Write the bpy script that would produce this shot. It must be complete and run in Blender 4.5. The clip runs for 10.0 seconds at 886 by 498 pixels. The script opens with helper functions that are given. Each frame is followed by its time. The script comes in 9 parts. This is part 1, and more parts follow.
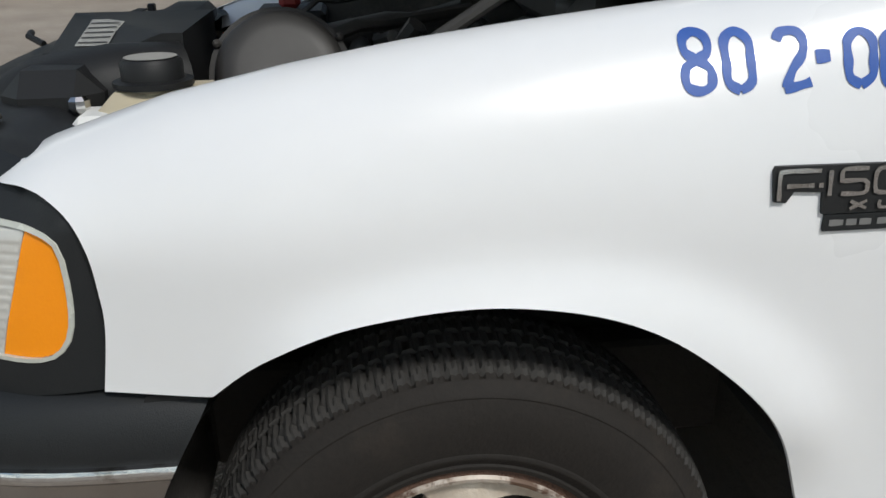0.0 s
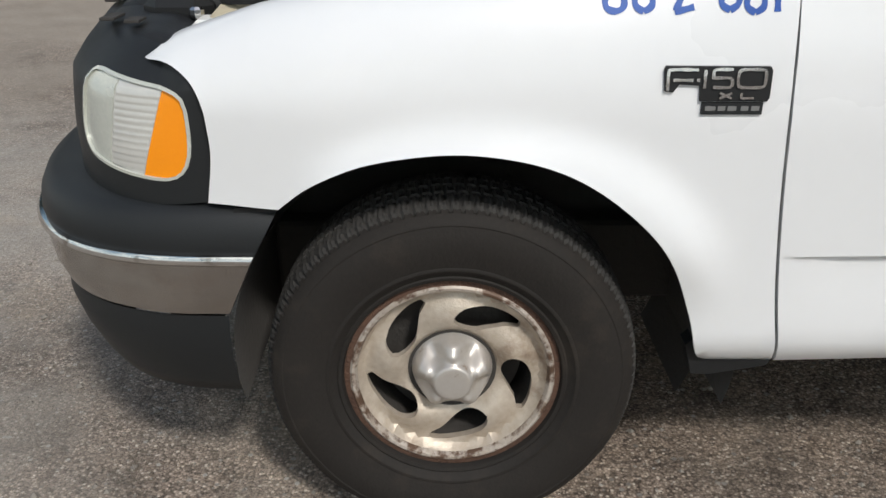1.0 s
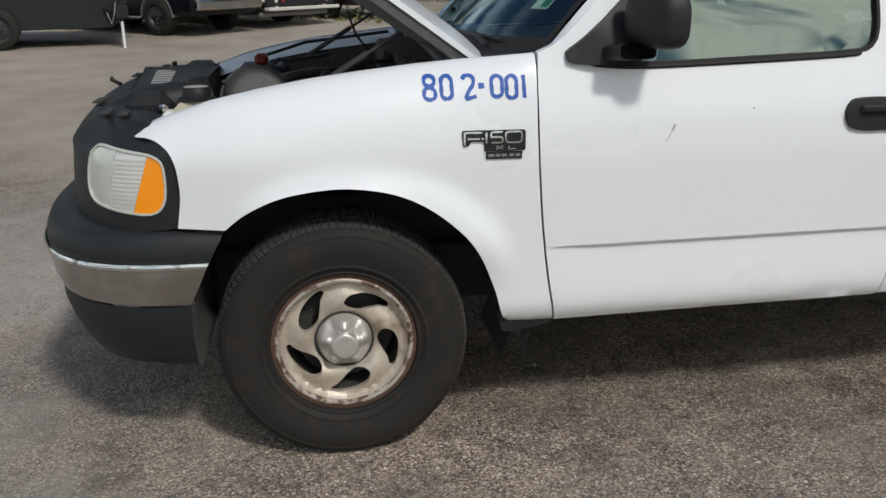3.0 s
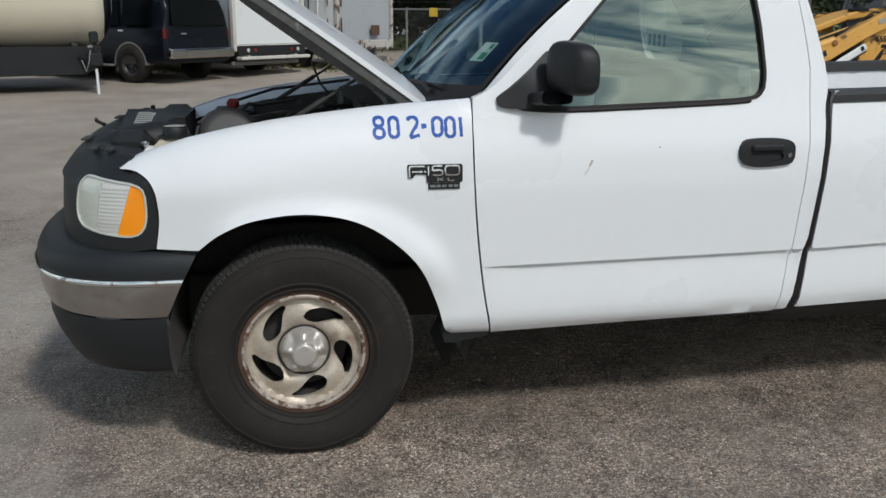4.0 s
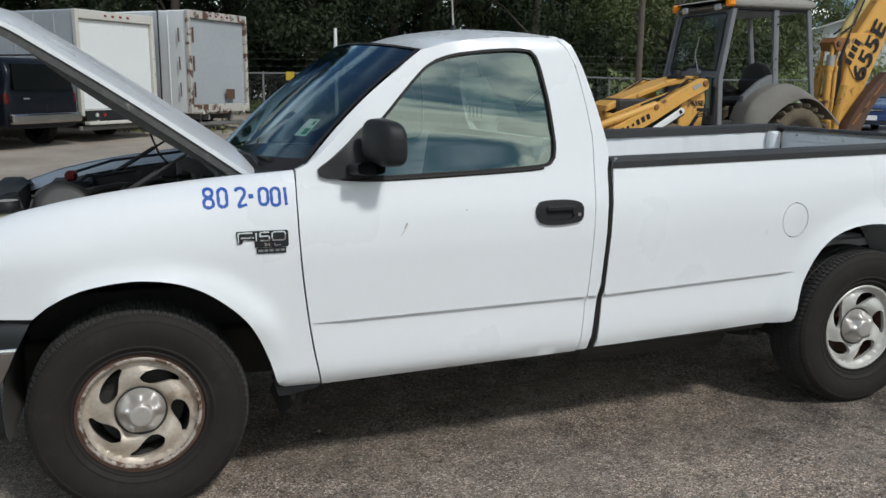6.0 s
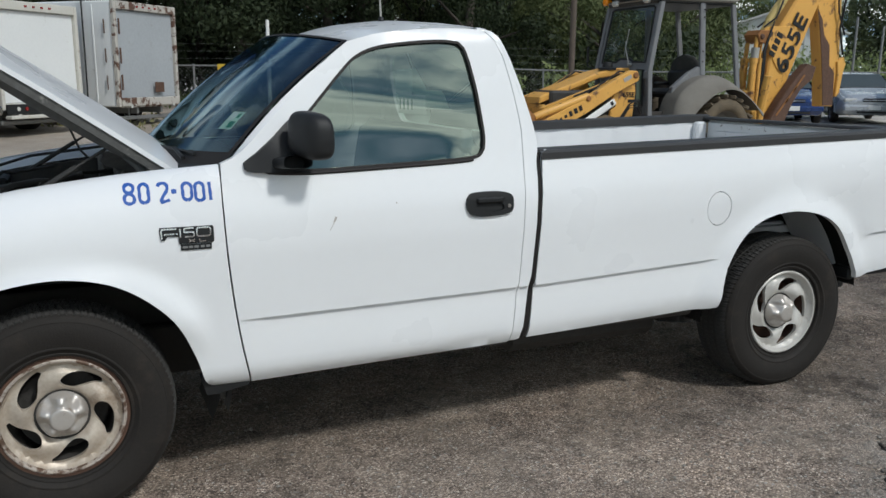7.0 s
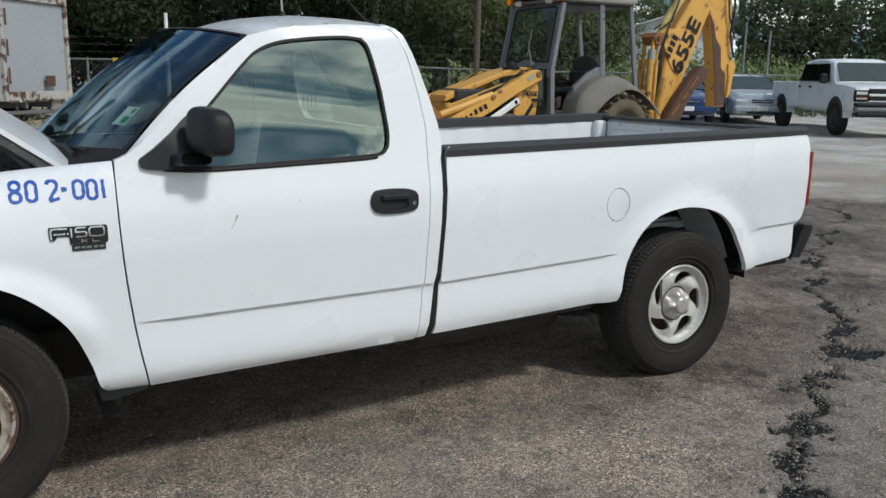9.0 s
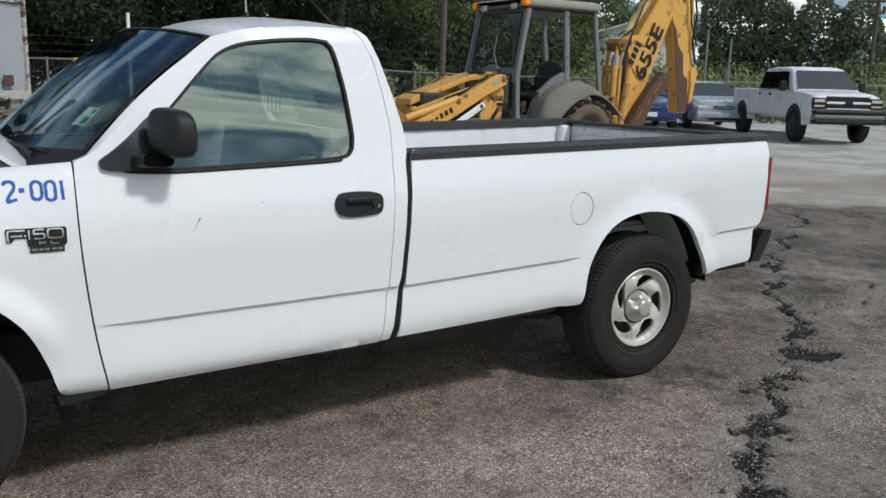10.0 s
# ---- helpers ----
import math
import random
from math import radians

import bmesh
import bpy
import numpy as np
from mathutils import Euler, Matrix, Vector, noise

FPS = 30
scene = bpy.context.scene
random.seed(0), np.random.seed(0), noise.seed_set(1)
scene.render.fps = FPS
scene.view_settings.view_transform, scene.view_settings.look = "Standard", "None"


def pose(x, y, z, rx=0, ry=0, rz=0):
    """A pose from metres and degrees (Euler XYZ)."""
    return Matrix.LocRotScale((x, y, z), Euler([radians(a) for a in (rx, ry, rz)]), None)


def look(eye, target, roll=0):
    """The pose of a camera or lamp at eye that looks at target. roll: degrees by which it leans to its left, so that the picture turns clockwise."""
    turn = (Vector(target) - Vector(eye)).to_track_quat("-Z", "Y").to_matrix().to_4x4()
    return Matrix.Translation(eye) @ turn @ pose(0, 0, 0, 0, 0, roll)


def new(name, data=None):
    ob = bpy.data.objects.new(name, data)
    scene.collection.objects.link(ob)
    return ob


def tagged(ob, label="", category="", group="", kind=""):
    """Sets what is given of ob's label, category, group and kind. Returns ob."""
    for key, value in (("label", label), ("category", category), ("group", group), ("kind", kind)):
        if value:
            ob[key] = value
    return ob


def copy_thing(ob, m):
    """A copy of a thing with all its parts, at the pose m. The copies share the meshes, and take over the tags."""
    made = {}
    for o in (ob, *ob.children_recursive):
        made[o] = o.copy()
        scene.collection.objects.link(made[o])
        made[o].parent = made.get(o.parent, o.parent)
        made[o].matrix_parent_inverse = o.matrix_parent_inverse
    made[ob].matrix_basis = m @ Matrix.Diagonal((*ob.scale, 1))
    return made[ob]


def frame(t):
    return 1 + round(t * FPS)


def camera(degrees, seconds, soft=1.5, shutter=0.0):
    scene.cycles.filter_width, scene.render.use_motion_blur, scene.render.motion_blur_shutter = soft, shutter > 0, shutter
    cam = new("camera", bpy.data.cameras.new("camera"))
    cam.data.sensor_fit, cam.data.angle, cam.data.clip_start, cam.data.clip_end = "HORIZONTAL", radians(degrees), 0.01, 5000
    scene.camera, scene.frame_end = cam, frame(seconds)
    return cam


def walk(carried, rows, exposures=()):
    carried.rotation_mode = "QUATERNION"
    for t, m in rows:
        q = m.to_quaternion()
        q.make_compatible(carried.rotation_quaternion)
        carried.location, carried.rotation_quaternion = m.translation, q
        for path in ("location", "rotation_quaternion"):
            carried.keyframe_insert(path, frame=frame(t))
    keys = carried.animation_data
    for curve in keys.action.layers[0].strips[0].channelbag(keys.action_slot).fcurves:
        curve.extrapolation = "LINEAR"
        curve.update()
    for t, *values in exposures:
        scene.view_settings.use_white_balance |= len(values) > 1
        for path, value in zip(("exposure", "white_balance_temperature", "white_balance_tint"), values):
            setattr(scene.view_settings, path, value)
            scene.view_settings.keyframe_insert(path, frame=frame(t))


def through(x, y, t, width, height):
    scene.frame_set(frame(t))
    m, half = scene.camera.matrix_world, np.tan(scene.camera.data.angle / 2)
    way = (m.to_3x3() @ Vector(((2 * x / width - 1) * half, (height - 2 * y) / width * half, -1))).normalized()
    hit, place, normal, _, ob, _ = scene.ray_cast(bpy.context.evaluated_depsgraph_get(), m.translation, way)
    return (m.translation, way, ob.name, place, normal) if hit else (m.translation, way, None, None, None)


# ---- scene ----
cam = camera(55.5, 10.0)
PATH = [
    (0, (-0.141, -1.953, 1.351), (0.056, -0.107, 0.606), -0.8),
    (0.5, (-0.095, -2.244, 1.356), (0.106, -0.416, 0.569), -1.5),
    (1, (-0.031, -2.5, 1.381), (-0.019, -0.682, 0.548), 0.0),
    (1.5, (-0.073, -2.779, 1.422), (-0.025, -0.942, 0.632), -0.2),
    (2, (-0.065, -3.038, 1.425), (0.067, -1.166, 0.732), -0.7),
    (2.5, (0.022, -3.277, 1.427), (0.175, -1.395, 0.77), 0.9),
    (3, (-0.034, -3.464, 1.507), (0.233, -1.584, 0.879), -0.3),
    (3.2, (-0.048, -3.554, 1.482), (0.258, -1.666, 0.895), -0.9),
    (4.3, (0.002, -3.944, 1.552), (0.364, -2.042, 1.048), 1.0),
    (4.5, (-0.007, -4.001, 1.566), (0.405, -2.106, 1.08), 0.7),
    (5, (0.002, -4.123, 1.59), (0.52, -2.246, 1.137), 0.4),
    (5.5, (0.062, -4.179, 1.602), (0.638, -2.307, 1.194), 0.0),
    (5.7, (0.072, -4.181, 1.597), (0.678, -2.315, 1.208), 0.2),
    (6.8, (0.113, -4.187, 1.599), (0.867, -2.377, 1.201), -0.0),
    (7, (0.12, -4.18, 1.595), (0.902, -2.384, 1.195), 0.2),
    (7.5, (0.123, -4.18, 1.592), (0.951, -2.404, 1.195), 0.2),
    (8, (0.127, -4.178, 1.594), (1.012, -2.431, 1.187), 0.2),
    (8.5, (0.13, -4.181, 1.593), (1.062, -2.457, 1.193), 0.6),
    (9, (0.132, -4.181, 1.592), (1.109, -2.483, 1.189), 0.9),
    (9.5, (0.132, -4.185, 1.59), (1.144, -2.505, 1.196), 1.1),
    (10, (0.133, -4.187, 1.591), (1.181, -2.529, 1.198), 1.5),
]
walk(cam, [(t, look(eye, target, roll)) for t, eye, target, roll in PATH],
     [(0, -0.22, 6450, 8), (0.5, -0.06, 6540, 9), (2.0, -0.07, 6540, 9), (2.5, -0.15, 6540, 9), (3.2, -0.29, 6400, 8), (4.5, -0.28, 6200, 7), (7, -0.28, 6160, 6), (10, -0.22, 6160, 6)])

# ---- world, sun ----
def set_ramp(node, stops):
    """Gives a colour ramp its stops, in rising order."""
    e = node.color_ramp.elements
    e[0].position, e[0].color = stops[0][0], (*stops[0][1], 1)
    e[1].position, e[1].color = stops[-1][0], (*stops[-1][1], 1)
    for at, col in stops[1:-1]:
        e.new(at).color = (*col, 1)


world = bpy.data.worlds.new("sky")
scene.world = world
world.use_nodes = True
wn, wl = world.node_tree.nodes, world.node_tree.links
wn.clear()
SUN_DIR = Vector((0.38, -0.84, 1.0)).normalized()
sky = wn.new("ShaderNodeTexSky")
sky.sky_type, sky.sun_disc = "NISHITA", False
sky.sun_elevation = math.asin(SUN_DIR.z)
sky.sun_rotation = math.atan2(SUN_DIR.x, SUN_DIR.y)
sky.air_density, sky.dust_density, sky.ozone_density = 1.0, 1.5, 1.0
tc = wn.new("ShaderNodeTexCoord")
mp = wn.new("ShaderNodeMapping")
mp.inputs["Location"].default_value, mp.inputs["Scale"].default_value = (1.4, 2.2, 0.0), (0.5, 1.35, 1.0)
cn = wn.new("ShaderNodeTexNoise")
cn.inputs["Scale"].default_value, cn.inputs["Detail"].default_value, cn.inputs["Roughness"].default_value = 2.2, 7.0, 0.55
cn.inputs["Distortion"].default_value = 0.5
cr = wn.new("ShaderNodeValToRGB")
cr.color_ramp.elements[0].position, cr.color_ramp.elements[1].position = 0.36, 0.46
bright = wn.new("ShaderNodeValToRGB")
set_ramp(bright, ((0.40, (0.7, 1.7, 2.9)), (0.475, (1.8, 3.0, 4.0)), (0.545, (13.0, 13.2, 12.4)), (0.66, (5.2, 5.4, 5.2))))
mx = wn.new("ShaderNodeMix")
mx.data_type = "RGBA"
bg = wn.new("ShaderNodeBackground")
bg.inputs["Strength"].default_value = 0.12
out = wn.new("ShaderNodeOutputWorld")
# the clouds lie on a flat deck: the direction is carried out to it
dsep, dclamp, dadd, dx_, dy_, dcomb = (wn.new("ShaderNodeSeparateXYZ"), wn.new("ShaderNodeMath"), wn.new("ShaderNodeMath"), wn.new("ShaderNodeMath"), wn.new("ShaderNodeMath"), wn.new("ShaderNodeCombineXYZ"))
dclamp.operation, dadd.operation, dx_.operation, dy_.operation = "MAXIMUM", "ADD", "DIVIDE", "DIVIDE"
dclamp.inputs[1].default_value, dadd.inputs[1].default_value = 0.0, 0.14
wl.new(tc.outputs["Generated"], dsep.inputs[0])
wl.new(dsep.outputs["Z"], dclamp.inputs[0])
wl.new(dclamp.outputs[0], dadd.inputs[0])
for k, nd in (("X", dx_), ("Y", dy_)):
    wl.new(dsep.outputs[k], nd.inputs[0])
    wl.new(dadd.outputs[0], nd.inputs[1])
    wl.new(nd.outputs[0], dcomb.inputs[k])
wl.new(dcomb.outputs[0], mp.inputs["Vector"])
wl.new(mp.outputs["Vector"], cn.inputs["Vector"])
wl.new(cn.outputs["Fac"], cr.inputs["Fac"])
wl.new(cn.outputs["Fac"], bright.inputs["Fac"])
upz, high, thin = wn.new("ShaderNodeSeparateXYZ"), wn.new("ShaderNodeMapRange"), wn.new("ShaderNodeMath")
high.inputs["From Min"].default_value, high.inputs["From Max"].default_value = 0.42, 0.62
high.inputs["To Min"].default_value, high.inputs["To Max"].default_value = 1.0, 0.07
thin.operation = "MULTIPLY"
wl.new(tc.outputs["Generated"], upz.inputs[0])
wl.new(upz.outputs["Z"], high.inputs["Value"])
wl.new(cr.outputs["Color"], thin.inputs[0])
wl.new(high.outputs[0], thin.inputs[1])
wl.new(thin.outputs[0], mx.inputs[0])
wl.new(sky.outputs["Color"], mx.inputs[6])
wl.new(bright.outputs["Color"], mx.inputs[7])
wl.new(mx.outputs[2], bg.inputs["Color"])
wl.new(bg.outputs["Background"], out.inputs["Surface"])

sun = new("sun", bpy.data.lights.new("sun", "SUN"))
sun.data.energy, sun.data.angle, sun.data.color = 2.5, radians(7.0), (1.0, 0.97, 0.93)
sun.matrix_world = look(SUN_DIR * 30, (0, 0, 0))


# ---- materials ----
def mat(name, base, second=None, rough=0.5, metal=0.0, big=3.0, fine=60.0, amount=0.5, bump=0.0, bump_scale=None, coat=0.0,
        third=None, third_at=(0.62, 0.7), third_scale=9.0, rough_var=0.1, spec=0.5):
    """Principled surface with large and fine variation, and patches of a third colour (rust, dirt)."""
    m = bpy.data.materials.new(name)
    m.use_nodes = True
    n, l = m.node_tree.nodes, m.node_tree.links
    p = n["Principled BSDF"]
    second = second or tuple(c * 0.75 for c in base)
    co = n.new("ShaderNodeTexCoord")
    n1, n2 = n.new("ShaderNodeTexNoise"), n.new("ShaderNodeTexNoise")
    n1.inputs["Scale"].default_value, n2.inputs["Scale"].default_value = big, fine
    n1.inputs["Detail"].default_value = 5
    l.new(co.outputs["Object"], n1.inputs["Vector"])
    l.new(co.outputs["Object"], n2.inputs["Vector"])
    mul = n.new("ShaderNodeMath")
    mul.operation = "MULTIPLY_ADD"
    mul.inputs[1].default_value, mul.inputs[2].default_value = amount * 2.2, 0.5 - amount * 1.1
    avg = n.new("ShaderNodeMix")
    avg.inputs[0].default_value = 0.4
    l.new(n1.outputs["Fac"], avg.inputs[2])
    l.new(n2.outputs["Fac"], avg.inputs[3])
    l.new(avg.outputs[0], mul.inputs[0])
    mul.use_clamp = True
    c = n.new("ShaderNodeMix")
    c.data_type = "RGBA"
    c.inputs[6].default_value, c.inputs[7].default_value = (*base, 1), (*second, 1)
    l.new(mul.outputs[0], c.inputs[0])
    colour = c.outputs[2]
    if third:
        n3 = n.new("ShaderNodeTexNoise")
        n3.inputs["Scale"].default_value, n3.inputs["Detail"].default_value, n3.inputs["Roughness"].default_value = third_scale, 8, 0.65
        l.new(co.outputs["Object"], n3.inputs["Vector"])
        r = n.new("ShaderNodeValToRGB")
        r.color_ramp.elements[0].position, r.color_ramp.elements[1].position = third_at
        l.new(n3.outputs["Fac"], r.inputs["Fac"])
        c3 = n.new("ShaderNodeMix")
        c3.data_type = "RGBA"
        c3.inputs[7].default_value = (*third, 1)
        l.new(r.outputs["Color"], c3.inputs[0])
        l.new(colour, c3.inputs[6])
        colour = c3.outputs[2]
    l.new(colour, p.inputs["Base Color"])
    rr = n.new("ShaderNodeMath")
    rr.operation = "MULTIPLY_ADD"
    rr.inputs[1].default_value, rr.inputs[2].default_value = rough_var * 2, max(0.02, rough - rough_var)
    l.new(n1.outputs["Fac"], rr.inputs[0])
    l.new(rr.outputs[0], p.inputs["Roughness"])
    p.inputs["Metallic"].default_value = metal
    p.inputs["Specular IOR Level"].default_value = spec
    if coat:
        p.inputs["Coat Weight"].default_value, p.inputs["Coat Roughness"].default_value = coat, 0.06
    if bump:
        b = n.new("ShaderNodeBump")
        b.inputs["Strength"].default_value, b.inputs["Distance"].default_value = bump, 0.01
        nb = n2
        if bump_scale:
            nb = n.new("ShaderNodeTexNoise")
            nb.inputs["Scale"].default_value, nb.inputs["Detail"].default_value = bump_scale, 4
            l.new(co.outputs["Object"], nb.inputs["Vector"])
        l.new(nb.outputs["Fac"], b.inputs["Height"])
        l.new(b.outputs["Normal"], p.inputs["Normal"])
    return m


def glass_mat(name, tint, ior=1.6, gloss=(1, 1, 1), rough=0.0, band=None, dust=0.0):
    """Thin window glass: tinted see-through, gloss by Fresnel. band: a darker tint strip between two heights."""
    m = bpy.data.materials.new(name)
    m.use_nodes = True
    n, l = m.node_tree.nodes, m.node_tree.links
    n.remove(n["Principled BSDF"])
    t, g, f, x = n.new("ShaderNodeBsdfTransparent"), n.new("ShaderNodeBsdfGlossy"), n.new("ShaderNodeFresnel"), n.new("ShaderNodeMixShader")
    t.inputs["Color"].default_value = (*tint, 1)
    g.inputs["Color"].default_value, g.inputs["Roughness"].default_value = (*gloss, 1), rough
    f.inputs["IOR"].default_value = ior
    if band:
        co, sep, mr = n.new("ShaderNodeTexCoord"), n.new("ShaderNodeSeparateXYZ"), n.new("ShaderNodeMapRange")
        mr.inputs["From Min"].default_value, mr.inputs["From Max"].default_value = band[0], band[1]
        c = n.new("ShaderNodeMix")
        c.data_type = "RGBA"
        c.inputs[6].default_value, c.inputs[7].default_value = (*tint, 1), (*band[2], 1)
        l.new(co.outputs["Object"], sep.inputs[0])
        l.new(sep.outputs["Z"], mr.inputs["Value"])
        l.new(mr.outputs["Result"], c.inputs[0])
        l.new(c.outputs[2], t.inputs["Color"])
    l.new(f.outputs[0], x.inputs[0])
    l.new(t.outputs[0], x.inputs[1])
    l.new(g.outputs[0], x.inputs[2])
    last = x.outputs[0]
    if dust:
        df, dx = n.new("ShaderNodeBsdfDiffuse"), n.new("ShaderNodeMixShader")
        df.inputs["Color"].default_value, dx.inputs[0].default_value = (0.26, 0.27, 0.25, 1), dust
        l.new(last, dx.inputs[1])
        l.new(df.outputs[0], dx.inputs[2])
        last = dx.outputs[0]
    l.new(last, n["Material Output"].inputs["Surface"])
    return m


PAINT = mat("white_paint", (0.80, 0.81, 0.82), (0.765, 0.77, 0.77), 0.28, big=1.5, fine=25, amount=0.5, coat=0.35, rough_var=0.04)
PLASTIC = mat("black_plastic", (0.011, 0.0115, 0.012), (0.019, 0.0195, 0.020), 0.5, big=4, fine=300, amount=0.6, bump=0.12, bump_scale=500, spec=0.3)
TRIMGREY = mat("grey_plastic", (0.017, 0.0185, 0.0195), (0.011, 0.0125, 0.0135), 0.50, spec=0.35, big=3, fine=250, amount=0.6, bump=0.1, bump_scale=420)
RUBBER = mat("rubber", (0.0155, 0.0138, 0.0125), (0.027, 0.0235, 0.0205), 0.72, spec=0.22, big=6, fine=90, amount=0.7, bump=0.15, bump_scale=160,
             third=(0.042, 0.034, 0.027), third_at=(0.54, 0.78), third_scale=6)
TREAD = mat("dusty_tread", (0.034, 0.033, 0.032), (0.060, 0.057, 0.053), 0.75, spec=0.25, big=8, fine=120, amount=0.8, bump=0.15, bump_scale=200)
SEAL = mat("window_seal", (0.010, 0.009, 0.009), (0.024, 0.019, 0.017), 0.6, spec=0.3, fine=40, amount=0.6)
CHROME = mat("chrome", (0.80, 0.80, 0.80), (0.66, 0.65, 0.63), 0.12, 1.0, big=5, fine=120, amount=0.5, third=(0.26, 0.22, 0.18),
             third_at=(0.56, 0.74), third_scale=24)
SILVER = mat("wheel_silver", (0.60, 0.54, 0.46), (0.40, 0.32, 0.24), 0.40, 0.30, big=9, fine=70, amount=0.95, bump=0.15, bump_scale=200,
             third=(0.17, 0.105, 0.065), third_at=(0.55, 0.72), third_scale=6)
SILVER_CLEAN = mat("wheel_silver_clean", (0.60, 0.58, 0.54), (0.47, 0.45, 0.41), 0.42, 0.18, big=7, fine=80, amount=0.5, bump=0.1,
                   third=(0.24, 0.19, 0.15), third_at=(0.62, 0.76), third_scale=12)
CAPMAT = mat("cap_silver", (0.60, 0.58, 0.55), (0.45, 0.40, 0.35), 0.40, 0.5, big=9, fine=70, amount=0.5, third=(0.25, 0.18, 0.13),
             third_at=(0.63, 0.74), third_scale=22)
# front liner: its grey is lifted to stand in for glare over the arch
LINER = mat("wheel_liner", (0.066, 0.062, 0.057), (0.092, 0.084, 0.076), 0.85, fine=60, amount=0.7, bump=0.3)
# rear copy of the liner, its colour lowered for the arch's shade
LINER_SHADED = mat("shaded_liner", (0.012, 0.012, 0.012), (0.020, 0.019, 0.018), 0.9, fine=60, amount=0.7, bump=0.3, spec=0.2)
RUST = mat("rust", (0.13, 0.065, 0.038), (0.06, 0.035, 0.026), 0.8, big=20, fine=160, amount=0.8, bump=0.5)
DARK = mat("underbody", (0.030, 0.028, 0.026), (0.052, 0.046, 0.040), 0.8, fine=60, amount=0.7, bump=0.3)
ENGINE = mat("engine_black", (0.016, 0.016, 0.017), (0.05, 0.046, 0.04), 0.55, big=8, fine=90, amount=0.7, bump=0.05,
             third=(0.10, 0.09, 0.075), third_at=(0.58, 0.8), third_scale=10)
# base grey lowered so it carries the shade under the raised hood
HOODMETAL = mat("hood_grey", (0.105, 0.105, 0.10), (0.05, 0.048, 0.044), 0.6, 0.1, big=6, fine=60, amount=0.9, third=(0.24, 0.23, 0.21), third_at=(0.60, 0.70), third_scale=14)
LIDGREY = mat("drum_grey", (0.036, 0.034, 0.032), (0.024, 0.0225, 0.021), 0.5, big=6, fine=90, amount=0.7)
LIPSILVER = mat("chipped_lip", (0.56, 0.52, 0.47), (0.34, 0.27, 0.21), 0.5, 0.2, big=20, fine=120, amount=0.8, third=(0.11, 0.065, 0.042), third_at=(0.46, 0.56), third_scale=24)
CREAM = mat("cream_plastic", (0.62, 0.55, 0.40), (0.45, 0.38, 0.26), 0.45, fine=40, amount=0.5)
AMBER = mat("amber_lens", (1.0, 0.345, 0.008), (0.92, 0.27, 0.006), 0.2, big=6, fine=220, amount=0.4, bump=0.06, bump_scale=260, coat=0.3, spec=0.3)
AMBERHAZE = mat("pale_amber_lens", (0.62, 0.42, 0.30), (0.50, 0.34, 0.25), 0.25, fine=60, coat=0.5)
HAZE = mat("hazed_lens", (0.66, 0.66, 0.58), (0.46, 0.48, 0.43), 0.25, 0.1, big=6, fine=120, amount=0.6, coat=0.8)
RIBLENS = mat("clear_lens", (0.68, 0.67, 0.63), (0.55, 0.54, 0.50), 0.2, 0.2, big=8, fine=100, amount=0.5, coat=0.8)
DARKRED = mat("dark_red_lens", (0.12, 0.006, 0.006), (0.05, 0.004, 0.004), 0.16, fine=120, amount=0.7, coat=0.6)
REDLENS = mat("red_lens", (0.30, 0.012, 0.010), (0.21, 0.008, 0.007), 0.14, fine=180, amount=0.5, coat=0.8)
BLUEPAINT = mat("blue_marking", (0.008, 0.060, 0.31), (0.018, 0.105, 0.42), 0.5, big=20, fine=140, amount=0.7)
WHITEPRINT = mat("white_print", (0.80, 0.80, 0.78), (0.66, 0.66, 0.63), 0.5)
GREENPRINT = mat("green_print", (0.02, 0.22, 0.10), None, 0.5)
GREYSTICKER = mat("faded_sticker", (0.16, 0.19, 0.18), (0.12, 0.14, 0.135), 0.6)
PALEGREEN = mat("pale_green_paper", (0.55, 0.70, 0.58), (0.48, 0.62, 0.52), 0.5)
REDCAP = mat("red_plastic", (0.25, 0.015, 0.012), None, 0.5)
LABEL = mat("label_grey", (0.42, 0.41, 0.37), (0.28, 0.27, 0.25), 0.5, fine=80, amount=0.7)
SEAT = mat("seat_cloth", (0.07, 0.072, 0.075), (0.045, 0.046, 0.05), 0.9, fine=200, amount=0.6, bump=0.3)
GLASS = glass_mat("side_glass", (0.38, 0.45, 0.42), 3.0, (0.88, 1.0, 0.90))
SHIELD = glass_mat("windshield_glass", (0.66, 0.76, 0.69), 1.58, (0.55, 0.78, 1.0), 0.07, band=(1.44, 1.70, (0.02, 0.06, 0.22)))
CABGLASS = glass_mat("dusty_cab_glass", (0.60, 0.66, 0.65), 1.5, dust=0.05)
FARGLASS = mat("dark_glass", (0.002, 0.0026, 0.003), (0.003, 0.0036, 0.004), 0.08, 0.0, spec=0.05)
FARGLASS_LIGHT = mat("far_screen_glass", (0.045, 0.057, 0.057), (0.075, 0.088, 0.086), 0.15, 0.0)
YELLOW = mat("machine_yellow", (0.72, 0.40, 0.085), (0.60, 0.30, 0.06), 0.5, big=2.5, fine=40, amount=0.6, bump=0.1,
             third=(0.13, 0.06, 0.03), third_at=(0.57, 0.66), third_scale=5)
RUSTY_YELLOW = mat("rusted_yellow", (0.38, 0.16, 0.03), (0.16, 0.07, 0.03), 0.7, big=4, fine=50, amount=0.8, bump=0.2)
CABGREY = mat("cab_grey", (0.215, 0.22, 0.228), (0.12, 0.121, 0.126), 0.55, big=4, fine=60, amount=0.6, third=(0.12, 0.07, 0.05),
              third_at=(0.64, 0.74), third_scale=6)
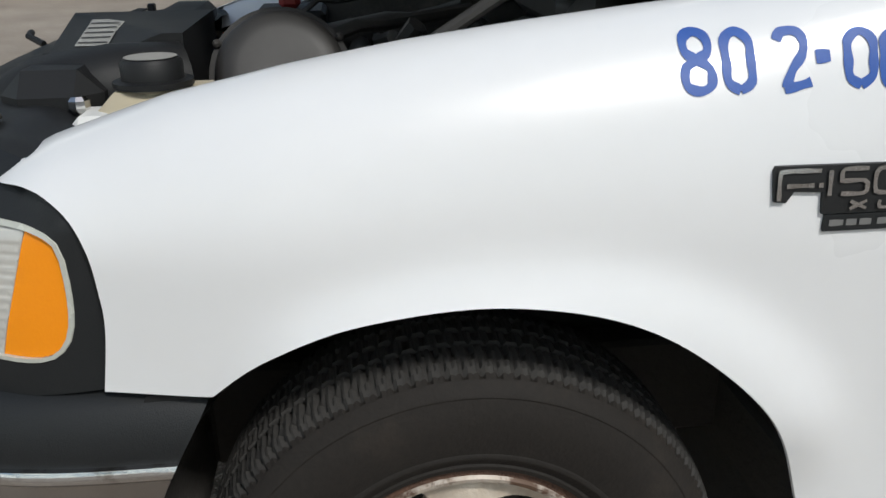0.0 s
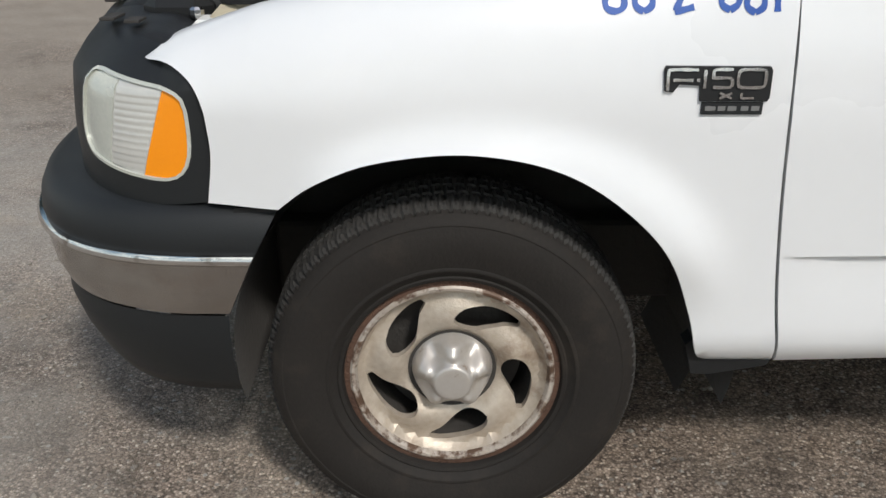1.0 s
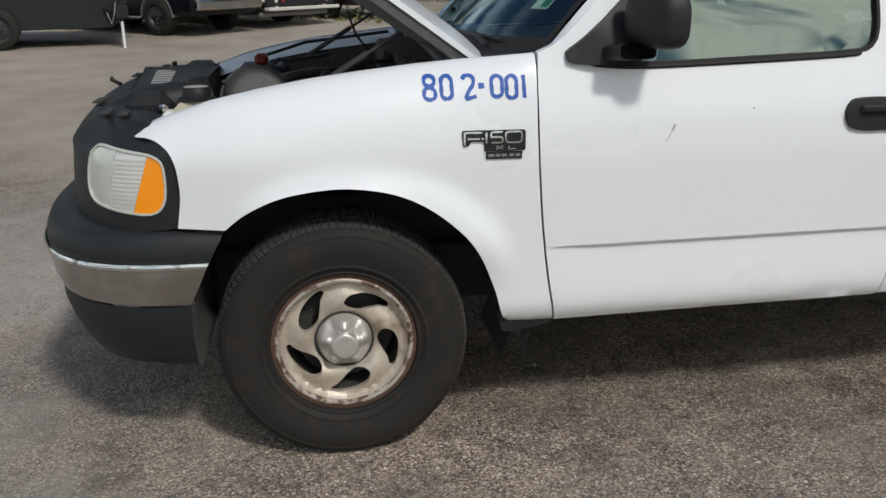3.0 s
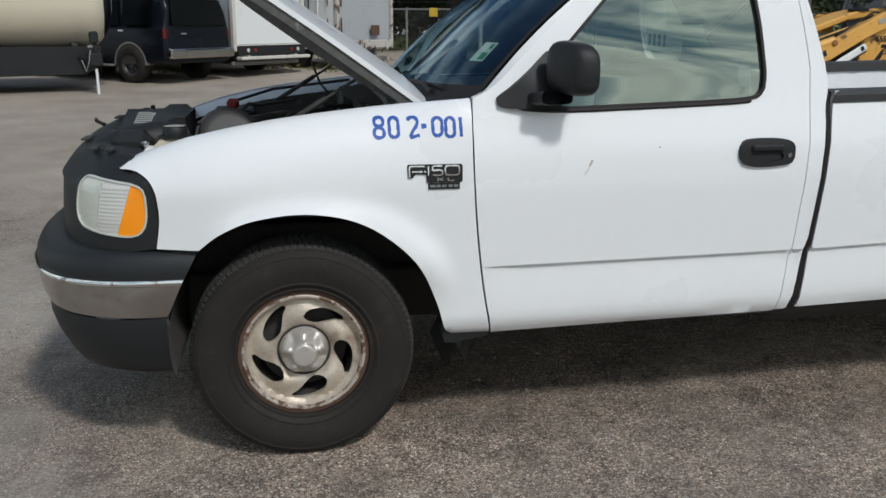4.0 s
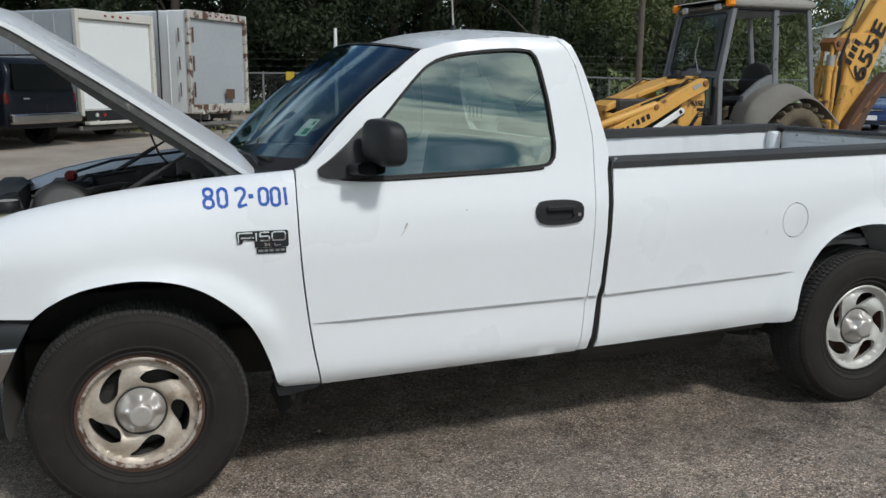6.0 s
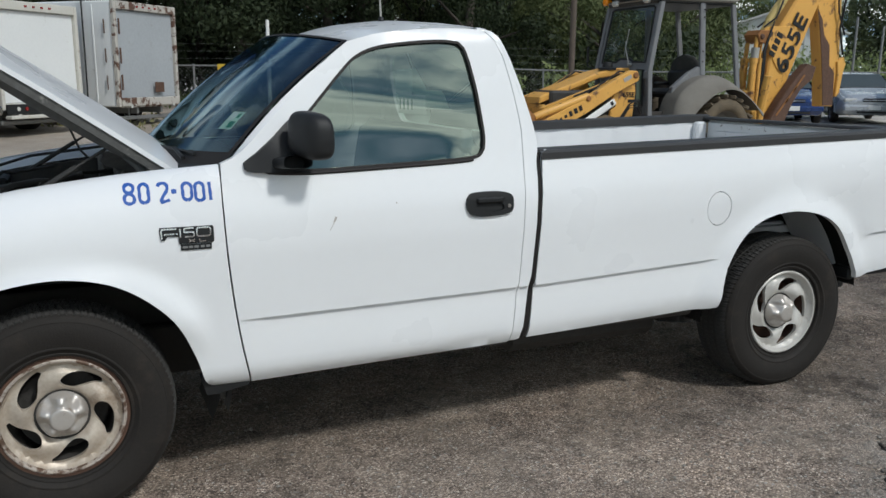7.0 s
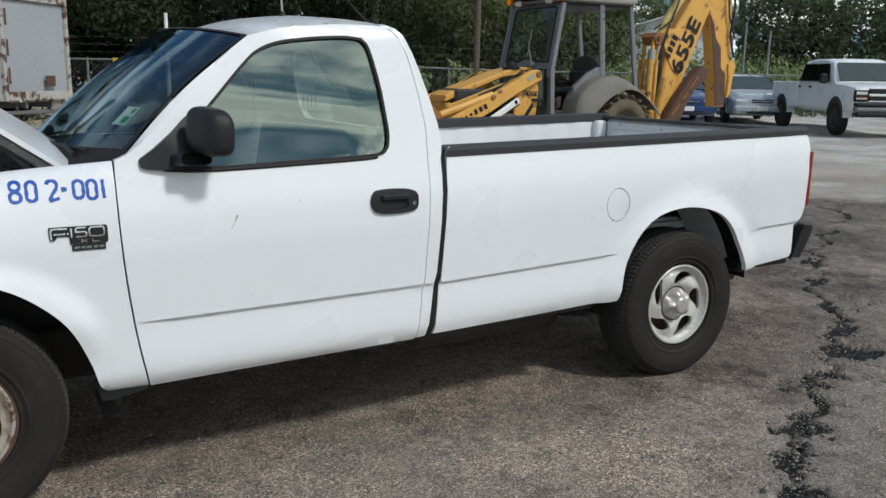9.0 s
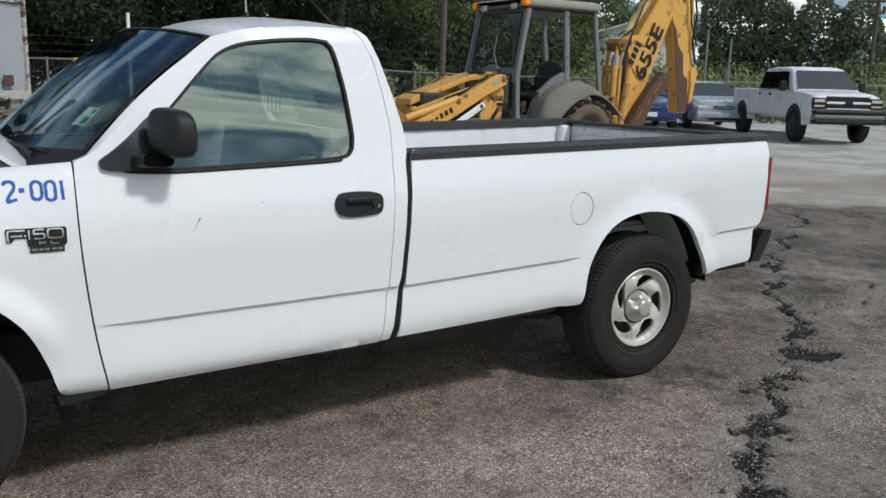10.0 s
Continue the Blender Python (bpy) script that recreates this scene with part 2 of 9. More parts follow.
ROOFDUST = mat("dusty_roof", (0.36, 0.34, 0.31), (0.24, 0.22, 0.195), 0.75, big=3, fine=40, amount=0.8, third=(0.12, 0.10, 0.08), third_at=(0.60, 0.74), third_scale=5)
PALEYELLOW = mat("faded_yellow", (0.62, 0.50, 0.20), (0.48, 0.33, 0.09), 0.55, big=4, fine=50, amount=0.8, third=(0.14, 0.07, 0.03), third_at=(0.60, 0.68), third_scale=6)
QUARTERGLASS = mat("green_pane", (0.05, 0.075, 0.055), (0.08, 0.10, 0.07), 0.25, fine=30, amount=0.6)
RAILCAP = mat("rail_plastic", (0.034, 0.034, 0.035), (0.050, 0.049, 0.048), 0.55, big=5, fine=200, amount=0.6, bump=0.1, bump_scale=300, spec=0.35)
BUMPERCHROME = mat("dull_chrome", (0.52, 0.50, 0.475), (0.40, 0.375, 0.35), 0.20, 1.0, big=3, fine=40, amount=0.6, third=(0.24, 0.21, 0.18),
                   third_at=(0.66, 0.80), third_scale=9, rough_var=0.08)
SCRATCHED = mat("scratched_paint", (0.70, 0.71, 0.71), (0.58, 0.58, 0.57), 0.4, big=4, fine=60, amount=0.7, third=(0.16, 0.13, 0.11),
                third_at=(0.63, 0.66), third_scale=28)
JAMBWHITE = mat("stained_white_frame", (0.60, 0.59, 0.55), (0.48, 0.45, 0.38), 0.6, big=3, fine=30, amount=0.7, third=(0.16, 0.085, 0.05),
                third_at=(0.62, 0.67), third_scale=5)
MUDGREY = mat("mud_grey", (0.21, 0.195, 0.17), (0.13, 0.118, 0.10), 0.8, big=4, fine=60, amount=0.7, bump=0.3)
DIRTYRUBBER = mat("muddy_rubber", (0.055, 0.044, 0.032), (0.17, 0.13, 0.08), 0.85, big=5, fine=70, amount=0.8, bump=0.3)
TRAILERWHITE = mat("trailer_white", (0.76, 0.765, 0.755), (0.66, 0.665, 0.655), 0.5, big=0.8, fine=20, amount=0.6, third=(0.40, 0.37, 0.32),
                   third_at=(0.62, 0.8), third_scale=2)
TRAILERGREY = mat("trailer_grey", (0.40, 0.42, 0.44), (0.30, 0.315, 0.33), 0.5, big=0.7, fine=14, amount=0.7, third=(0.24, 0.22, 0.19),
                  third_at=(0.60, 0.8), third_scale=2.5)
RUSTFRAME = mat("rusted_white_frame", (0.50, 0.48, 0.44), (0.36, 0.33, 0.29), 0.65, big=4, fine=40, amount=0.6, third=(0.10, 0.05, 0.032),
                third_at=(0.50, 0.56), third_scale=4.2, bump=0.2)
NAVY = mat("navy_paint", (0.004, 0.0055, 0.010), (0.006, 0.0075, 0.012), 0.30, coat=0.06, spec=0.22)
CARSILVER = mat("car_silver", (0.46, 0.48, 0.50), (0.40, 0.415, 0.43), 0.28, 0.3, coat=0.6)
CARBLUE = mat("car_blue", (0.015, 0.045, 0.16), (0.012, 0.035, 0.13), 0.25, 0.2, coat=0.7)
TANKCREAM = mat("tank_cream", (0.66, 0.60, 0.48), (0.58, 0.52, 0.41), 0.4, big=1.2, fine=16, amount=0.5, coat=0.3)
GALV = mat("galvanised", (0.26, 0.26, 0.255), (0.18, 0.18, 0.175), 0.55, 0.4, fine=30, amount=0.6)
WOOD = mat("weathered_wood", (0.11, 0.085, 0.065), (0.075, 0.058, 0.045), 0.85, big=6, fine=60, amount=0.7, bump=0.3)
BARK = mat("bark", (0.060, 0.048, 0.038), (0.035, 0.028, 0.022), 0.9, big=3, fine=25, amount=0.8, bump=0.5)
SHEDWHITE = mat("metal_siding", (0.62, 0.63, 0.62), (0.52, 0.53, 0.52), 0.5, big=0.6, fine=8, amount=0.6)
YELLOWSIGN = mat("yellow_sign", (0.50, 0.34, 0.02), None, 0.5)
WHEELDARK = mat("dark_wheel", (0.05, 0.05, 0.052), (0.03, 0.03, 0.031), 0.5, 0.4)
STONE = mat("loose_stone", (0.30, 0.27, 0.23), (0.16, 0.145, 0.125), 0.85, big=30, fine=200, amount=0.9)
CHUNK = mat("broken_asphalt", (0.028, 0.026, 0.025), (0.060, 0.055, 0.050), 0.9, big=12, fine=90, amount=0.8, bump=0.6)


def leaf_mat(name, a, b, through=0.28):
    """Leaves: colour varies from leaf to leaf, some light passes through."""
    m = bpy.data.materials.new(name)
    m.use_nodes = True
    n, l = m.node_tree.nodes, m.node_tree.links
    p = n["Principled BSDF"]
    g, r = n.new("ShaderNodeNewGeometry"), n.new("ShaderNodeValToRGB")
    r.color_ramp.elements[0].color, r.color_ramp.elements[1].color = (*a, 1), (*b, 1)
    o, ad = n.new("ShaderNodeObjectInfo"), n.new("ShaderNodeMath")
    ad.operation = "MULTIPLY_ADD"
    ad.inputs[1].default_value = 0.35
    sc = n.new("ShaderNodeMath")
    sc.operation = "MULTIPLY"
    sc.inputs[1].default_value = 0.65
    l.new(g.outputs["Random Per Island"], sc.inputs[0])
    l.new(o.outputs["Random"], ad.inputs[0])
    l.new(sc.outputs[0], ad.inputs[2])
    l.new(ad.outputs[0], r.inputs["Fac"])
    l.new(r.outputs["Color"], p.inputs["Base Color"])
    p.inputs["Roughness"].default_value, p.inputs["Specular IOR Level"].default_value = 0.6, 0.2
    t, x = n.new("ShaderNodeBsdfTranslucent"), n.new("ShaderNodeMixShader")
    l.new(r.outputs["Color"], t.inputs["Color"])
    x.inputs[0].default_value = through
    l.new(p.outputs[0], x.inputs[1])
    l.new(t.outputs[0], x.inputs[2])
    l.new(x.outputs[0], n["Material Output"].inputs["Surface"])
    return m


THINPAPER = leaf_mat("thin_paper", (0.80, 0.90, 0.82), (0.84, 0.92, 0.85), 0.6)
LEAF = leaf_mat("leaves", (0.048, 0.068, 0.032), (0.115, 0.140, 0.064))
# leaf colour darkened to stand in for deep shade among the trees
LEAF_SHADED = leaf_mat("shaded_leaves", (0.018, 0.028, 0.013), (0.042, 0.056, 0.025))
WEED = leaf_mat("weed_leaves", (0.105, 0.145, 0.050), (0.245, 0.285, 0.115))
LEAF_FAR = leaf_mat("far_leaves", (0.052, 0.072, 0.036), (0.120, 0.142, 0.072))
LEAF_LIGHT = leaf_mat("light_leaves", (0.085, 0.112, 0.044), (0.190, 0.212, 0.092))
GRASS = leaf_mat("grass", (0.03, 0.055, 0.012), (0.10, 0.125, 0.04))
DRYGRASS = leaf_mat("dry_grass", (0.12, 0.13, 0.05), (0.26, 0.23, 0.11))


def ground_mat():
    """Chip-sealed asphalt with stones; attributes tell the bare dirt, broken black pits, darkened, older and crumbled
    parts.
    """
    m = bpy.data.materials.new("ground")
    m.use_nodes = True
    n, l = m.node_tree.nodes, m.node_tree.links
    p = n["Principled BSDF"]
    co = n.new("ShaderNodeTexCoord")

    def noise_node(scale, detail=5, rough=0.55):
        t = n.new("ShaderNodeTexNoise")
        t.inputs["Scale"].default_value, t.inputs["Detail"].default_value, t.inputs["Roughness"].default_value = scale, detail, rough
        l.new(co.outputs["Object"], t.inputs["Vector"])
        return t

    def ramp(src, stops):
        r = n.new("ShaderNodeValToRGB")
        set_ramp(r, stops)
        l.new(src, r.inputs["Fac"])
        return r

    def blend(fac, a, b, kind="MIX"):
        x = n.new("ShaderNodeMix")
        x.data_type, x.blend_type = "RGBA", kind
        if isinstance(fac, float):
            x.inputs[0].default_value = fac
        else:
            l.new(fac, x.inputs[0])
        l.new(a, x.inputs[6])
        l.new(b, x.inputs[7])
        return x.outputs[2]

    vor = n.new("ShaderNodeTexVoronoi")
    vor.inputs["Scale"].default_value = 135
    l.new(co.outputs["Object"], vor.inputs["Vector"])
    sep = n.new("ShaderNodeSeparateColor")
    l.new(vor.outputs["Color"], sep.inputs[0])
    stones = ramp(sep.outputs[0], [(0.0, (0.125, 0.100, 0.085)), (0.35, (0.335, 0.272, 0.228)), (0.72, (0.495, 0.406, 0.342)), (0.93, (0.71, 0.605, 0.52)), (1.0, (0.95, 0.88, 0.79))])
    gaps = ramp(vor.outputs["Distance"], [(0.25, (1, 1, 1)), (0.80, (0.42, 0.40, 0.385))])
    chips = blend(1.0, stones.outputs[0], gaps.outputs[0], "MULTIPLY")
    dust = ramp(noise_node(1.6, 7, 0.6).outputs["Fac"], [(0.42, (0, 0, 0)), (0.72, (1, 1, 1))])
    tan = ramp(noise_node(220, 3).outputs["Fac"], [(0.3, (0.21, 0.18, 0.15)), (0.7, (0.36, 0.315, 0.26))])
    half = n.new("ShaderNodeMath")
    half.operation = "MULTIPLY"
    half.inputs[1].default_value = 0.6
    l.new(dust.outputs[0], half.inputs[0])
    a = blend(half.outputs[0], chips, tan.outputs[0])
    tone = ramp(noise_node(0.55, 4).outputs["Fac"], [(0.32, (0.74, 0.745, 0.75)), (0.68, (1.16, 1.13, 1.08))])
    a = blend(1.0, a, tone.outputs[0], "MULTIPLY")
    pits = ramp(noise_node(26, 9, 0.78).outputs["Fac"], [(0.34, (0.34, 0.33, 0.325)), (0.44, (0.95, 0.95, 0.95)), (0.60, (1.10, 1.09, 1.07)), (0.71, (1.50, 1.47, 1.42))])
    a = blend(1.0, a, pits.outputs[0], "MULTIPLY")
    patch = ramp(noise_node(5.5, 9, 0.72).outputs["Fac"], [(0.36, (0.60, 0.595, 0.59)), (0.50, (1, 1, 1)), (0.66, (1.18, 1.16, 1.13))])
    a = blend(1.0, a, patch.outputs[0], "MULTIPLY")
    big = n.new("ShaderNodeTexVoronoi")
    big.inputs["Scale"].default_value = 52
    l.new(co.outputs["Object"], big.inputs["Vector"])
    sep2 = n.new("ShaderNodeSeparateColor")
    l.new(big.outputs["Color"], sep2.inputs[0])
    pick = ramp(sep2.outputs[1], [(0.91, (0, 0, 0)), (0.93, (1, 1, 1))])
    core = ramp(big.outputs["Distance"], [(0.30, (1, 1, 1)), (0.42, (0, 0, 0))])
    light_stone = ramp(sep2.outputs[2], [(0.0, (0.22, 0.20, 0.175)), (1.0, (0.56, 0.53, 0.48))])
    spot = blend(1.0, pick.outputs[0], core.outputs[0], "MULTIPLY")
    a = blend(spot, a, light_stone.outputs[0])
    at1, at2, at3, at4, at5, at6 = [n.new("ShaderNodeAttribute") for _ in range(6)]
    at1.attribute_name, at2.attribute_name, at3.attribute_name, at4.attribute_name, at5.attribute_name, at6.attribute_name = "dirt", "broken", "dark_ground", "aged", "crumbs", "earth"
    # faint web of hairline cracks
    web = n.new("ShaderNodeTexVoronoi")
    web.feature, web.inputs["Scale"].default_value = "DISTANCE_TO_EDGE", 5.5
    warp, wadd = noise_node(3.2, 6, 0.65), n.new("ShaderNodeVectorMath")
    wadd.operation = "MULTIPLY_ADD"
    wadd.inputs[1].default_value = (0.35, 0.35, 0.35)
    l.new(warp.outputs["Color"], wadd.inputs[0])
    l.new(co.outputs["Object"], wadd.inputs[2])
    l.new(wadd.outputs[0], web.inputs["Vector"])
    hair = ramp(web.outputs["Distance"], [(0.004, (0.50, 0.49, 0.48)), (0.022, (1, 1, 1))])
    where = ramp(noise_node(0.9, 4).outputs["Fac"], [(0.50, (0, 0, 0)), (0.62, (0.85, 0.85, 0.85))])
    a = blend(where.outputs[0], a, blend(1.0, a, hair.outputs[0], "MULTIPLY"))
    cool = blend(1.0, a, ramp(noise_node(2.4, 7, 0.65).outputs["Fac"], [(0.34, (0.60, 0.635, 0.66)), (0.66, (0.92, 0.96, 0.99))]).outputs[0], "MULTIPLY")
    a = blend(at4.outputs["Fac"], a, cool)
    pale = ramp(noise_node(95, 4, 0.7).outputs["Fac"], [(0.36, (0.10, 0.088, 0.076)), (0.50, (0.28, 0.245, 0.21)), (0.64, (0.56, 0.51, 0.45))])
    a = blend(at5.outputs["Fac"], a, pale.outputs[0])
    dark_tone = blend(1.0, a, ramp(noise_node(9, 8, 0.7).outputs["Fac"], [(0.38, (0.17, 0.165, 0.16)), (0.52, (0.34, 0.33, 0.32)), (0.66, (0.66, 0.64, 0.62))]).outputs[0], "MULTIPLY")
    a = blend(at3.outputs["Fac"], a, dark_tone)
    fine = noise_node(60, 6, 0.7)
    dirt = ramp(noise_node(0.8, 9, 0.65).outputs["Fac"], [(0.32, (0.29, 0.277, 0.255)), (0.47, (0.41, 0.385, 0.345)), (0.56, (0.53, 0.512, 0.475)), (0.68, (0.48, 0.385, 0.285))])
    dirt2 = ramp(fine.outputs["Fac"], [(0.3, (0.66, 0.66, 0.66)), (0.5, (1.0, 1.0, 1.0)), (0.7, (1.22, 1.22, 1.22))])
    dd = blend(1.0, dirt.outputs[0], dirt2.outputs[0], "MULTIPLY")
    earth = ramp(noise_node(0.7, 8, 0.6).outputs["Fac"], [(0.34, (0.285, 0.243, 0.197)), (0.52, (0.365, 0.315, 0.258)), (0.66, (0.43, 0.375, 0.312))])
    earth2 = ramp(fine.outputs["Fac"], [(0.3, (0.84, 0.84, 0.84)), (0.7, (1.10, 1.10, 1.10))])
    dd = blend(at6.outputs["Fac"], dd, blend(1.0, earth.outputs[0], earth2.outputs[0], "MULTIPLY"))
    a = blend(at1.outputs["Fac"], a, dd)
    brk = ramp(noise_node(38, 6, 0.75).outputs["Fac"], [(0.46, (0.013, 0.012, 0.011)), (0.62, (0.036, 0.032, 0.029)), (0.68, (0.10, 0.088, 0.077)), (0.74, (0.38, 0.34, 0.30))])
    rag, off, gain = noise_node(30, 7, 0.7), n.new("ShaderNodeMath"), n.new("ShaderNodeMath")
    off.operation, gain.operation, gain.use_clamp = "MULTIPLY_ADD", "MULTIPLY_ADD", True
    off.inputs[1].default_value = 0.9
    l.new(rag.outputs["Fac"], off.inputs[0])
    l.new(at2.outputs["Fac"], off.inputs[2])
    gain.inputs[1].default_value, gain.inputs[2].default_value = 3.4, -2.55
    l.new(off.outputs[0], gain.inputs[0])
    a = blend(gain.outputs[0], a, brk.outputs[0])
    l.new(a, p.inputs["Base Color"])
    p.inputs["Roughness"].default_value = 0.85
    p.inputs["Specular IOR Level"].default_value = 0.3
    b1, b2 = n.new("ShaderNodeBump"), n.new("ShaderNodeBump")
    b1.inputs["Strength"].default_value, b1.inputs["Distance"].default_value, b1.invert = 0.6, 0.004, True
    b2.inputs["Strength"].default_value, b2.inputs["Distance"].default_value = 0.75, 0.022
    l.new(vor.outputs["Distance"], b1.inputs["Height"])
    l.new(noise_node(22, 9, 0.75).outputs["Fac"], b2.inputs["Height"])
    l.new(b1.outputs["Normal"], b2.inputs["Normal"])
    l.new(b2.outputs["Normal"], p.inputs["Normal"])
    return m


GROUND = ground_mat()


# ---- mesh helpers ----
class Mesh:
    """Collects vertices and faces for one mesh."""

    def __init__(self):
        self.v, self.f = [], []

    def add(self, vs, fs, m=None):
        k = len(self.v)
        self.v += [tuple(m @ Vector(p)) if m is not None else tuple(p) for p in vs]
        self.f += [tuple(i + k for i in f) for f in fs]
        return self

    def weld(self):
        """Joins vertices that lie in one place."""
        seen, to, vs = {}, [], []
        for p in self.v:
            k = tuple(round(c, 5) for c in p)
            if k not in seen:
                seen[k] = len(vs)
                vs.append(p)
            to.append(seen[k])
        self.v, self.f = vs, [tuple(to[i] for i in f) for f in self.f]
        return self

    def box(self, x, y, z, sx, sy, sz, b=0.01, m=None):
        """A chamfered box by its centre and size."""
        h = (sx / 2, sy / 2, sz / 2)
        b = min(b, min(h) * 0.9)
        ids, vs = {}, []
        for i in (-1, 1):
            for j in (-1, 1):
                for k in (-1, 1):
                    for ax in range(3):
                        s = (i, j, k)
                        p = [s[q] * (h[q] - (0 if q == ax else b)) for q in range(3)]
                        ids[s, ax] = len(vs)
                        vs.append((x + p[0], y + p[1], z + p[2]))
        fs = []
        for ax in range(3):
            o = [q for q in range(3) if q != ax]
            for s in (-1, 1):
                ring = []
                for u, w in ((-1, -1), (1, -1), (1, 1), (-1, 1)):
                    c = [0, 0, 0]
                    c[ax], c[o[0]], c[o[1]] = s, u, w
                    ring.append(ids[tuple(c), ax])
                fs.append(ring)
            for u in (-1, 1):
                for w in (-1, 1):
                    c0, c1 = [0, 0, 0], [0, 0, 0]
                    c0[ax], c0[o[0]], c0[o[1]] = -1, u, w
                    c1[ax], c1[o[0]], c1[o[1]] = 1, u, w
                    fs.append((ids[tuple(c0), o[0]], ids[tuple(c1), o[0]], ids[tuple(c1), o[1]], ids[tuple(c0), o[1]]))
        for i in (-1, 1):
            for j in (-1, 1):
                for k in (-1, 1):
                    fs.append([ids[(i, j, k), q] for q in range(3)])
        return self.add(vs, fs, m)

    def tube(self, pts, r, n=8, m=None, caps=True):
        """A round rod along points; r may be a list of radii."""
        pts = [Vector(p) for p in pts]
        rs = r if isinstance(r, (list, tuple)) else [r] * len(pts)
        vs, fs, side = [], [], None
        for i, p in enumerate(pts):
            d = (pts[min(i + 1, len(pts) - 1)] - pts[max(i - 1, 0)]).normalized()
            if side is None:
                side = d.orthogonal().normalized()
            side = (side - d * side.dot(d)).normalized()
            up = d.cross(side)
            for k in range(n):
                a = 2 * math.pi * k / n
                vs.append(p + (side * math.cos(a) + up * math.sin(a)) * rs[i])
        for i in range(len(pts) - 1):
            for k in range(n):
                fs.append((i * n + k, i * n + (k + 1) % n, (i + 1) * n + (k + 1) % n, (i + 1) * n + k))
        if caps:
            fs += [tuple(range(n))[::-1], tuple(range((len(pts) - 1) * n, len(pts) * n))]
        return self.add(vs, fs, m)

    def lathe(self, profile, n=32, m=None):
        """Turns (radius, height) pairs about z."""
        vs = [(r * math.cos(2 * math.pi * k / n), r * math.sin(2 * math.pi * k / n), h) for r, h in profile for k in range(n)]
        fs = [(i * n + k, i * n + (k + 1) % n, (i + 1) * n + (k + 1) % n, (i + 1) * n + k) for i in range(len(profile) - 1) for k in range(n)]
        return self.add(vs, fs, m)

    def grid(self, fn, nu, nv, m=None):
        """A sheet fn(u, v), u and v from 0 to 1."""
        vs = [fn(i / nu, j / nv) for i in range(nu + 1) for j in range(nv + 1)]
        w = nv + 1
        fs = [(i * w + j, (i + 1) * w + j, (i + 1) * w + j + 1, i * w + j + 1) for i in range(nu) for j in range(nv)]
        return self.add(vs, fs, m)

    def prism(self, pts, a, b, m=None):
        """A polygon of (x, z) drawn out from y=a to y=b."""
        k = len(pts)
        vs = [(x, a, z) for x, z in pts] + [(x, b, z) for x, z in pts]
        fs = [tuple(range(k)), tuple(range(k, 2 * k))[::-1]] + [(i, (i + 1) % k, k + (i + 1) % k, k + i) for i in range(k)]
        return self.add(vs, fs, m)

    def ob(self, name, material, parent=None, label="", smooth=35, fix=True):
        me = bpy.data.meshes.new(name)
        me.from_pydata(self.v, [], self.f)
        if fix:
            bm = bmesh.new()
            bm.from_mesh(me)
            bmesh.ops.recalc_face_normals(bm, faces=bm.faces)
            bm.to_mesh(me)
            bm.free()
        if smooth:
            me.polygons.foreach_set("use_smooth", [True] * len(me.polygons))
            me.set_sharp_from_angle(angle=radians(smooth))
        me.materials.append(material)
        o = new(name, me)
        if parent is not None:
            o.parent = parent
        if label:
            tagged(o, label)
        return o


def thing(name, label, category, m=None, group="", kind=""):
    """An Empty at the base of a thing that parents its parts."""
    e = new(name)
    e.empty_display_size = 0.2
    if m is not None:
        e.matrix_basis = m
    return tagged(e, label, category, group, kind)


def spl(pts, step, closed=False):
    """A smooth curve through points of the plane, at about that step."""
    p = [np.array(q, float) for q in pts]
    k = len(p)
    res = []
    for i in range(k if closed else k - 1):
        g = (lambda j: p[j % k]) if closed else (lambda j: p[min(max(j, 0), k - 1)])
        p0, p1, p2, p3 = g(i - 1), g(i), g(i + 1), g(i + 2)
        cnt = max(1, int(round(np.linalg.norm(p2 - p1) / step)))
        for j in range(cnt):
            t = j / cnt
            res.append(tuple(0.5 * ((2 * p1) + (p2 - p0) * t + (2 * p0 - 5 * p1 + 4 * p2 - p3) * t * t + (3 * p1 - p0 - 3 * p2 + p3) * t ** 3)))
    if not closed:
        res.append(tuple(p[-1]))
    return res


def line(pts, step, closed=False):
    """Straight runs through points at about that step."""
    res = []
    k = len(pts)
    for i in range(k if closed else k - 1):
        a, b = np.array(pts[i], float), np.array(pts[(i + 1) % k], float)
        cnt = max(1, int(round(np.linalg.norm(b - a) / step)))
        res += [tuple(a + (b - a) * j / cnt) for j in range(cnt)]
    if not closed:
        res.append(tuple(pts[-1]))
    return res


def inside(poly, x, y):
    c = np.zeros(np.shape(x), bool)
    px, py = np.array([p[0] for p in poly]), np.array([p[1] for p in poly])
    for i in range(len(poly)):
        x1, y1, x2, y2 = px[i - 1], py[i - 1], px[i], py[i]
        if y1 == y2:
            continue
        c ^= ((y1 > y) != (y2 > y)) & (x < (x2 - x1) * (y - y1) / (y2 - y1) + x1)
    return c


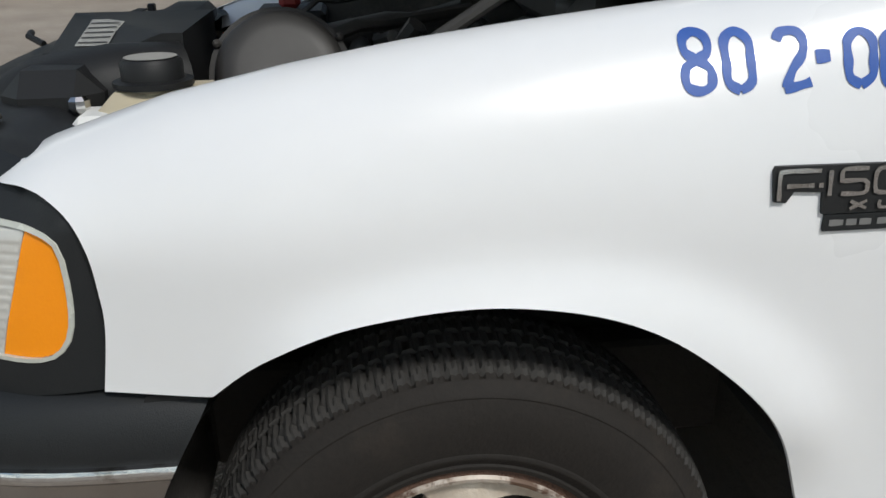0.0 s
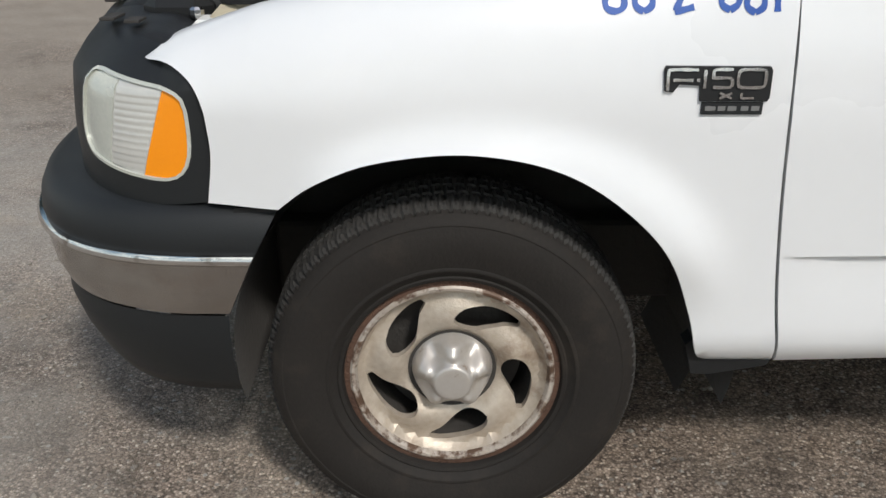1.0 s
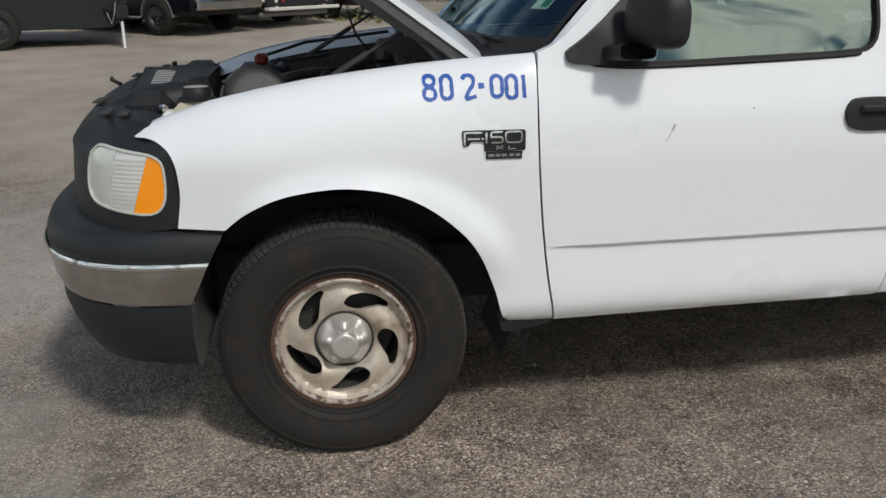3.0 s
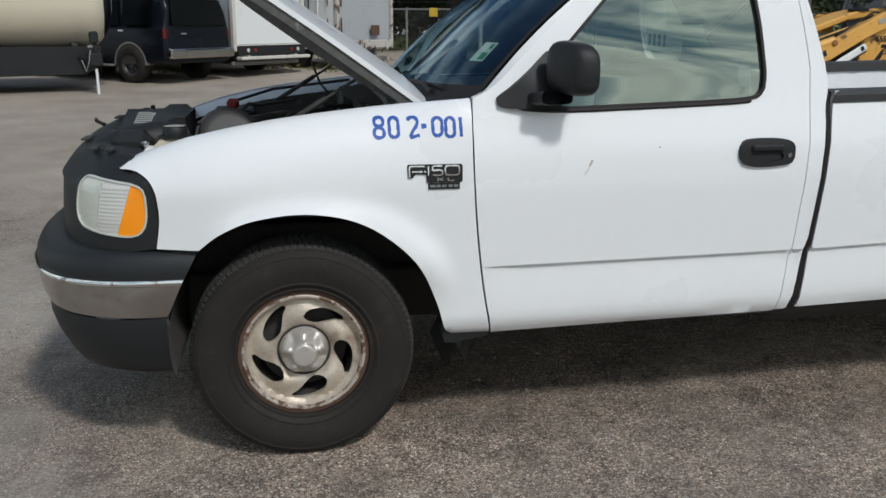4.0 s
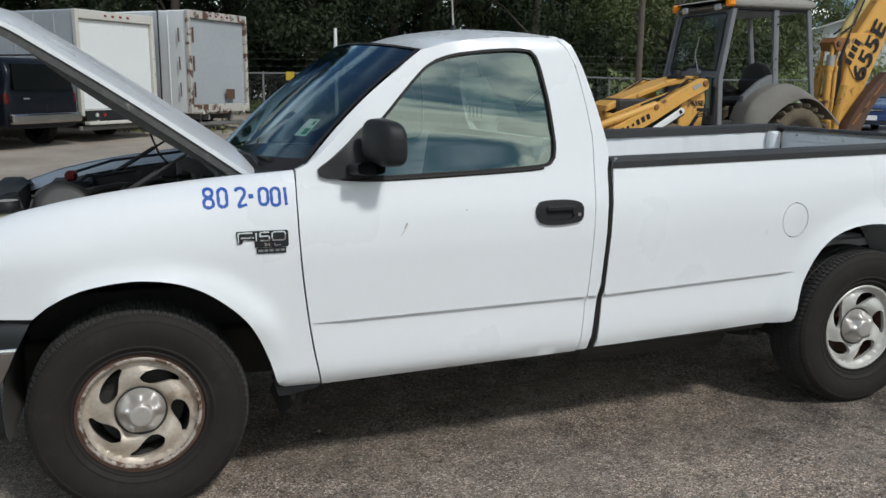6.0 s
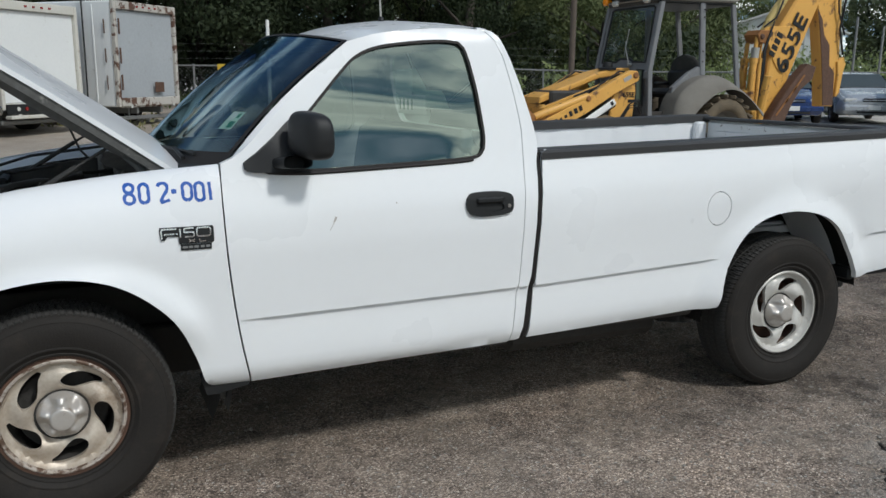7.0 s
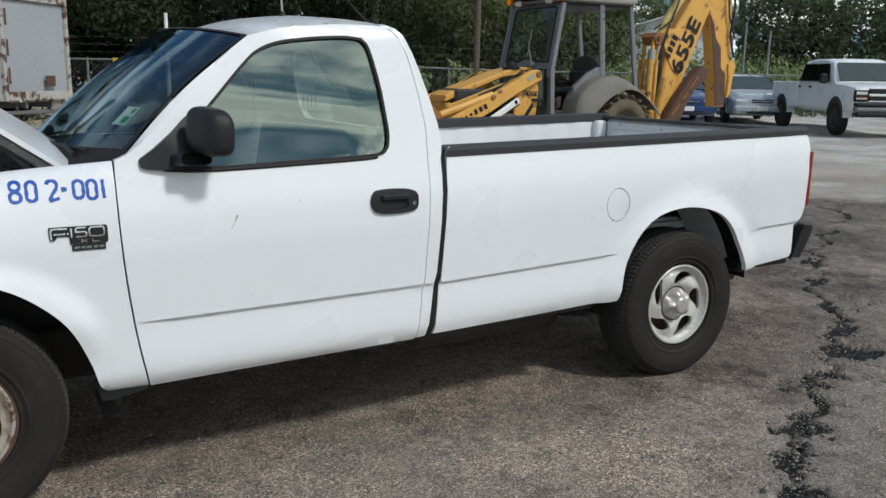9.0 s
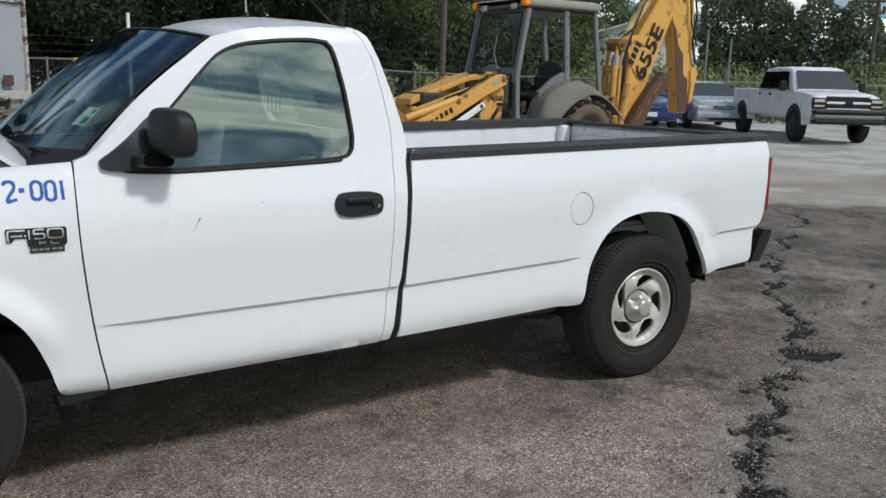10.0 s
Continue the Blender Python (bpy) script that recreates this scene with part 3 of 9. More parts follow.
def panel(outline, holes, fn, step, inward, mesh=None, ridges=()):
    """A pressed sheet: the outline less its holes in the plane, laid onto the surface fn(u, v), with turned-in edges."""
    from mathutils import geometry
    loops = [outline] + holes
    lo, hi = np.min(outline, 0), np.max(outline, 0)
    gx, gy = np.meshgrid(np.arange(lo[0], hi[0], step), np.arange(lo[1], hi[1], step))
    gx = gx + (np.arange(gx.shape[0]) % 2)[:, None] * step / 2
    gx, gy = gx.ravel(), gy.ravel()
    ok = inside(outline, gx, gy)
    for h in holes:
        ok &= ~inside(h, gx, gy)
    allb = np.array([p for lp in loops for p in lp])
    gx, gy = gx[ok], gy[ok]
    near = np.array([np.min((allb[:, 0] - a) ** 2 + (allb[:, 1] - b) ** 2) > (step * 0.55) ** 2 for a, b in zip(gx, gy)], bool) if len(gx) else np.zeros(0, bool)
    gx, gy = gx[near], gy[near]
    if ridges:
        ra = np.array([p for rg in ridges for p in rg])
        far = np.array([np.min((ra[:, 0] - a) ** 2 + ((ra[:, 1] - b) * 1.2) ** 2) > (step * 0.55) ** 2 for a, b in zip(gx, gy)], bool)
        gx, gy = gx[far], gy[far]
    gx, gy = list(gx), list(gy)
    links = []
    base = sum(len(lp) for lp in loops)
    for rg in ridges:
        rx, ry = np.array([p[0] for p in rg]), np.array([p[1] for p in rg])
        ok = inside(outline, rx, ry)
        for h in holes:
            ok &= ~inside(h, rx, ry)
        ok &= np.array([np.min((allb[:, 0] - a) ** 2 + (allb[:, 1] - b) ** 2) > 1e-5 for a, b in zip(rx, ry)], bool)
        k0 = base + len(gx)
        links += [(k0 + i, k0 + i + 1) for i in range(int(ok.sum()) - 1)]
        gx, gy = gx + list(rx[ok]), gy + list(ry[ok])
    pts = [Vector(p) for lp in loops for p in lp] + [Vector((a, b)) for a, b in zip(gx, gy)]
    edges, k = [], 0
    for lp in loops:
        edges += [(k + i, k + (i + 1) % len(lp)) for i in range(len(lp))]
        k += len(lp)
    edges += links
    vo, _, fo, _, _, _ = geometry.delaunay_2d_cdt(pts, edges, [], 0, 1e-6)
    cx = np.array([sum(vo[i].x for i in f) / len(f) for f in fo])
    cy = np.array([sum(vo[i].y for i in f) / len(f) for f in fo])
    ok = inside(outline, cx, cy)
    for h in holes:
        ok &= ~inside(h, cx, cy)
    fs = [tuple(f) for f, o in zip(fo, ok) if o]
    v3 = [Vector(fn(p.x, p.y)) for p in vo]
    cnt = {}
    for f in fs:
        for i in range(len(f)):
            e = (f[i], f[(i + 1) % len(f)])
            cnt[tuple(sorted(e))] = cnt.get(tuple(sorted(e)), 0) + 1
    back = {}
    inward = Vector(inward) if not callable(inward) else inward
    extra = []
    for e, c in cnt.items():
        if c == 1:
            for i in e:
                if i not in back:
                    back[i] = len(v3) + len(extra)
                    extra.append(v3[i] + (inward(v3[i]) if callable(inward) else inward))
            fs.append((e[0], e[1], back[e[1]], back[e[0]]))
    mesh = mesh or Mesh()
    return mesh.add(v3 + extra, fs)


def lerp(x, xs, ys):
    return float(np.interp(x, xs, ys))


def sstep(a, b, x):
    t = min(1.0, max(0.0, (x - a) / (b - a)))
    return t * t * (3 - 2 * t)


def clip_poly(poly, a, b, c):
    """The part of a polygon where a*u + b*v <= c."""
    res = []
    for p, q in zip(poly, poly[1:] + poly[:1]):
        dp, dq = a * p[0] + b * p[1] - c, a * q[0] + b * q[1] - c
        if dp <= 0:
            res.append(p)
        if (dp < 0 < dq) or (dq < 0 < dp):
            t = dp / (dp - dq)
            res.append((p[0] + (q[0] - p[0]) * t, p[1] + (q[1] - p[1]) * t))
    keep = []
    for p in line(res, 0.02, True):
        if not keep or math.hypot(p[0] - keep[-1][0], p[1] - keep[-1][1]) > 0.002:
            keep.append(p)
    return keep


# ---- ground ----
def ground_z(x, y):
    """The yard rises gently away from the truck."""
    d = np.hypot(np.asarray(x) - 1.0, np.maximum(np.asarray(y) + 1.0, 0) + 0.0)
    near = np.clip((-1.0 - np.asarray(y)) / 2.2, 0, 1)
    d = d * (1 - 0.4 * near * near * (3 - 2 * near))
    far = np.clip((np.asarray(x) - 11.0) / 8.0, 0, 1)
    return 0.022 * np.clip(d - 3.6, 0, 22) * (1 - 0.34 * far * far * (3 - 2 * far)) - 0.045 + 0.006 * np.clip(np.asarray(x), 0, 4)


def gz(x, y):
    return float(ground_z(x, y))


# ---- the white pickup: front axle at x=0, centre line y=0, camera's side at -y ----
truck = thing("pickup_truck", "white regular-cab pickup truck with raised hood and worn silver wheels", "pickup truck")
SZ = (0.0, 0.40, 0.425, 0.47, 0.56, 0.640, 0.664, 0.668, 0.95, 1.08, 1.17, 1.22, 1.28, 1.5, 1.74, 1.9)
SY = (0.925, 0.940, 0.966, 0.983, 0.981, 0.975, 0.976, 0.991, 1.000, 0.990, 0.965, 0.951, 0.936, 0.885, 0.825, 0.78)


def rake(x):
    """How much the body rises towards its tail."""
    return 0.012 * max(0.0, x - 0.6) + lerp(x, (2.0, 2.95, 4.2), (0.0, 0.023, 0.072))


PZ, PY = SZ[:4] + SZ[8:], SY[:4] + SY[8:]


def half_width(x, z):
    """Half the body's width; ahead of the doors the side has no crease."""
    k = sstep(0.62, 0.80, x)
    return k * lerp(z - rake(x), SZ, SY) + (1 - k) * lerp(z, PZ, PY)


def creases(x0, x1, step=0.03):
    """Rows of points along the crease of the body side."""
    return [[(x, zc + rake(x)) for x in np.arange(x0, x1, step)] for zc in (0.652, 0.6635, 0.6685, 0.685)]


def flare(x, z, cx, cz, r0):
    """The raised lip round a wheel opening."""
    d = math.hypot(x - cx, z - cz) - r0
    return 0.036 * (1 - sstep(0.0, 0.12, d)) if d > -0.05 else 0.036


# wheel openings
ARCH_F = [(-0.340, 0.771), (-0.272, 0.824), (-0.176, 0.868), (-0.05, 0.891), (0.062, 0.891), (0.176, 0.868), (0.275, 0.820), (0.374, 0.738), (0.434, 0.656), (0.486, 0.532), (0.508, 0.455), (0.524, 0.420), (0.552, 0.402)]
ARCH_R = [(3.005, 0.470), (3.030, 0.646), (3.108, 0.800), (3.235, 0.899), (3.42, 0.935), (3.623, 0.905), (3.76, 0.828), (3.861, 0.694), (3.935, 0.540)]
FTOP_X = (-0.62, -0.60, -0.575, -0.53, -0.465, -0.375, -0.224, -0.073, 0.078, 0.23, 0.384, 0.62)
FTOP_Z = (1.030, 1.047, 1.064, 1.086, 1.108, 1.138, 1.172, 1.198, 1.218, 1.235, 1.250, 1.270)


def fender_fn(sgn):
    def fn(x, v):
        nose = 0.045 * sstep(-0.22, -0.62, x)
        zt = lerp(x, FTOP_X, FTOP_Z)
        inner = 0.845 + 0.06 * sstep(0.25, 0.62, x) - nose * 0.8
        if v <= 0.95:
            z, y = v, half_width(x, v) - nose * sstep(0.55, 0.8, v)
        else:
            a = min(1.0, (v - 0.95) / 0.35) * math.pi / 2
            z, y = 0.95 + (zt - 0.95) * math.sin(a), inner + (1.0 - nose - inner) * math.cos(a)
        y += flare(x, v, 0.05, 0.36, 0.50) * (1 - sstep(0.88, 1.0, v)) * sstep(-0.36, -0.2, x) * (1 - sstep(0.46, 0.60, x)) * sstep(0.50, 0.72, v)
        return (x, sgn * y, z)
    return fn


def fender_v(x, z):
    """The sheet height that lies at z."""
    if z <= 0.95:
        return z
    zt = lerp(x, FTOP_X, FTOP_Z)
    return 0.95 + 0.35 * math.asin(min(1.0, (z - 0.95) / (zt - 0.95))) * 2 / math.pi


fender_front = [(-0.612, 1.30), (-0.588, fender_v(-0.588, 1.042)), (-0.552, fender_v(-0.552, 1.043)), (-0.520, fender_v(-0.520, 1.034)), (-0.488, fender_v(-0.488, 1.009)), (-0.470, fender_v(-0.470, 0.972)), (-0.464, 0.925), (-0.464, 0.868), (-0.480, 0.777)]
FENDER = (line([(0.610, 1.30), (-0.612, 1.30)], 0.02)[:-1] + spl(fender_front, 0.012)[:-1] + line([(-0.480, 0.777), (-0.338, 0.770)], 0.025)[:-1]
          + spl(ARCH_F, 0.022)[:-1] + line([(0.552, 0.402), (0.690, 0.398)], 0.03)[:-1]
          + spl([(0.690, 0.398), (0.657, 0.564), (0.629, 0.773), (0.611, 0.990), (0.608, 1.09), (0.610, 1.30)], 0.03)[:-1])
fenders = {}
for sgn in (-1, 1):
    f = panel(FENDER, [], fender_fn(sgn), 0.024, (0, -sgn * 0.007, -0.002)).ob("fender", PAINT, truck, smooth=40)
    fenders[sgn] = f
    # plastic liner round the wheel, closed towards the engine
    lin = Mesh()
    lin.grid(lambda u, v: (lambda a: (0.075 + 0.545 * math.cos(a), sgn * (0.935 - 0.59 * v), 0.412 + 0.512 * math.sin(a)))(radians(-15 + 208 * u)), 52, 4)
    # inner extension added to keep the gap behind the tyre dark
    lin.grid(lambda u, v: (lambda a: (0.075 + 0.545 * math.cos(a), sgn * (0.74 - 0.40 * v), 0.412 + 0.512 * math.sin(a)))(radians(-27 + 14 * u)), 6, 4)
    lin.prism([(-0.44, 0.30), (0.57, 0.30), (0.57, 0.95), (-0.44, 0.95)], sgn * 0.36, sgn * 0.34)
    lin.ob("wheel_liner", LINER, f, "black wheel arch liner", smooth=60, fix=False)
    # added plate covering lit ground where deep shade belongs
    Mesh().box(0.60, sgn * 0.60, 0.38, 0.03, 0.50, 0.16, 0.01).ob("shade_plate", LINER, f)
    Mesh().prism([(0.515, 0.455), (0.54, 0.405), (0.69, 0.402), (0.68, 0.388), (0.56, 0.366), (0.52, 0.368), (0.50, 0.44)], sgn * 0.945, sgn * 0.90).ob("mud_flap", PLASTIC, f, "black plastic flap behind the wheel")

# painted number on the fender, brush strokes laid on the sheet
STROKES = [
    (0.267, 0.036, [[(0.5, 0.53), (0.12, 0.66), (0.12, 0.90), (0.5, 1.0), (0.88, 0.90), (0.88, 0.66), (0.5, 0.53), (0.08, 0.38), (0.08, 0.10), (0.5, 0.0), (0.92, 0.10), (0.92, 0.38), (0.5, 0.53)]]),
    (0.318, 0.036, [[(0.5, 0.0), (0.1, 0.15), (0.08, 0.5), (0.1, 0.85), (0.5, 1.0), (0.9, 0.85), (0.92, 0.5), (0.9, 0.15), (0.5, 0.0)]]),
    (0.384, 0.040, [[(0.02, 0.84), (0.18, 0.98), (0.62, 1.0), (0.84, 0.84), (0.76, 0.60), (0.44, 0.34), (0.20, 0.02)], [(0.16, 0.01), (0.6, 0.06), (1.0, 0.13)]]),
    (0.430, 0.020, [[(0.05, 0.56), (0.95, 0.58)]]),
    (0.468, 0.037, [[(0.5, 0.06), (0.12, 0.2), (0.08, 0.5), (0.1, 0.85), (0.5, 1.0), (0.9, 0.85), (0.92, 0.5), (0.88, 0.22), (0.5, 0.06)]]),
    (0.513, 0.035, [[(0.5, 0.0), (0.1, 0.15), (0.08, 0.5), (0.1, 0.85), (0.5, 1.0), (0.9, 0.85), (0.92, 0.5), (0.9, 0.15), (0.5, 0.0)]]),
    (0.562, 0.012, [[(0.4, 1.02), (0.6, 0.03)]]),
]
fleft = fender_fn(-1)


def on_fender(x, z, proud):
    v = fender_v(x, z)
    p, du, dv = Vector(fleft(x, v)), Vector(fleft(x + 0.01, v)), Vector(fleft(x, v + 0.01))
    nrm = (du - p).cross(dv - p).normalized()
    if nrm.y > 0:
        nrm = -nrm
    return p + nrm * proud


def ribbon(mesh, pts, w, place):
    """A flat brush stroke along (x, z) points."""
    pts = [np.array(p) for p in spl(pts, 0.004)]
    vs = []
    for i, p in enumerate(pts):
        d = pts[min(i + 1, len(pts) - 1)] - pts[max(i - 1, 0)]
        d = d / (np.linalg.norm(d) + 1e-9)
        ww = w * (1 + 0.12 * math.sin(i * 0.9))
        for s in (-1, 0, 1):
            q = p + np.array((-d[1], d[0])) * ww * s
            vs.append(place(q[0], q[1]))
    fs = [(3 * i + k, 3 * i + k + 1, 3 * i + k + 4, 3 * i + k + 3) for i in range(len(pts) - 1) for k in range(2)]
    mesh.add(vs, fs)


for x0, w, strokes in STROKES:
    g = Mesh()
    for s in strokes:
        ribbon(g, [(x0 + px * w, 1.141 + pz * 0.066) for px, pz in s], 0.0056 if w != 0.020 else 0.0075, lambda a, b: on_fender(a, b, 0.0012))
    g.ob("painted_digit", BLUEPAINT, fenders[-1], "hand-painted blue digit", fix=False)

# badge on the fender; its rods spell letters and digits
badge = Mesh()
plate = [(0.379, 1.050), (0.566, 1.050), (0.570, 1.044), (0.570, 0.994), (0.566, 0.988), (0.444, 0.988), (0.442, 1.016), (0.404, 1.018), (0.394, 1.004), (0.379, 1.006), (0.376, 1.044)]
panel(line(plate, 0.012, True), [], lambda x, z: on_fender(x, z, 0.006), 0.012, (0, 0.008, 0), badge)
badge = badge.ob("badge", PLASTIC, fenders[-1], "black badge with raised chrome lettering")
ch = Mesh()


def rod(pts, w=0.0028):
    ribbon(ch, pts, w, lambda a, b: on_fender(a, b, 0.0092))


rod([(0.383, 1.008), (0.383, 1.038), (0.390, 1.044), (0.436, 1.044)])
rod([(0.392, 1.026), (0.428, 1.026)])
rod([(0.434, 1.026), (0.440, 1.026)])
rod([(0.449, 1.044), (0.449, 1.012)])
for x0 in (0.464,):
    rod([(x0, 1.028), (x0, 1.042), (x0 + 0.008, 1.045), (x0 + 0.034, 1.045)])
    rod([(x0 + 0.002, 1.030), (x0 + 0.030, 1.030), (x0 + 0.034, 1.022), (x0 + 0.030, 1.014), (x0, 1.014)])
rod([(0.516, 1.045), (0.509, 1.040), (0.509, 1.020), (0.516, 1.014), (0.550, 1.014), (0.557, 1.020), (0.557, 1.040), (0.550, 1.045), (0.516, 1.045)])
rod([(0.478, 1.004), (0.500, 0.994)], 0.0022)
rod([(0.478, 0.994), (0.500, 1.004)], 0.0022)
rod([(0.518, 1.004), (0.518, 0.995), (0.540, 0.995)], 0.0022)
ch.ob("badge_letters", CHROME, badge, "chrome raised lettering", fix=False)
sub = Mesh()
panel(line([(0.449, 0.986), (0.560, 0.986), (0.560, 0.964), (0.449, 0.964)], 0.012, True), [], lambda x, z: on_fender(x, z, 0.005), 0.012, (0, 0.006, 0), sub)
sub = sub.ob("engine_badge", TRIMGREY, fenders[-1], "small grey badge with worn lettering bars")
bars = Mesh()
for x0, x1 in ((0.455, 0.474), (0.478, 0.492), (0.496, 0.512), (0.520, 0.534), (0.539, 0.554)):
    ribbon(bars, [(x0, 0.9755), (x1, 0.9755)], 0.004, lambda a, b: on_fender(a, b, 0.0062))
bars.ob("lettering", GALV, sub, fix=False)

# ---- doors with window frames ----
DOOR = (spl([(0.697, 0.398), (0.664, 0.564), (0.636, 0.773), (0.618, 0.990), (0.614, 1.175), (0.616, 1.272)], 0.035)[:-1]
        + spl([(0.616, 1.272), (0.700, 1.318), (0.877, 1.491), (1.053, 1.656), (1.155, 1.735)], 0.035)[:-1]
        + spl([(1.155, 1.735), (1.30, 1.772), (1.50, 1.795), (1.70, 1.800), (1.775, 1.785), (1.835, 1.72), (1.875, 1.58), (1.905, 1.40), (1.908, 1.339)], 0.035)[:-1]
        + spl([(1.908, 1.339), (1.900, 1.126), (1.883, 0.832), (1.870, 0.654), (1.846, 0.425)], 0.035)[:-1]
        + line([(1.846, 0.422), (0.697, 0.398)], 0.04)[:-1])
WINDOW = spl([(0.760, 1.252), (0.955, 1.446), (1.118, 1.619), (1.195, 1.684), (1.30, 1.721), (1.478, 1.742), (1.610, 1.745), (1.668, 1.718), (1.704, 1.578),
              (1.722, 1.437), (1.728, 1.331), (1.705, 1.272), (1.62, 1.254), (1.339, 1.243), (0.95, 1.232)], 0.03, True)


def grown(poly, d):
    """The polygon pushed outwards by d."""
    p = np.array(poly)
    t = np.roll(p, -1, 0) - np.roll(p, 1, 0)
    t /= np.linalg.norm(t, axis=1)[:, None] + 1e-9
    n = np.stack((t[:, 1], -t[:, 0]), 1)
    area = np.sum(p[:, 0] * np.roll(p[:, 1], -1) - np.roll(p[:, 0], -1) * p[:, 1])
    return [tuple(q) for q in p + n * d * (1 if area > 0 else -1)]


def side_fn(sgn, off=0.0):
    return lambda x, z: (x, sgn * (half_width(x, z) + off - 0.018 * sstep(1.76, 1.81, z)), z)


doors = {}
for sgn in (-1, 1):
    d = panel(DOOR, [WINDOW], side_fn(sgn), 0.035, (0, -sgn * 0.035, 0), None, creases(0.66, 1.88)).ob("door", PAINT, truck, smooth=40)
    doors[sgn] = d
    panel(grown(WINDOW, 0.003), [grown(WINDOW, -0.008)], side_fn(sgn, 0.004), 0.03, (0, -sgn * 0.02, 0)).ob("weatherstrip", SEAL, d, "brown-black rubber window seal")
    gl = panel(grown(WINDOW, -0.007), [], side_fn(sgn, -0.012), 0.05, (0, -sgn * 0.004, 0)).ob("window_glass", GLASS, d)
    gl.visible_shadow = False
    bm_low = spl([(0.790, 1.238), (0.95, 1.230), (1.339, 1.241), (1.61, 1.252), (1.665, 1.258)], 0.03)
    belt = Mesh()
    belt.grid(lambda u, v: (lambda q: side_fn(sgn, 0.004 + 0.006 * math.sin(v * math.pi))(q[0], q[1] + 0.003 - 0.015 * v))(bm_low[int(round(u * (len(bm_low) - 1)))]), len(bm_low) - 1, 5)
    belt.ob("belt_moulding", SEAL, d, "black rubber belt moulding", smooth=60, fix=False)
    h = Mesh()
    oval = spl([(1.612, 1.070), (1.628, 1.108), (1.680, 1.118), (1.780, 1.116), (1.828, 1.100), (1.836, 1.066), (1.826, 1.028), (1.770, 1.016), (1.680, 1.014), (1.628, 1.028)], 0.02, True)
    slot = spl([(1.655, 1.064), (1.70, 1.070), (1.77, 1.070), (1.79, 1.052), (1.77, 1.036), (1.70, 1.034), (1.662, 1.046)], 0.015, True)
    panel(oval, [slot], side_fn(sgn, 0.012), 0.02, (0, -sgn * 0.016, 0), h)
    panel(slot, [], side_fn(sgn, 0.003), 0.02, (0, sgn * 0.009, 0), h)
    h.box(1.722, sgn * (half_width(1.72, 1.08) + 0.016), 1.083, 0.13, 0.016, 0.026, 0.007)
    hd = h.ob("door_handle", PLASTIC, d, "black plastic paddle handle")
    Mesh().tube([(1.812, sgn * 0.985, 1.055), (1.812, sgn * (half_width(1.8, 1.05) + 0.016), 1.055)], 0.009, 12).ob("lock_cylinder", CHROME, hd)
    # mirror: sail on the window corner, short arm, rounded shell
    sail = spl([(0.700, 1.272), (0.704, 1.247), (0.730, 1.237), (0.80, 1.235), (0.905, 1.237), (0.928, 1.246), (0.930, 1.30), (0.928, 1.40), (0.910, 1.436), (0.885, 1.428), (0.82, 1.366), (0.75, 1.308)], 0.018, True)
    mf = panel(sail, [], lambda x, z: side_fn(sgn, 0.016 + 0.022 * sstep(0.70, 0.86, x) * (1 - sstep(1.30, 1.44, z)))(x, z), 0.02, (0, -sgn * 0.04, 0)).ob("mirror_foot", PLASTIC, d, "black plastic sail", smooth=50)
    arm = Mesh()
    arm.grid(lambda u, v: (lambda a: (0.862 + 0.062 * math.copysign(abs(math.cos(a)) ** 0.5, math.cos(a)) * (1 - 0.12 * v) + 0.02 * v, sgn * (half_width(0.86, 1.26) + 0.005 + 0.125 * v), 1.266 + 0.024 * math.copysign(abs(math.sin(a)) ** 0.5, math.sin(a)) + 0.016 * v))(2 * math.pi * u), 24, 4)
    arm.ob("mirror_arm", PLASTIC, mf, smooth=50)

    def shell(u, v):
        a, b = 2 * math.pi * u, math.pi * (v - 0.5)
        ca, sa, cb, sb = math.cos(a), math.sin(a), math.cos(b), math.sin(b)
        p = lambda q, k=0.60: math.copysign(abs(q) ** k, q)
        zz = p(sa, 0.72 if sa > 0 else 0.5) * p(cb)
        return (0.934 + 0.054 * p(sb) + 0.033 * p(ca) * p(cb), sgn * (1.064 + 0.092 * p(ca) * p(cb)), 1.375 + (0.092 if zz > 0 else 0.084) * zz - 0.010 * p(ca) * p(cb))
    hs = Mesh().grid(shell, 36, 20).ob("mirror_housing", PLASTIC, d, "rounded black mirror shell", smooth=60)
    Mesh().box(0.990, sgn * 1.064, 1.376, 0.010, 0.140, 0.125, 0.004).ob("mirror_glass", CHROME, hs)
SCUFF = mat("scuff", (0.34, 0.31, 0.28), (0.5, 0.47, 0.43), 0.6, fine=300)
# scuffs on the camera-side door
for a, b, w in (((1.046, 1.052), (1.036, 1.030), 0.004), ((1.036, 1.028), (1.019, 1.000), 0.0013), ((1.30, 1.096), (1.304, 1.090), 0.002)):
    sc = Mesh()
    ribbon(sc, [a, ((a[0] + b[0]) / 2 + 0.001, (a[1] + b[1]) / 2), b], w, lambda x, z: Vector((x, -half_width(x, z) - 0.0012, z)))
    sc.ob("scuff_mark", SCUFF, doors[-1], "grey-brown scratch", fix=False)

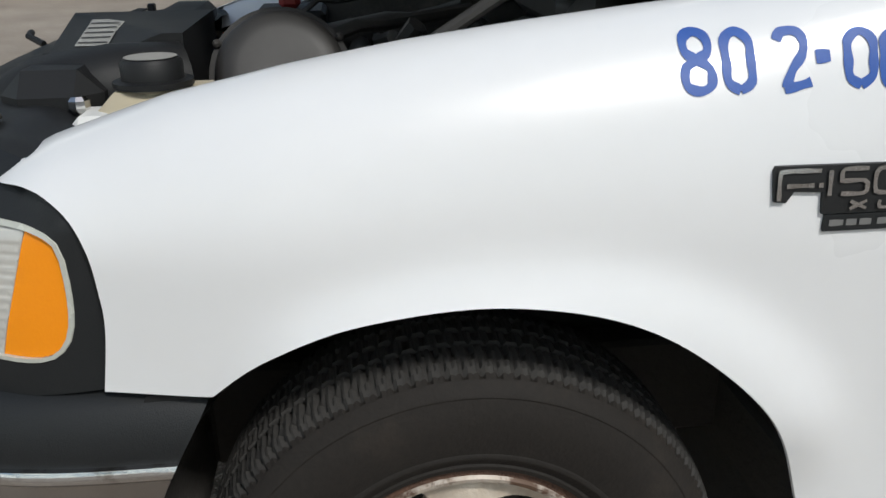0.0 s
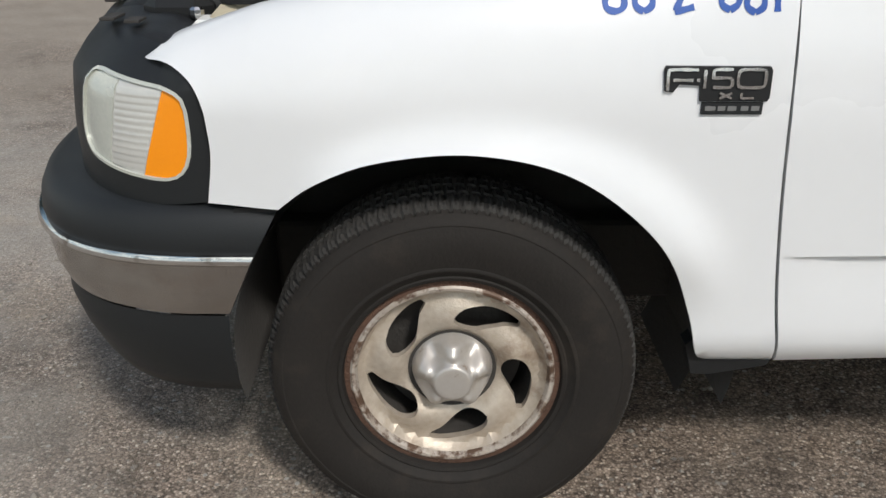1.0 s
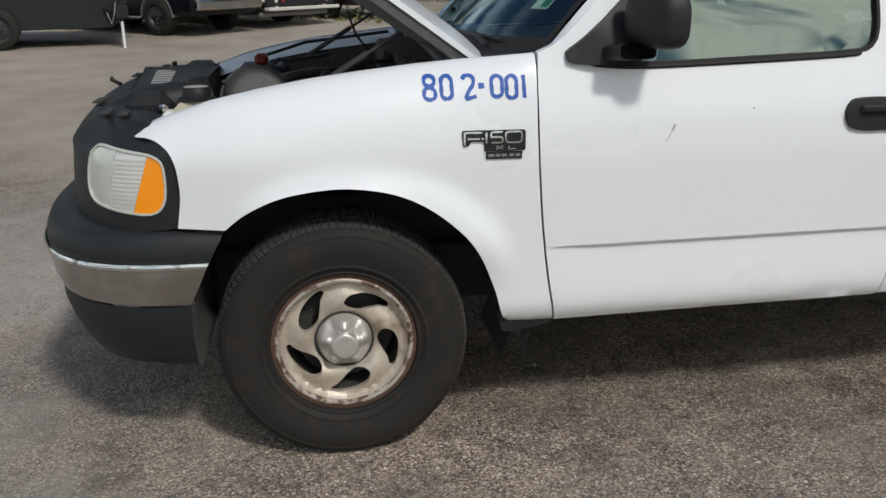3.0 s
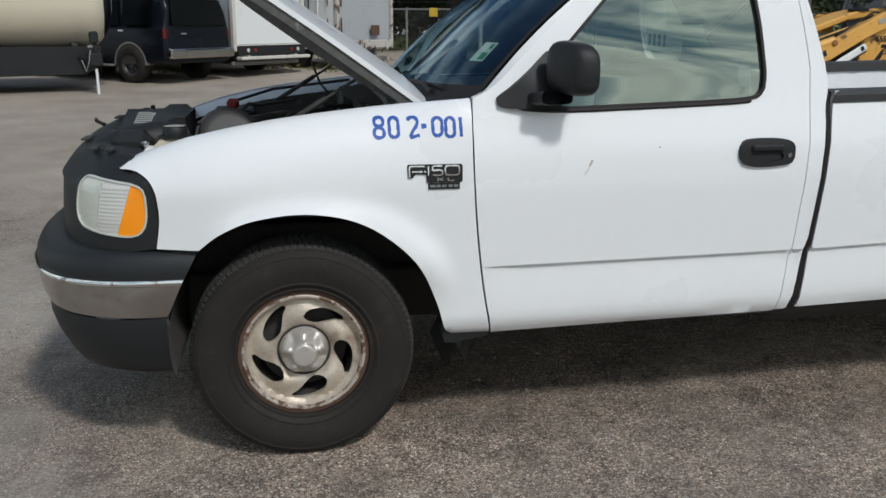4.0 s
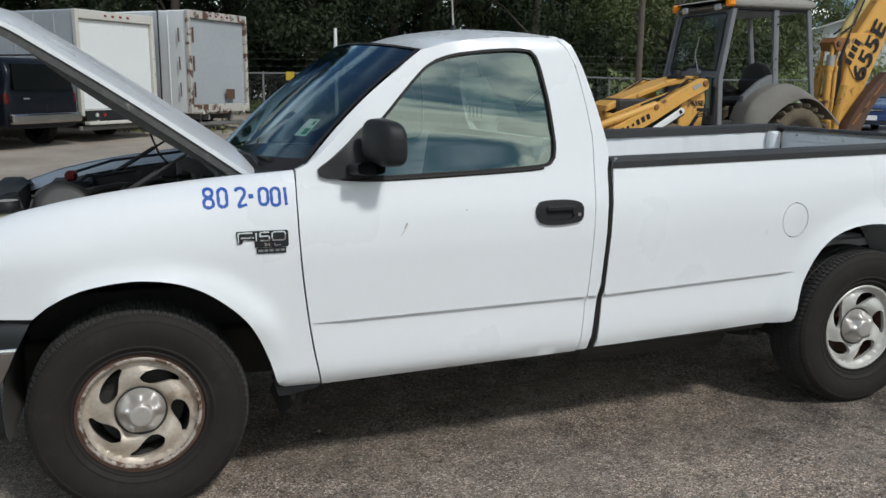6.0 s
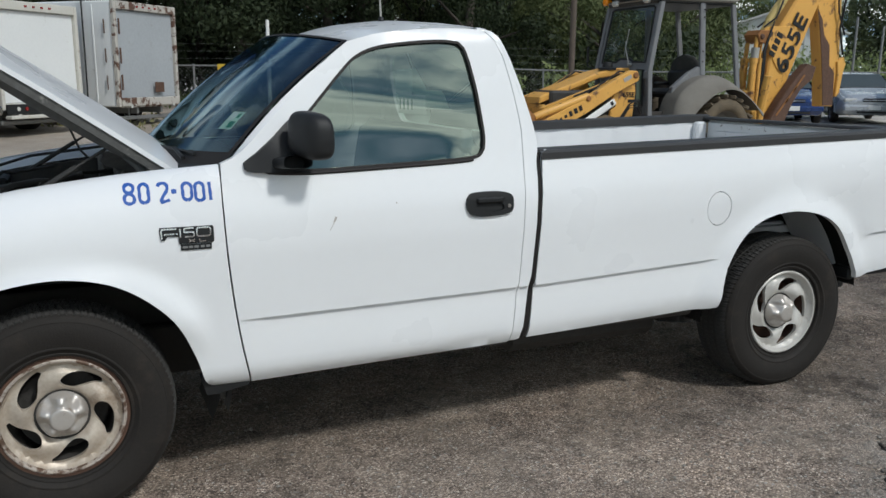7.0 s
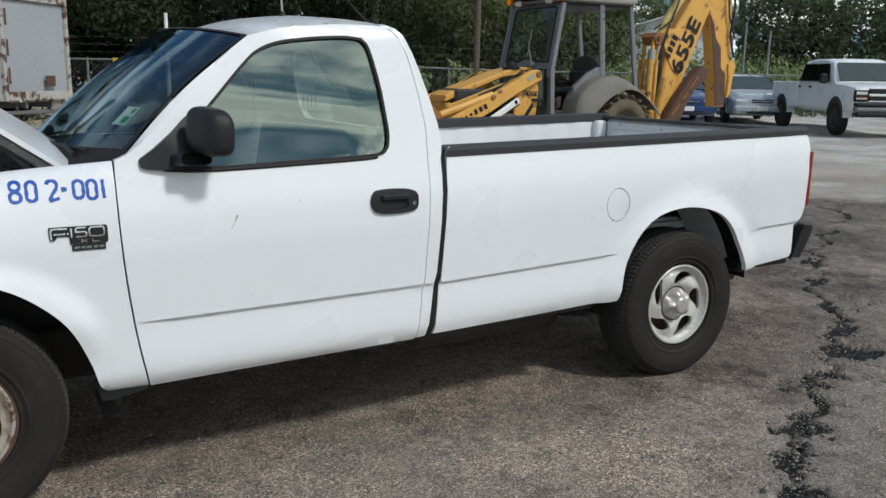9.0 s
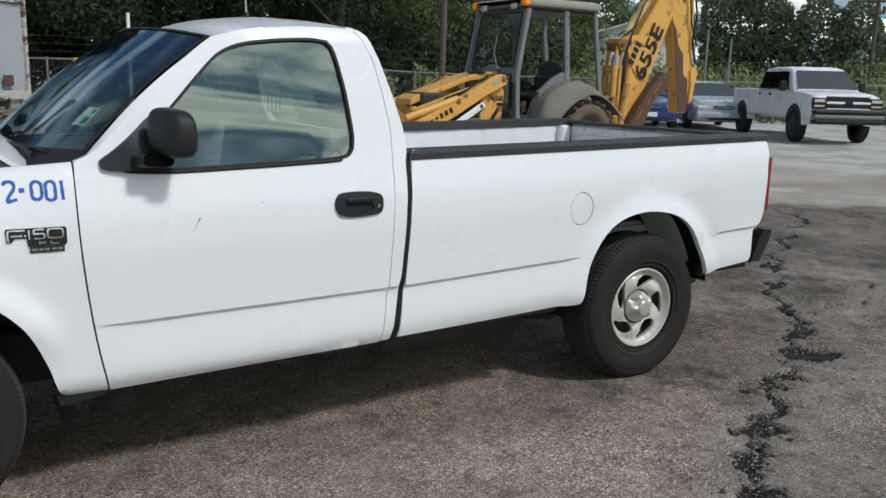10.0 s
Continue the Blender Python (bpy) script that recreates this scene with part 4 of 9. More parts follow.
# ---- cab corners, back wall, roof ----
CORNER = (spl([(1.850, 0.428), (1.874, 0.654), (1.887, 0.832), (1.904, 1.126), (1.912, 1.339), (1.909, 1.40), (1.879, 1.58), (1.839, 1.725), (1.780, 1.790)], 0.03)[:-1]
          + spl([(1.782, 1.792), (1.795, 1.797), (1.840, 1.768), (1.887, 1.673), (1.932, 1.53), (1.966, 1.40), (1.984, 1.32), (1.978, 1.266)], 0.03)[:-1]
          + spl([(1.978, 1.266), (1.962, 1.20), (1.960, 1.124), (1.944, 0.880), (1.930, 0.701), (1.893, 0.434)], 0.03)[:-1]
          + line([(1.893, 0.430), (1.855, 0.428)], 0.02)[:-1])
for sgn in (-1, 1):
    panel(CORNER, [], side_fn(sgn), 0.025, (0, -sgn * 0.05, 0), None, creases(1.875, 1.94, 0.015)).ob("cab_corner", PAINT, truck, smooth=40)
for sgn in (-1, 1):
    sm = Mesh()
    edge = spl([(1.850, 0.428), (1.874, 0.654), (1.887, 0.832), (1.904, 1.126), (1.912, 1.339), (1.909, 1.40), (1.879, 1.58), (1.838, 1.725), (1.778, 1.790)], 0.04)
    sm.grid(lambda u, v: (lambda q: side_fn(sgn, -0.007)(q[0] - 0.02 + 0.04 * v, q[1]))(edge[int(round(u * (len(edge) - 1)))]), len(edge) - 1, 2)
    sm.ob("door_jamb", PAINT, truck, fix=False)
for sgn in (-1, 1):
    bead = [(1.760, 1.800), (1.795, 1.797), (1.840, 1.768), (1.866, 1.722), (1.887, 1.673), (1.912, 1.60), (1.932, 1.53)]
    Mesh().tube([(x - 0.010, sgn * (half_width(x, z) - 0.018 * sstep(1.76, 1.81, z) - 0.012), z - 0.010) for x, z in spl(bead, 0.02)], 0.0155, 10).ob("corner_edge", PAINT, truck, smooth=60)
BACKX, BACKZ = (1.795, 1.840, 1.887, 1.932, 1.976, 1.974, 1.960, 1.944, 1.930, 1.893), (1.800, 1.772, 1.673, 1.53, 1.36, 1.266, 1.124, 0.880, 0.701, 0.434)


def back_fn(y, z):
    x = lerp(z, BACKZ[::-1], BACKX[::-1])
    w = half_width(x, z)
    return (x + 0.015 * (1 - (y / w) ** 2), y * (w - 0.02 * sstep(1.76, 1.81, z)) / 0.80, z + 0.04 * (1 - (y / 0.8) ** 2) * sstep(1.4, 1.8, z))


RW = spl([(-0.62, 1.36), (-0.60, 1.66), (-0.3, 1.70), (0.3, 1.70), (0.60, 1.66), (0.62, 1.36), (0.3, 1.33), (-0.3, 1.33)], 0.06, True)
panel(line([(-0.80, 0.436), (0.80, 0.436), (0.80, 1.795), (-0.80, 1.795)], 0.06, True), [RW], back_fn, 0.07, (-0.03, 0, 0)).ob("cab_back", PAINT, truck)
panel(RW, [], lambda y, z: tuple(Vector(back_fn(y, z)) - Vector((0.012, 0, 0))), 0.1, (-0.004, 0, 0)).ob("rear_window", GLASS, truck).visible_shadow = False


def header(v):
    """Front edge of the roof, v from -1 to 1."""
    return Vector((1.155 - 0.135 * (1 - v * v), 0.825 * v, 1.735 + 0.05 * (1 - abs(v) ** 2.2)))


def roof_fn(u, v):
    v = 2 * v - 1
    h = header(v)
    x = h.x + (1.815 - h.x) * u
    zs = lerp(x, (1.0, 1.155, 1.30, 1.50, 1.70, 1.775, 1.815), (1.70, 1.735, 1.772, 1.795, 1.800, 1.797, 1.790))
    z0 = zs + (0.045 + 0.02 * math.sin(math.pi * u)) * (1 - abs(v) ** 2.4)
    z = h.z * (1 - sstep(0, 0.25, u)) + z0 * sstep(0, 0.25, u)
    w = half_width(max(x, 1.155), zs) - 0.016 * sstep(1.76, 1.81, zs)
    return (x, w * v, z + 0.002)


roof = Mesh().grid(roof_fn, 24, 32).ob("roof", PAINT, truck, smooth=50)
edge = Mesh()
edge.grid(lambda u, v: (lambda q: (q[0] + 0.022 * u, q[1] * (0.995 - 0.004 * u), q[2] - 0.004 - 0.030 * u * u))(roof_fn(0.97 + 0.03 * min(1.0, 2 * u), v)), 6, 32)
for sgn in (-1, 1):
    edge.grid(lambda u, v: side_fn(sgn, -0.008)(1.75 + u * (0.112 - 0.056 * v), 1.69 + 0.092 * v), 6, 6)
edge.ob("roof_edge", PAINT, roof, smooth=60, fix=False)
ant = Mesh().tube([(1.466, -0.36, 1.845), (1.460, -0.36, 1.96), (1.42, -0.36, 2.55)], [0.0055, 0.004, 0.002], 8).ob("antenna", LABEL, truck, "thin pale whip antenna on the roof")
Mesh().lathe([(0, 0.028), (0.010, 0.026), (0.013, 0.012), (0.022, 0.0)], 16, pose(1.466, -0.36, 1.842)).ob("antenna_base", PLASTIC, ant)


def base_edge(v):
    """Lower edge of the windshield."""
    return Vector((0.640 - 0.26 * (1 - v * v), 0.895 * v, 1.268 - 0.02 * (1 - v * v)))


def shield_fn(u, v, off=0.0):
    w = 2 * v - 1
    a, b = base_edge(w), header(w)
    p = a.lerp(b, u)
    bow = 0.03 * math.sin(math.pi * u)
    return p + Vector((-0.55, 0.35 * w, 0.8)) * (bow + off)


gl = Mesh().grid(lambda u, v: shield_fn(u, v), 14, 24).ob("windshield", SHIELD, truck, "windshield with blue tint strip", smooth=60)
gl.visible_shadow = False
fr = Mesh()
for a, b in ((0.0, 0.012), (0.988, 1.0)):
    fr.grid(lambda u, v: shield_fn(u, a + (b - a) * v, 0.004), 14, 1)
fr.grid(lambda u, v: shield_fn(-0.03 + 0.10 * u, v, 0.004), 1, 24)
fr.grid(lambda u, v: shield_fn(0.988 + 0.016 * u, v, 0.004), 1, 24)
fr.ob("windshield_seal", SEAL, gl, "black rubber border", fix=False)
st = Mesh()
st.grid(lambda u, v: shield_fn(0.235 + 0.125 * u, 0.075 + 0.045 * v, -0.006), 2, 2)
st = st.ob("inspection_sticker", PALEGREEN, gl, "pale green and white sticker", fix=False)
sb = Mesh()
sb.grid(lambda u, v: shield_fn(0.245 + 0.045 * u, 0.078 + 0.020 * v, -0.0045), 1, 1)
sb.grid(lambda u, v: shield_fn(0.315 + 0.03 * u, 0.080 + 0.010 * v, -0.0045), 1, 1)
sb.ob("printed_patch", GREENPRINT, st, fix=False)
sw = Mesh()
sw.grid(lambda u, v: shield_fn(0.295 + 0.06 * u, 0.094 + 0.022 * v, -0.0045), 1, 1)
sw.ob("printed_patch", WHITEPRINT, st, fix=False)
# A-pillar underlay closing the gap between glass and door frame
for sgn in (-1, 1):
    k = 0 if sgn < 0 else 1
    ap = Mesh()
    door_edge = spl([(0.616, 1.272), (0.700, 1.318), (0.877, 1.491), (1.053, 1.656), (1.155, 1.735)], 0.05)

    def pill(u, v):
        e = door_edge[int(round(u * (len(door_edge) - 1)))]
        a = Vector((e[0], sgn * (half_width(e[0], e[1]) - 0.004), e[1] - 0.003))
        b = shield_fn(u, k, -0.006)
        return a.lerp(b, v)
    ap.grid(pill, len(door_edge) - 1, 2)
    ap.ob("windshield_pillar", PAINT, truck)
# cowl and wipers
cw = Mesh()
cw.grid(lambda u, v: base_edge(2 * v - 1) + Vector((-0.16 * (1 - u), 0, -0.035 * (1 - u) - 0.004)), 3, 20)
cw = cw.ob("cowl_panel", PLASTIC, truck, "black plastic cowl grille")
for y0, y1 in ((-0.70, -0.12), (0.05, 0.62)):
    w = Mesh()
    a = shield_fn(0.04, (y0 / 0.895 + 1) / 2, 0.012)
    b = shield_fn(0.055, (y1 / 0.895 + 1) / 2, 0.012)
    w.tube([a, a.lerp(b, 0.5) + Vector((-0.01, 0, 0.008)), b], 0.008, 6)
    w.tube([a + Vector((-0.04, 0.05, -0.02)), a.lerp(b, 0.3) + Vector((-0.015, 0, 0.012))], 0.009, 6)
    w.ob("wiper", PLASTIC, truck, "black windshield wiper")

# ---- cargo bed ----
BED = (line([(2.003, 1.245), (4.33, 1.292)], 0.04)[:-1] + spl([(4.33, 1.292), (4.435, 1.290), (4.455, 1.24), (4.455, 1.195)], 0.03)[:-1]
       + spl([(4.455, 1.195), (4.448, 1.17), (4.446, 1.0), (4.444, 0.862), (4.418, 0.80), (4.372, 0.762), (4.358, 0.60), (4.345, 0.576)], 0.03)[:-1]
       + line([(4.345, 0.576), (3.935, 0.540)], 0.04)[:-1] + spl(ARCH_R[::-1], 0.025)[:-1]
       + line([(3.005, 0.470), (2.593, 0.453), (1.936, 0.438)], 0.04)[:-1]
       + spl([(1.936, 0.438), (1.960, 0.699), (1.973, 0.878), (1.990, 1.123), (2.003, 1.245)], 0.03)[:-1])


def bed_fn(sgn):
    def fn(x, z):
        y = half_width(x, z) - 0.03 * sstep(4.25, 4.48, x)
        y += flare(x, z, 3.47, 0.42, 0.50) * (1 - sstep(1.0, 1.14, z))
        # the crease fades out round the wheel opening
        k = sstep(2.90, 3.05, x) * (1 - sstep(3.95, 4.02, x))
        if k and 0.6 < z - rake(x) < 0.95:
            y = y * (1 - k) + k * (lerp(z - rake(x), (0.60, 0.95), (0.976, 1.0)) + flare(x, z, 3.47, 0.42, 0.50))
        return (x, sgn * y, z)
    return fn


FUEL = spl([(2.974 + 0.076 * math.cos(a), 0.972 + 0.085 * math.sin(a)) for a in np.linspace(0, 2 * math.pi, 24, endpoint=False)], 0.02, True)
for sgn in (-1, 1):
    b = panel(BED, [FUEL] if sgn < 0 else [], bed_fn(sgn), 0.04, (0, -sgn * 0.03, 0), None, creases(1.965, 2.98) + creases(4.05, 4.39)).ob("bed_side", PAINT, truck, smooth=40)
    cap = Mesh()

    def cap_fn(u, v):
        x = 1.995 + 2.45 * u
        zt = lerp(x, (2.003, 4.33, 4.46), (1.245, 1.292, 1.292))
        y = half_width(x, zt) - 0.03 * sstep(4.25, 4.48, x)
        prof = [(0.006, -0.004), (0.008, 0.024), (-0.006, 0.036), (-0.100, 0.040), (-0.122, 0.03), (-0.122, -0.02)]
        o = prof[int(round(v * 5))]
        return (x, sgn * (y + o[0]), zt + o[1])
    cap.grid(cap_fn, 40, 5)
    cap.ob("rail_cap", RAILCAP, b, "black plastic bed rail cap", smooth=30)
    inner = Mesh()
    
    def wall_fn(u, v):
        x = 2.04 + 2.39 * u
        lo = 0.975 if 2.93 < x < 4.01 else 0.76
        return (x, sgn * (0.845 + 0.006 * (math.sin(u * 60) > 0.6)), lo + (1.247 + 0.047 * u - lo) * v)
    inner.grid(wall_fn, 60, 6)
    for px in (2.08, 4.36):
        inner.box(px, sgn * 0.82, 1.03, 0.09, 0.07, 0.50, 0.015)
    inner = inner.ob("inner_wall", PAINT, b)
    for px in (2.56,):
        Mesh().tube([(px, sgn * 0.835, 1.16 + 0.02 * (px - 2)), (px, sgn * 0.842, 1.16 + 0.02 * (px - 2))], 0.011, 12).ob("stake_plug", DARK, inner)
    well = Mesh()
    warc = spl(ARCH_R, 0.05)
    well.grid(lambda u, v: (lambda p: (3.47 + (p[0] - 3.47) * 1.06, sgn * (0.85 - 0.28 * v), p[1] + 0.035))(warc[int(u * (len(warc) - 1))]), len(warc) - 1, 3)
    well.ob("wheel_well", PAINT, b)
    lin = Mesh()
    lin.grid(lambda u, v: (lambda a: (3.475 + 0.530 * math.cos(a), sgn * (0.945 - 0.49 * v), 0.440 + 0.530 * math.sin(a)))(radians(4 + 182 * u)), 44, 4)
    lin.prism([(2.95, 0.3), (4.0, 0.3), (4.0, 0.97), (2.95, 0.97)], sgn * 0.46, sgn * 0.44)
    lin.ob("wheel_liner", LINER_SHADED, b, "wheel arch liner, coloured near black for its shade", smooth=60, fix=False)
    # added block that keeps a sliver of sunlight off the ground here
    Mesh().prism([(2.78, 0.45), (2.82, 0.36), (3.02, 0.33), (3.10, 0.36), (3.09, 0.56), (2.90, 0.56)], sgn * 0.78, sgn * 0.60).ob("light_stop", LINER_SHADED, b)
    if sgn < 0:
        panel(grown(FUEL, -0.004), [], lambda x, z: tuple(Vector(bed_fn(-1)(x, z)) + Vector((0, 0.001, 0))), 0.03, (0, 0.02, 0)).ob("fuel_door", PAINT, b, "round white fuel door")
        panel(grown(FUEL, 0.004), [], lambda x, z: tuple(Vector(bed_fn(-1)(x, z)) + Vector((0, 0.022, 0))), 0.04, (0, 0.004, 0)).ob("fuel_recess", TRIMGREY, b)
        se = Mesh()
        gp = spl([(1.985, 1.272), (1.976, 1.24), (1.974, 1.18), (1.975, 1.124), (1.958, 0.880), (1.945, 0.701), (1.914, 0.436)], 0.03)
        se.grid(lambda u, v: (lambda q: (q[0] - 0.017 + 0.036 * v, -half_width(q[0], q[1]) + 0.003 + 0.006 * math.cos(v * 6.28), q[1]))(gp[int(round(u * (len(gp) - 1)))]), len(gp) - 1, 6)
        se.ob("gap_seal", SEAL, b, "black rubber strip between cab and bed", fix=False)
        lip = spl([(1.992, 1.236), (1.996, 1.262), (2.006, 1.276), (2.022, 1.283)], 0.006)
        lm = Mesh().grid(lambda u, v: (lambda q: (q[0] + 0.006 * v, -half_width(2.0, 1.24) - 0.004 + 0.03 * v, q[1] + 0.002))(lip[int(round(u * (len(lip) - 1)))]), len(lip) - 1, 2)
        lm.ob("bent_lip", PAINT, b, "white bent lip at the front of the bed", smooth=60, fix=False)
    # tail lamp
    tl = Mesh()
    tl.grid(lambda u, v: (4.446 + 0.050 * math.sin(math.pi * 0.5 * min(1, 2.2 * u)) + 0.008 * v, sgn * (0.968 - 0.004 * v - 0.15 * max(0, u - 0.2)), 0.872 + 0.315 * v), 12, 10)
    tl = tl.ob("tail_lamp", REDLENS, b, "red tail lamp with clear lower lens")
    Mesh().box(4.455, sgn * 0.89, 1.03, 0.05, 0.12, 0.33, 0.02).ob("lamp_housing", DARK, tl)
bf = Mesh()
bf.prism([(2.03, 0.72), (4.43, 0.72), (4.43, 0.76), (2.03, 0.76)], -0.56, 0.56)
for xa, xb in ((2.03, 2.92), (4.02, 4.43)):
    for ya, yb in ((-0.85, -0.56), (0.56, 0.85)):
        bf.box((xa + xb) / 2, (ya + yb) / 2, 0.74, xb - xa, yb - ya, 0.04, 0.004)
bf = bf.ob("bed_floor", PAINT, truck)
for i in range(7):
    Mesh().box(3.235, -0.48 + i * 0.16, 0.768, 2.38, 0.07, 0.018, 0.006).ob("floor_rib", PAINT, bf)
Mesh().box(2.035, 0, 1.0, 0.03, 1.72, 0.53, 0.01).ob("bed_bulkhead", PAINT, truck)
tg = Mesh()
tg.box(4.435, 0, 1.04, 0.045, 1.62, 0.50, 0.02)
for y0 in (-0.5, 0.0, 0.5):
    tg.box(4.408, y0, 1.05, 0.012, 0.40, 0.34, 0.005)
tg = tg.ob("tailgate", SCRATCHED, truck, "white tailgate, scratched along its top")
Mesh().box(4.432, 0, 1.305, 0.085, 1.66, 0.022, 0.009).ob("rail_cap", RAILCAP, tg)
rb = Mesh()
rb.grid(lambda u, v: (4.40 + 0.15 * (1 - abs(2 * u - 1) ** 6) , (2 * u - 1) * 0.945, 0.56 + 0.19 * v - 0.02 * (v < 0.01)), 40, 4)
rb.box(4.46, 0, 0.735, 0.16, 1.80, 0.03, 0.012)
rb.box(4.46, 0, 0.575, 0.14, 1.76, 0.03, 0.012)
for sgn in (-1, 1):
    rb.prism([(4.385, 0.562), (4.46, 0.556), (4.535, 0.680), (4.555, 0.745), (4.49, 0.752), (4.455, 0.722)], sgn * 0.90, sgn * 0.957)
rb.ob("rear_bumper", PLASTIC, truck, "black rear bumper")
Mesh().box(4.15, -0.93, 0.545, 0.42, 0.03, 0.035, 0.008).box(3.96, -0.90, 0.55, 0.05, 0.12, 0.07, 0.01).ob("bed_skirt", PLASTIC, truck)

# ---- underbody ----
ub = Mesh()
ub.box(1.25, 0, 0.50, 1.35, 1.70, 0.05, 0.01)
for sgn in (-1, 1):
    ub.box(2.0, sgn * 0.46, 0.43, 4.9, 0.08, 0.22, 0.01)
    ub.tube([(3.51, 0, 0.385), (3.51, sgn * 0.80, 0.385)], 0.05, 12)
    ub.box(3.51, sgn * 0.52, 0.47, 1.1, 0.07, 0.05, 0.01)
    ub.box(0.0, sgn * 0.62, 0.36, 0.16, 0.30, 0.10, 0.02)
    # plates and boxes added to stop sunlight slipping in before the rear wheel
    ub.box(2.985, sgn * 0.68, 0.62, 0.02, 0.32, 0.52, 0.005)
    ub.box(2.86, sgn * 0.64, 0.47, 0.26, 0.24, 0.14, 0.02)
    ub.box(2.45, sgn * 0.80, 0.47, 0.95, 0.24, 0.10, 0.02)
    ub.box(1.28, sgn * 0.915, 0.435, 1.16, 0.04, 0.06, 0.01)
ub.lathe([(0.02, -0.14), (0.12, -0.11), (0.16, 0), (0.12, 0.11), (0.02, 0.14)], 16, pose(3.51, 0, 0.385, 0, 90, 0))
ub.tube([(1.2, 0.1, 0.42), (3.4, 0.0, 0.40)], 0.045, 10)
ub.tube([(0.6, 0.35, 0.36), (2.2, 0.30, 0.38), (2.9, 0.35, 0.36), (4.0, 0.6, 0.42)], 0.03, 8)
ub.box(-0.1, 0, 0.38, 0.9, 0.84, 0.18, 0.03)
# unseen bulk added to deepen the shade under the truck
ub.box(1.0, 0.0, 0.38, 0.9, 0.46, 0.22, 0.06)
ub.box(2.50, -0.34, 0.40, 0.96, 0.50, 0.36, 0.05)
ub.box(2.50, 0.32, 0.44, 0.90, 0.30, 0.22, 0.05)
ub.lathe([(0.12, -0.1), (0.34, -0.1), (0.36, 0.0), (0.34, 0.1), (0.12, 0.1)], 28, pose(4.08, 0, 0.50))
ub.ob("underbody_and_light_stops", DARK, truck)


# ---- wheels ----
def tyre_mesh():
    """Tyre about the y axis, outer face towards -y, centre at the origin. Rows: radius, y, kind (s shoulder lug, g groove)."""
    half = [(0.2355, 0.095, ""), (0.2370, 0.108, ""), (0.2405, 0.1170, ""), (0.2480, 0.1192, ""), (0.2515, 0.117, ""), (0.262, 0.1255, ""), (0.264, 0.128, ""), (0.269, 0.1285, ""), (0.272, 0.127, ""),
            (0.300, 0.1330, ""), (0.322, 0.1345, ""), (0.338, 0.1338, ""), (0.352, 0.1308, ""), (0.362, 0.1280, ""), (0.3645, 0.1288, ""), (0.3690, 0.1272, ""),
            (0.3735, 0.1240, ""), (0.3840, 0.1165, ""), (0.3860, 0.1140, ""), (0.3920, 0.1070, "s"), (0.3975, 0.0975, "s"), (0.4010, 0.0850, "s"), (0.4035, 0.0650, "s"), (0.4045, 0.0470, "s"),
            (0.3960, 0.0455, "g"), (0.3960, 0.0385, "g"), (0.4050, 0.0370, "c"), (0.4055, 0.0060, "c"), (0.3965, 0.0045, "g")]
    half = [(r if r < 0.252 else r * 1.012, y, k) for r, y, k in half]
    prof = [(r, -y, k) for r, y, k in half] + [(r, y, k) for r, y, k in half[::-1]]
    n = 700
    vs, fs = [], []
    for i, (r, y, kind) in enumerate(prof):
        for k in range(n):
            rr, yy = r, y
            g = (k + int(abs(y) * 60)) % 7
            if kind == "s":
                if g < 2:
                    rr -= 0.0065
                elif g == 4:
                    rr -= 0.0025
            elif kind == "c" and (k + int(y * 300)) % 7 < 2:
                rr -= 0.006
            a = 2 * math.pi * k / n
            vs.append((rr * math.cos(a), yy, rr * math.sin(a)))
    tread = []
    for i in range(len(prof) - 1):
        for k in range(n):
            (tread if prof[i][2] and prof[i + 1][2] else fs).append((i * n + k, i * n + (k + 1) % n, (i + 1) * n + (k + 1) % n, (i + 1) * n + k))
    used = sorted({i for q in tread for i in q})
    back = {i: k for k, i in enumerate(used)}
    return vs, fs, [vs[i] for i in used], [tuple(back[i] for i in q) for q in tread]


def flat_bottom(vs, height, sag):
    """Presses the tyre's foot flat onto the ground and lets its wall bulge there."""
    res = []
    for x, y, z in vs:
        low = -height + 0.002
        k = sstep(-0.20, -0.36, z)
        y2 = y * (1 + sag * k)
        if z < low:
            z = low
        res.append((x, y2, z))
    return res


TV, TF, RV, RF = tyre_mesh()


RIMSCALE = 1.0


def rim_depth(r):
    """How far the wheel's face lies behind the outer lip."""
    return lerp(r / RIMSCALE, (0.0, 0.080, 0.094, 0.112, 0.140, 0.172, 0.192, 0.202, 0.209, 0.222), (0.050, 0.050, 0.044, 0.026, 0.020, 0.024, 0.030, 0.024, 0.008, 0.0))


def slot_poly(a0):
    """A teardrop opening in the wheel's face."""
    shape = [(0.108, 10), (0.116, 22), (0.138, 27), (0.163, 19), (0.178, 4), (0.187, -12), (0.190, -23), (0.179, -25), (0.160, -18), (0.134, -10), (0.114, 0)]
    return spl([(r * RIMSCALE * math.cos(radians(a0 + a)), r * RIMSCALE * math.sin(radians(a0 + a))) for r, a in shape], 0.012, True)


def circle(r, n):
    return [(r * math.cos(2 * math.pi * k / n), r * math.sin(2 * math.pi * k / n)) for k in range(n)]


RIMLOC = -0.108


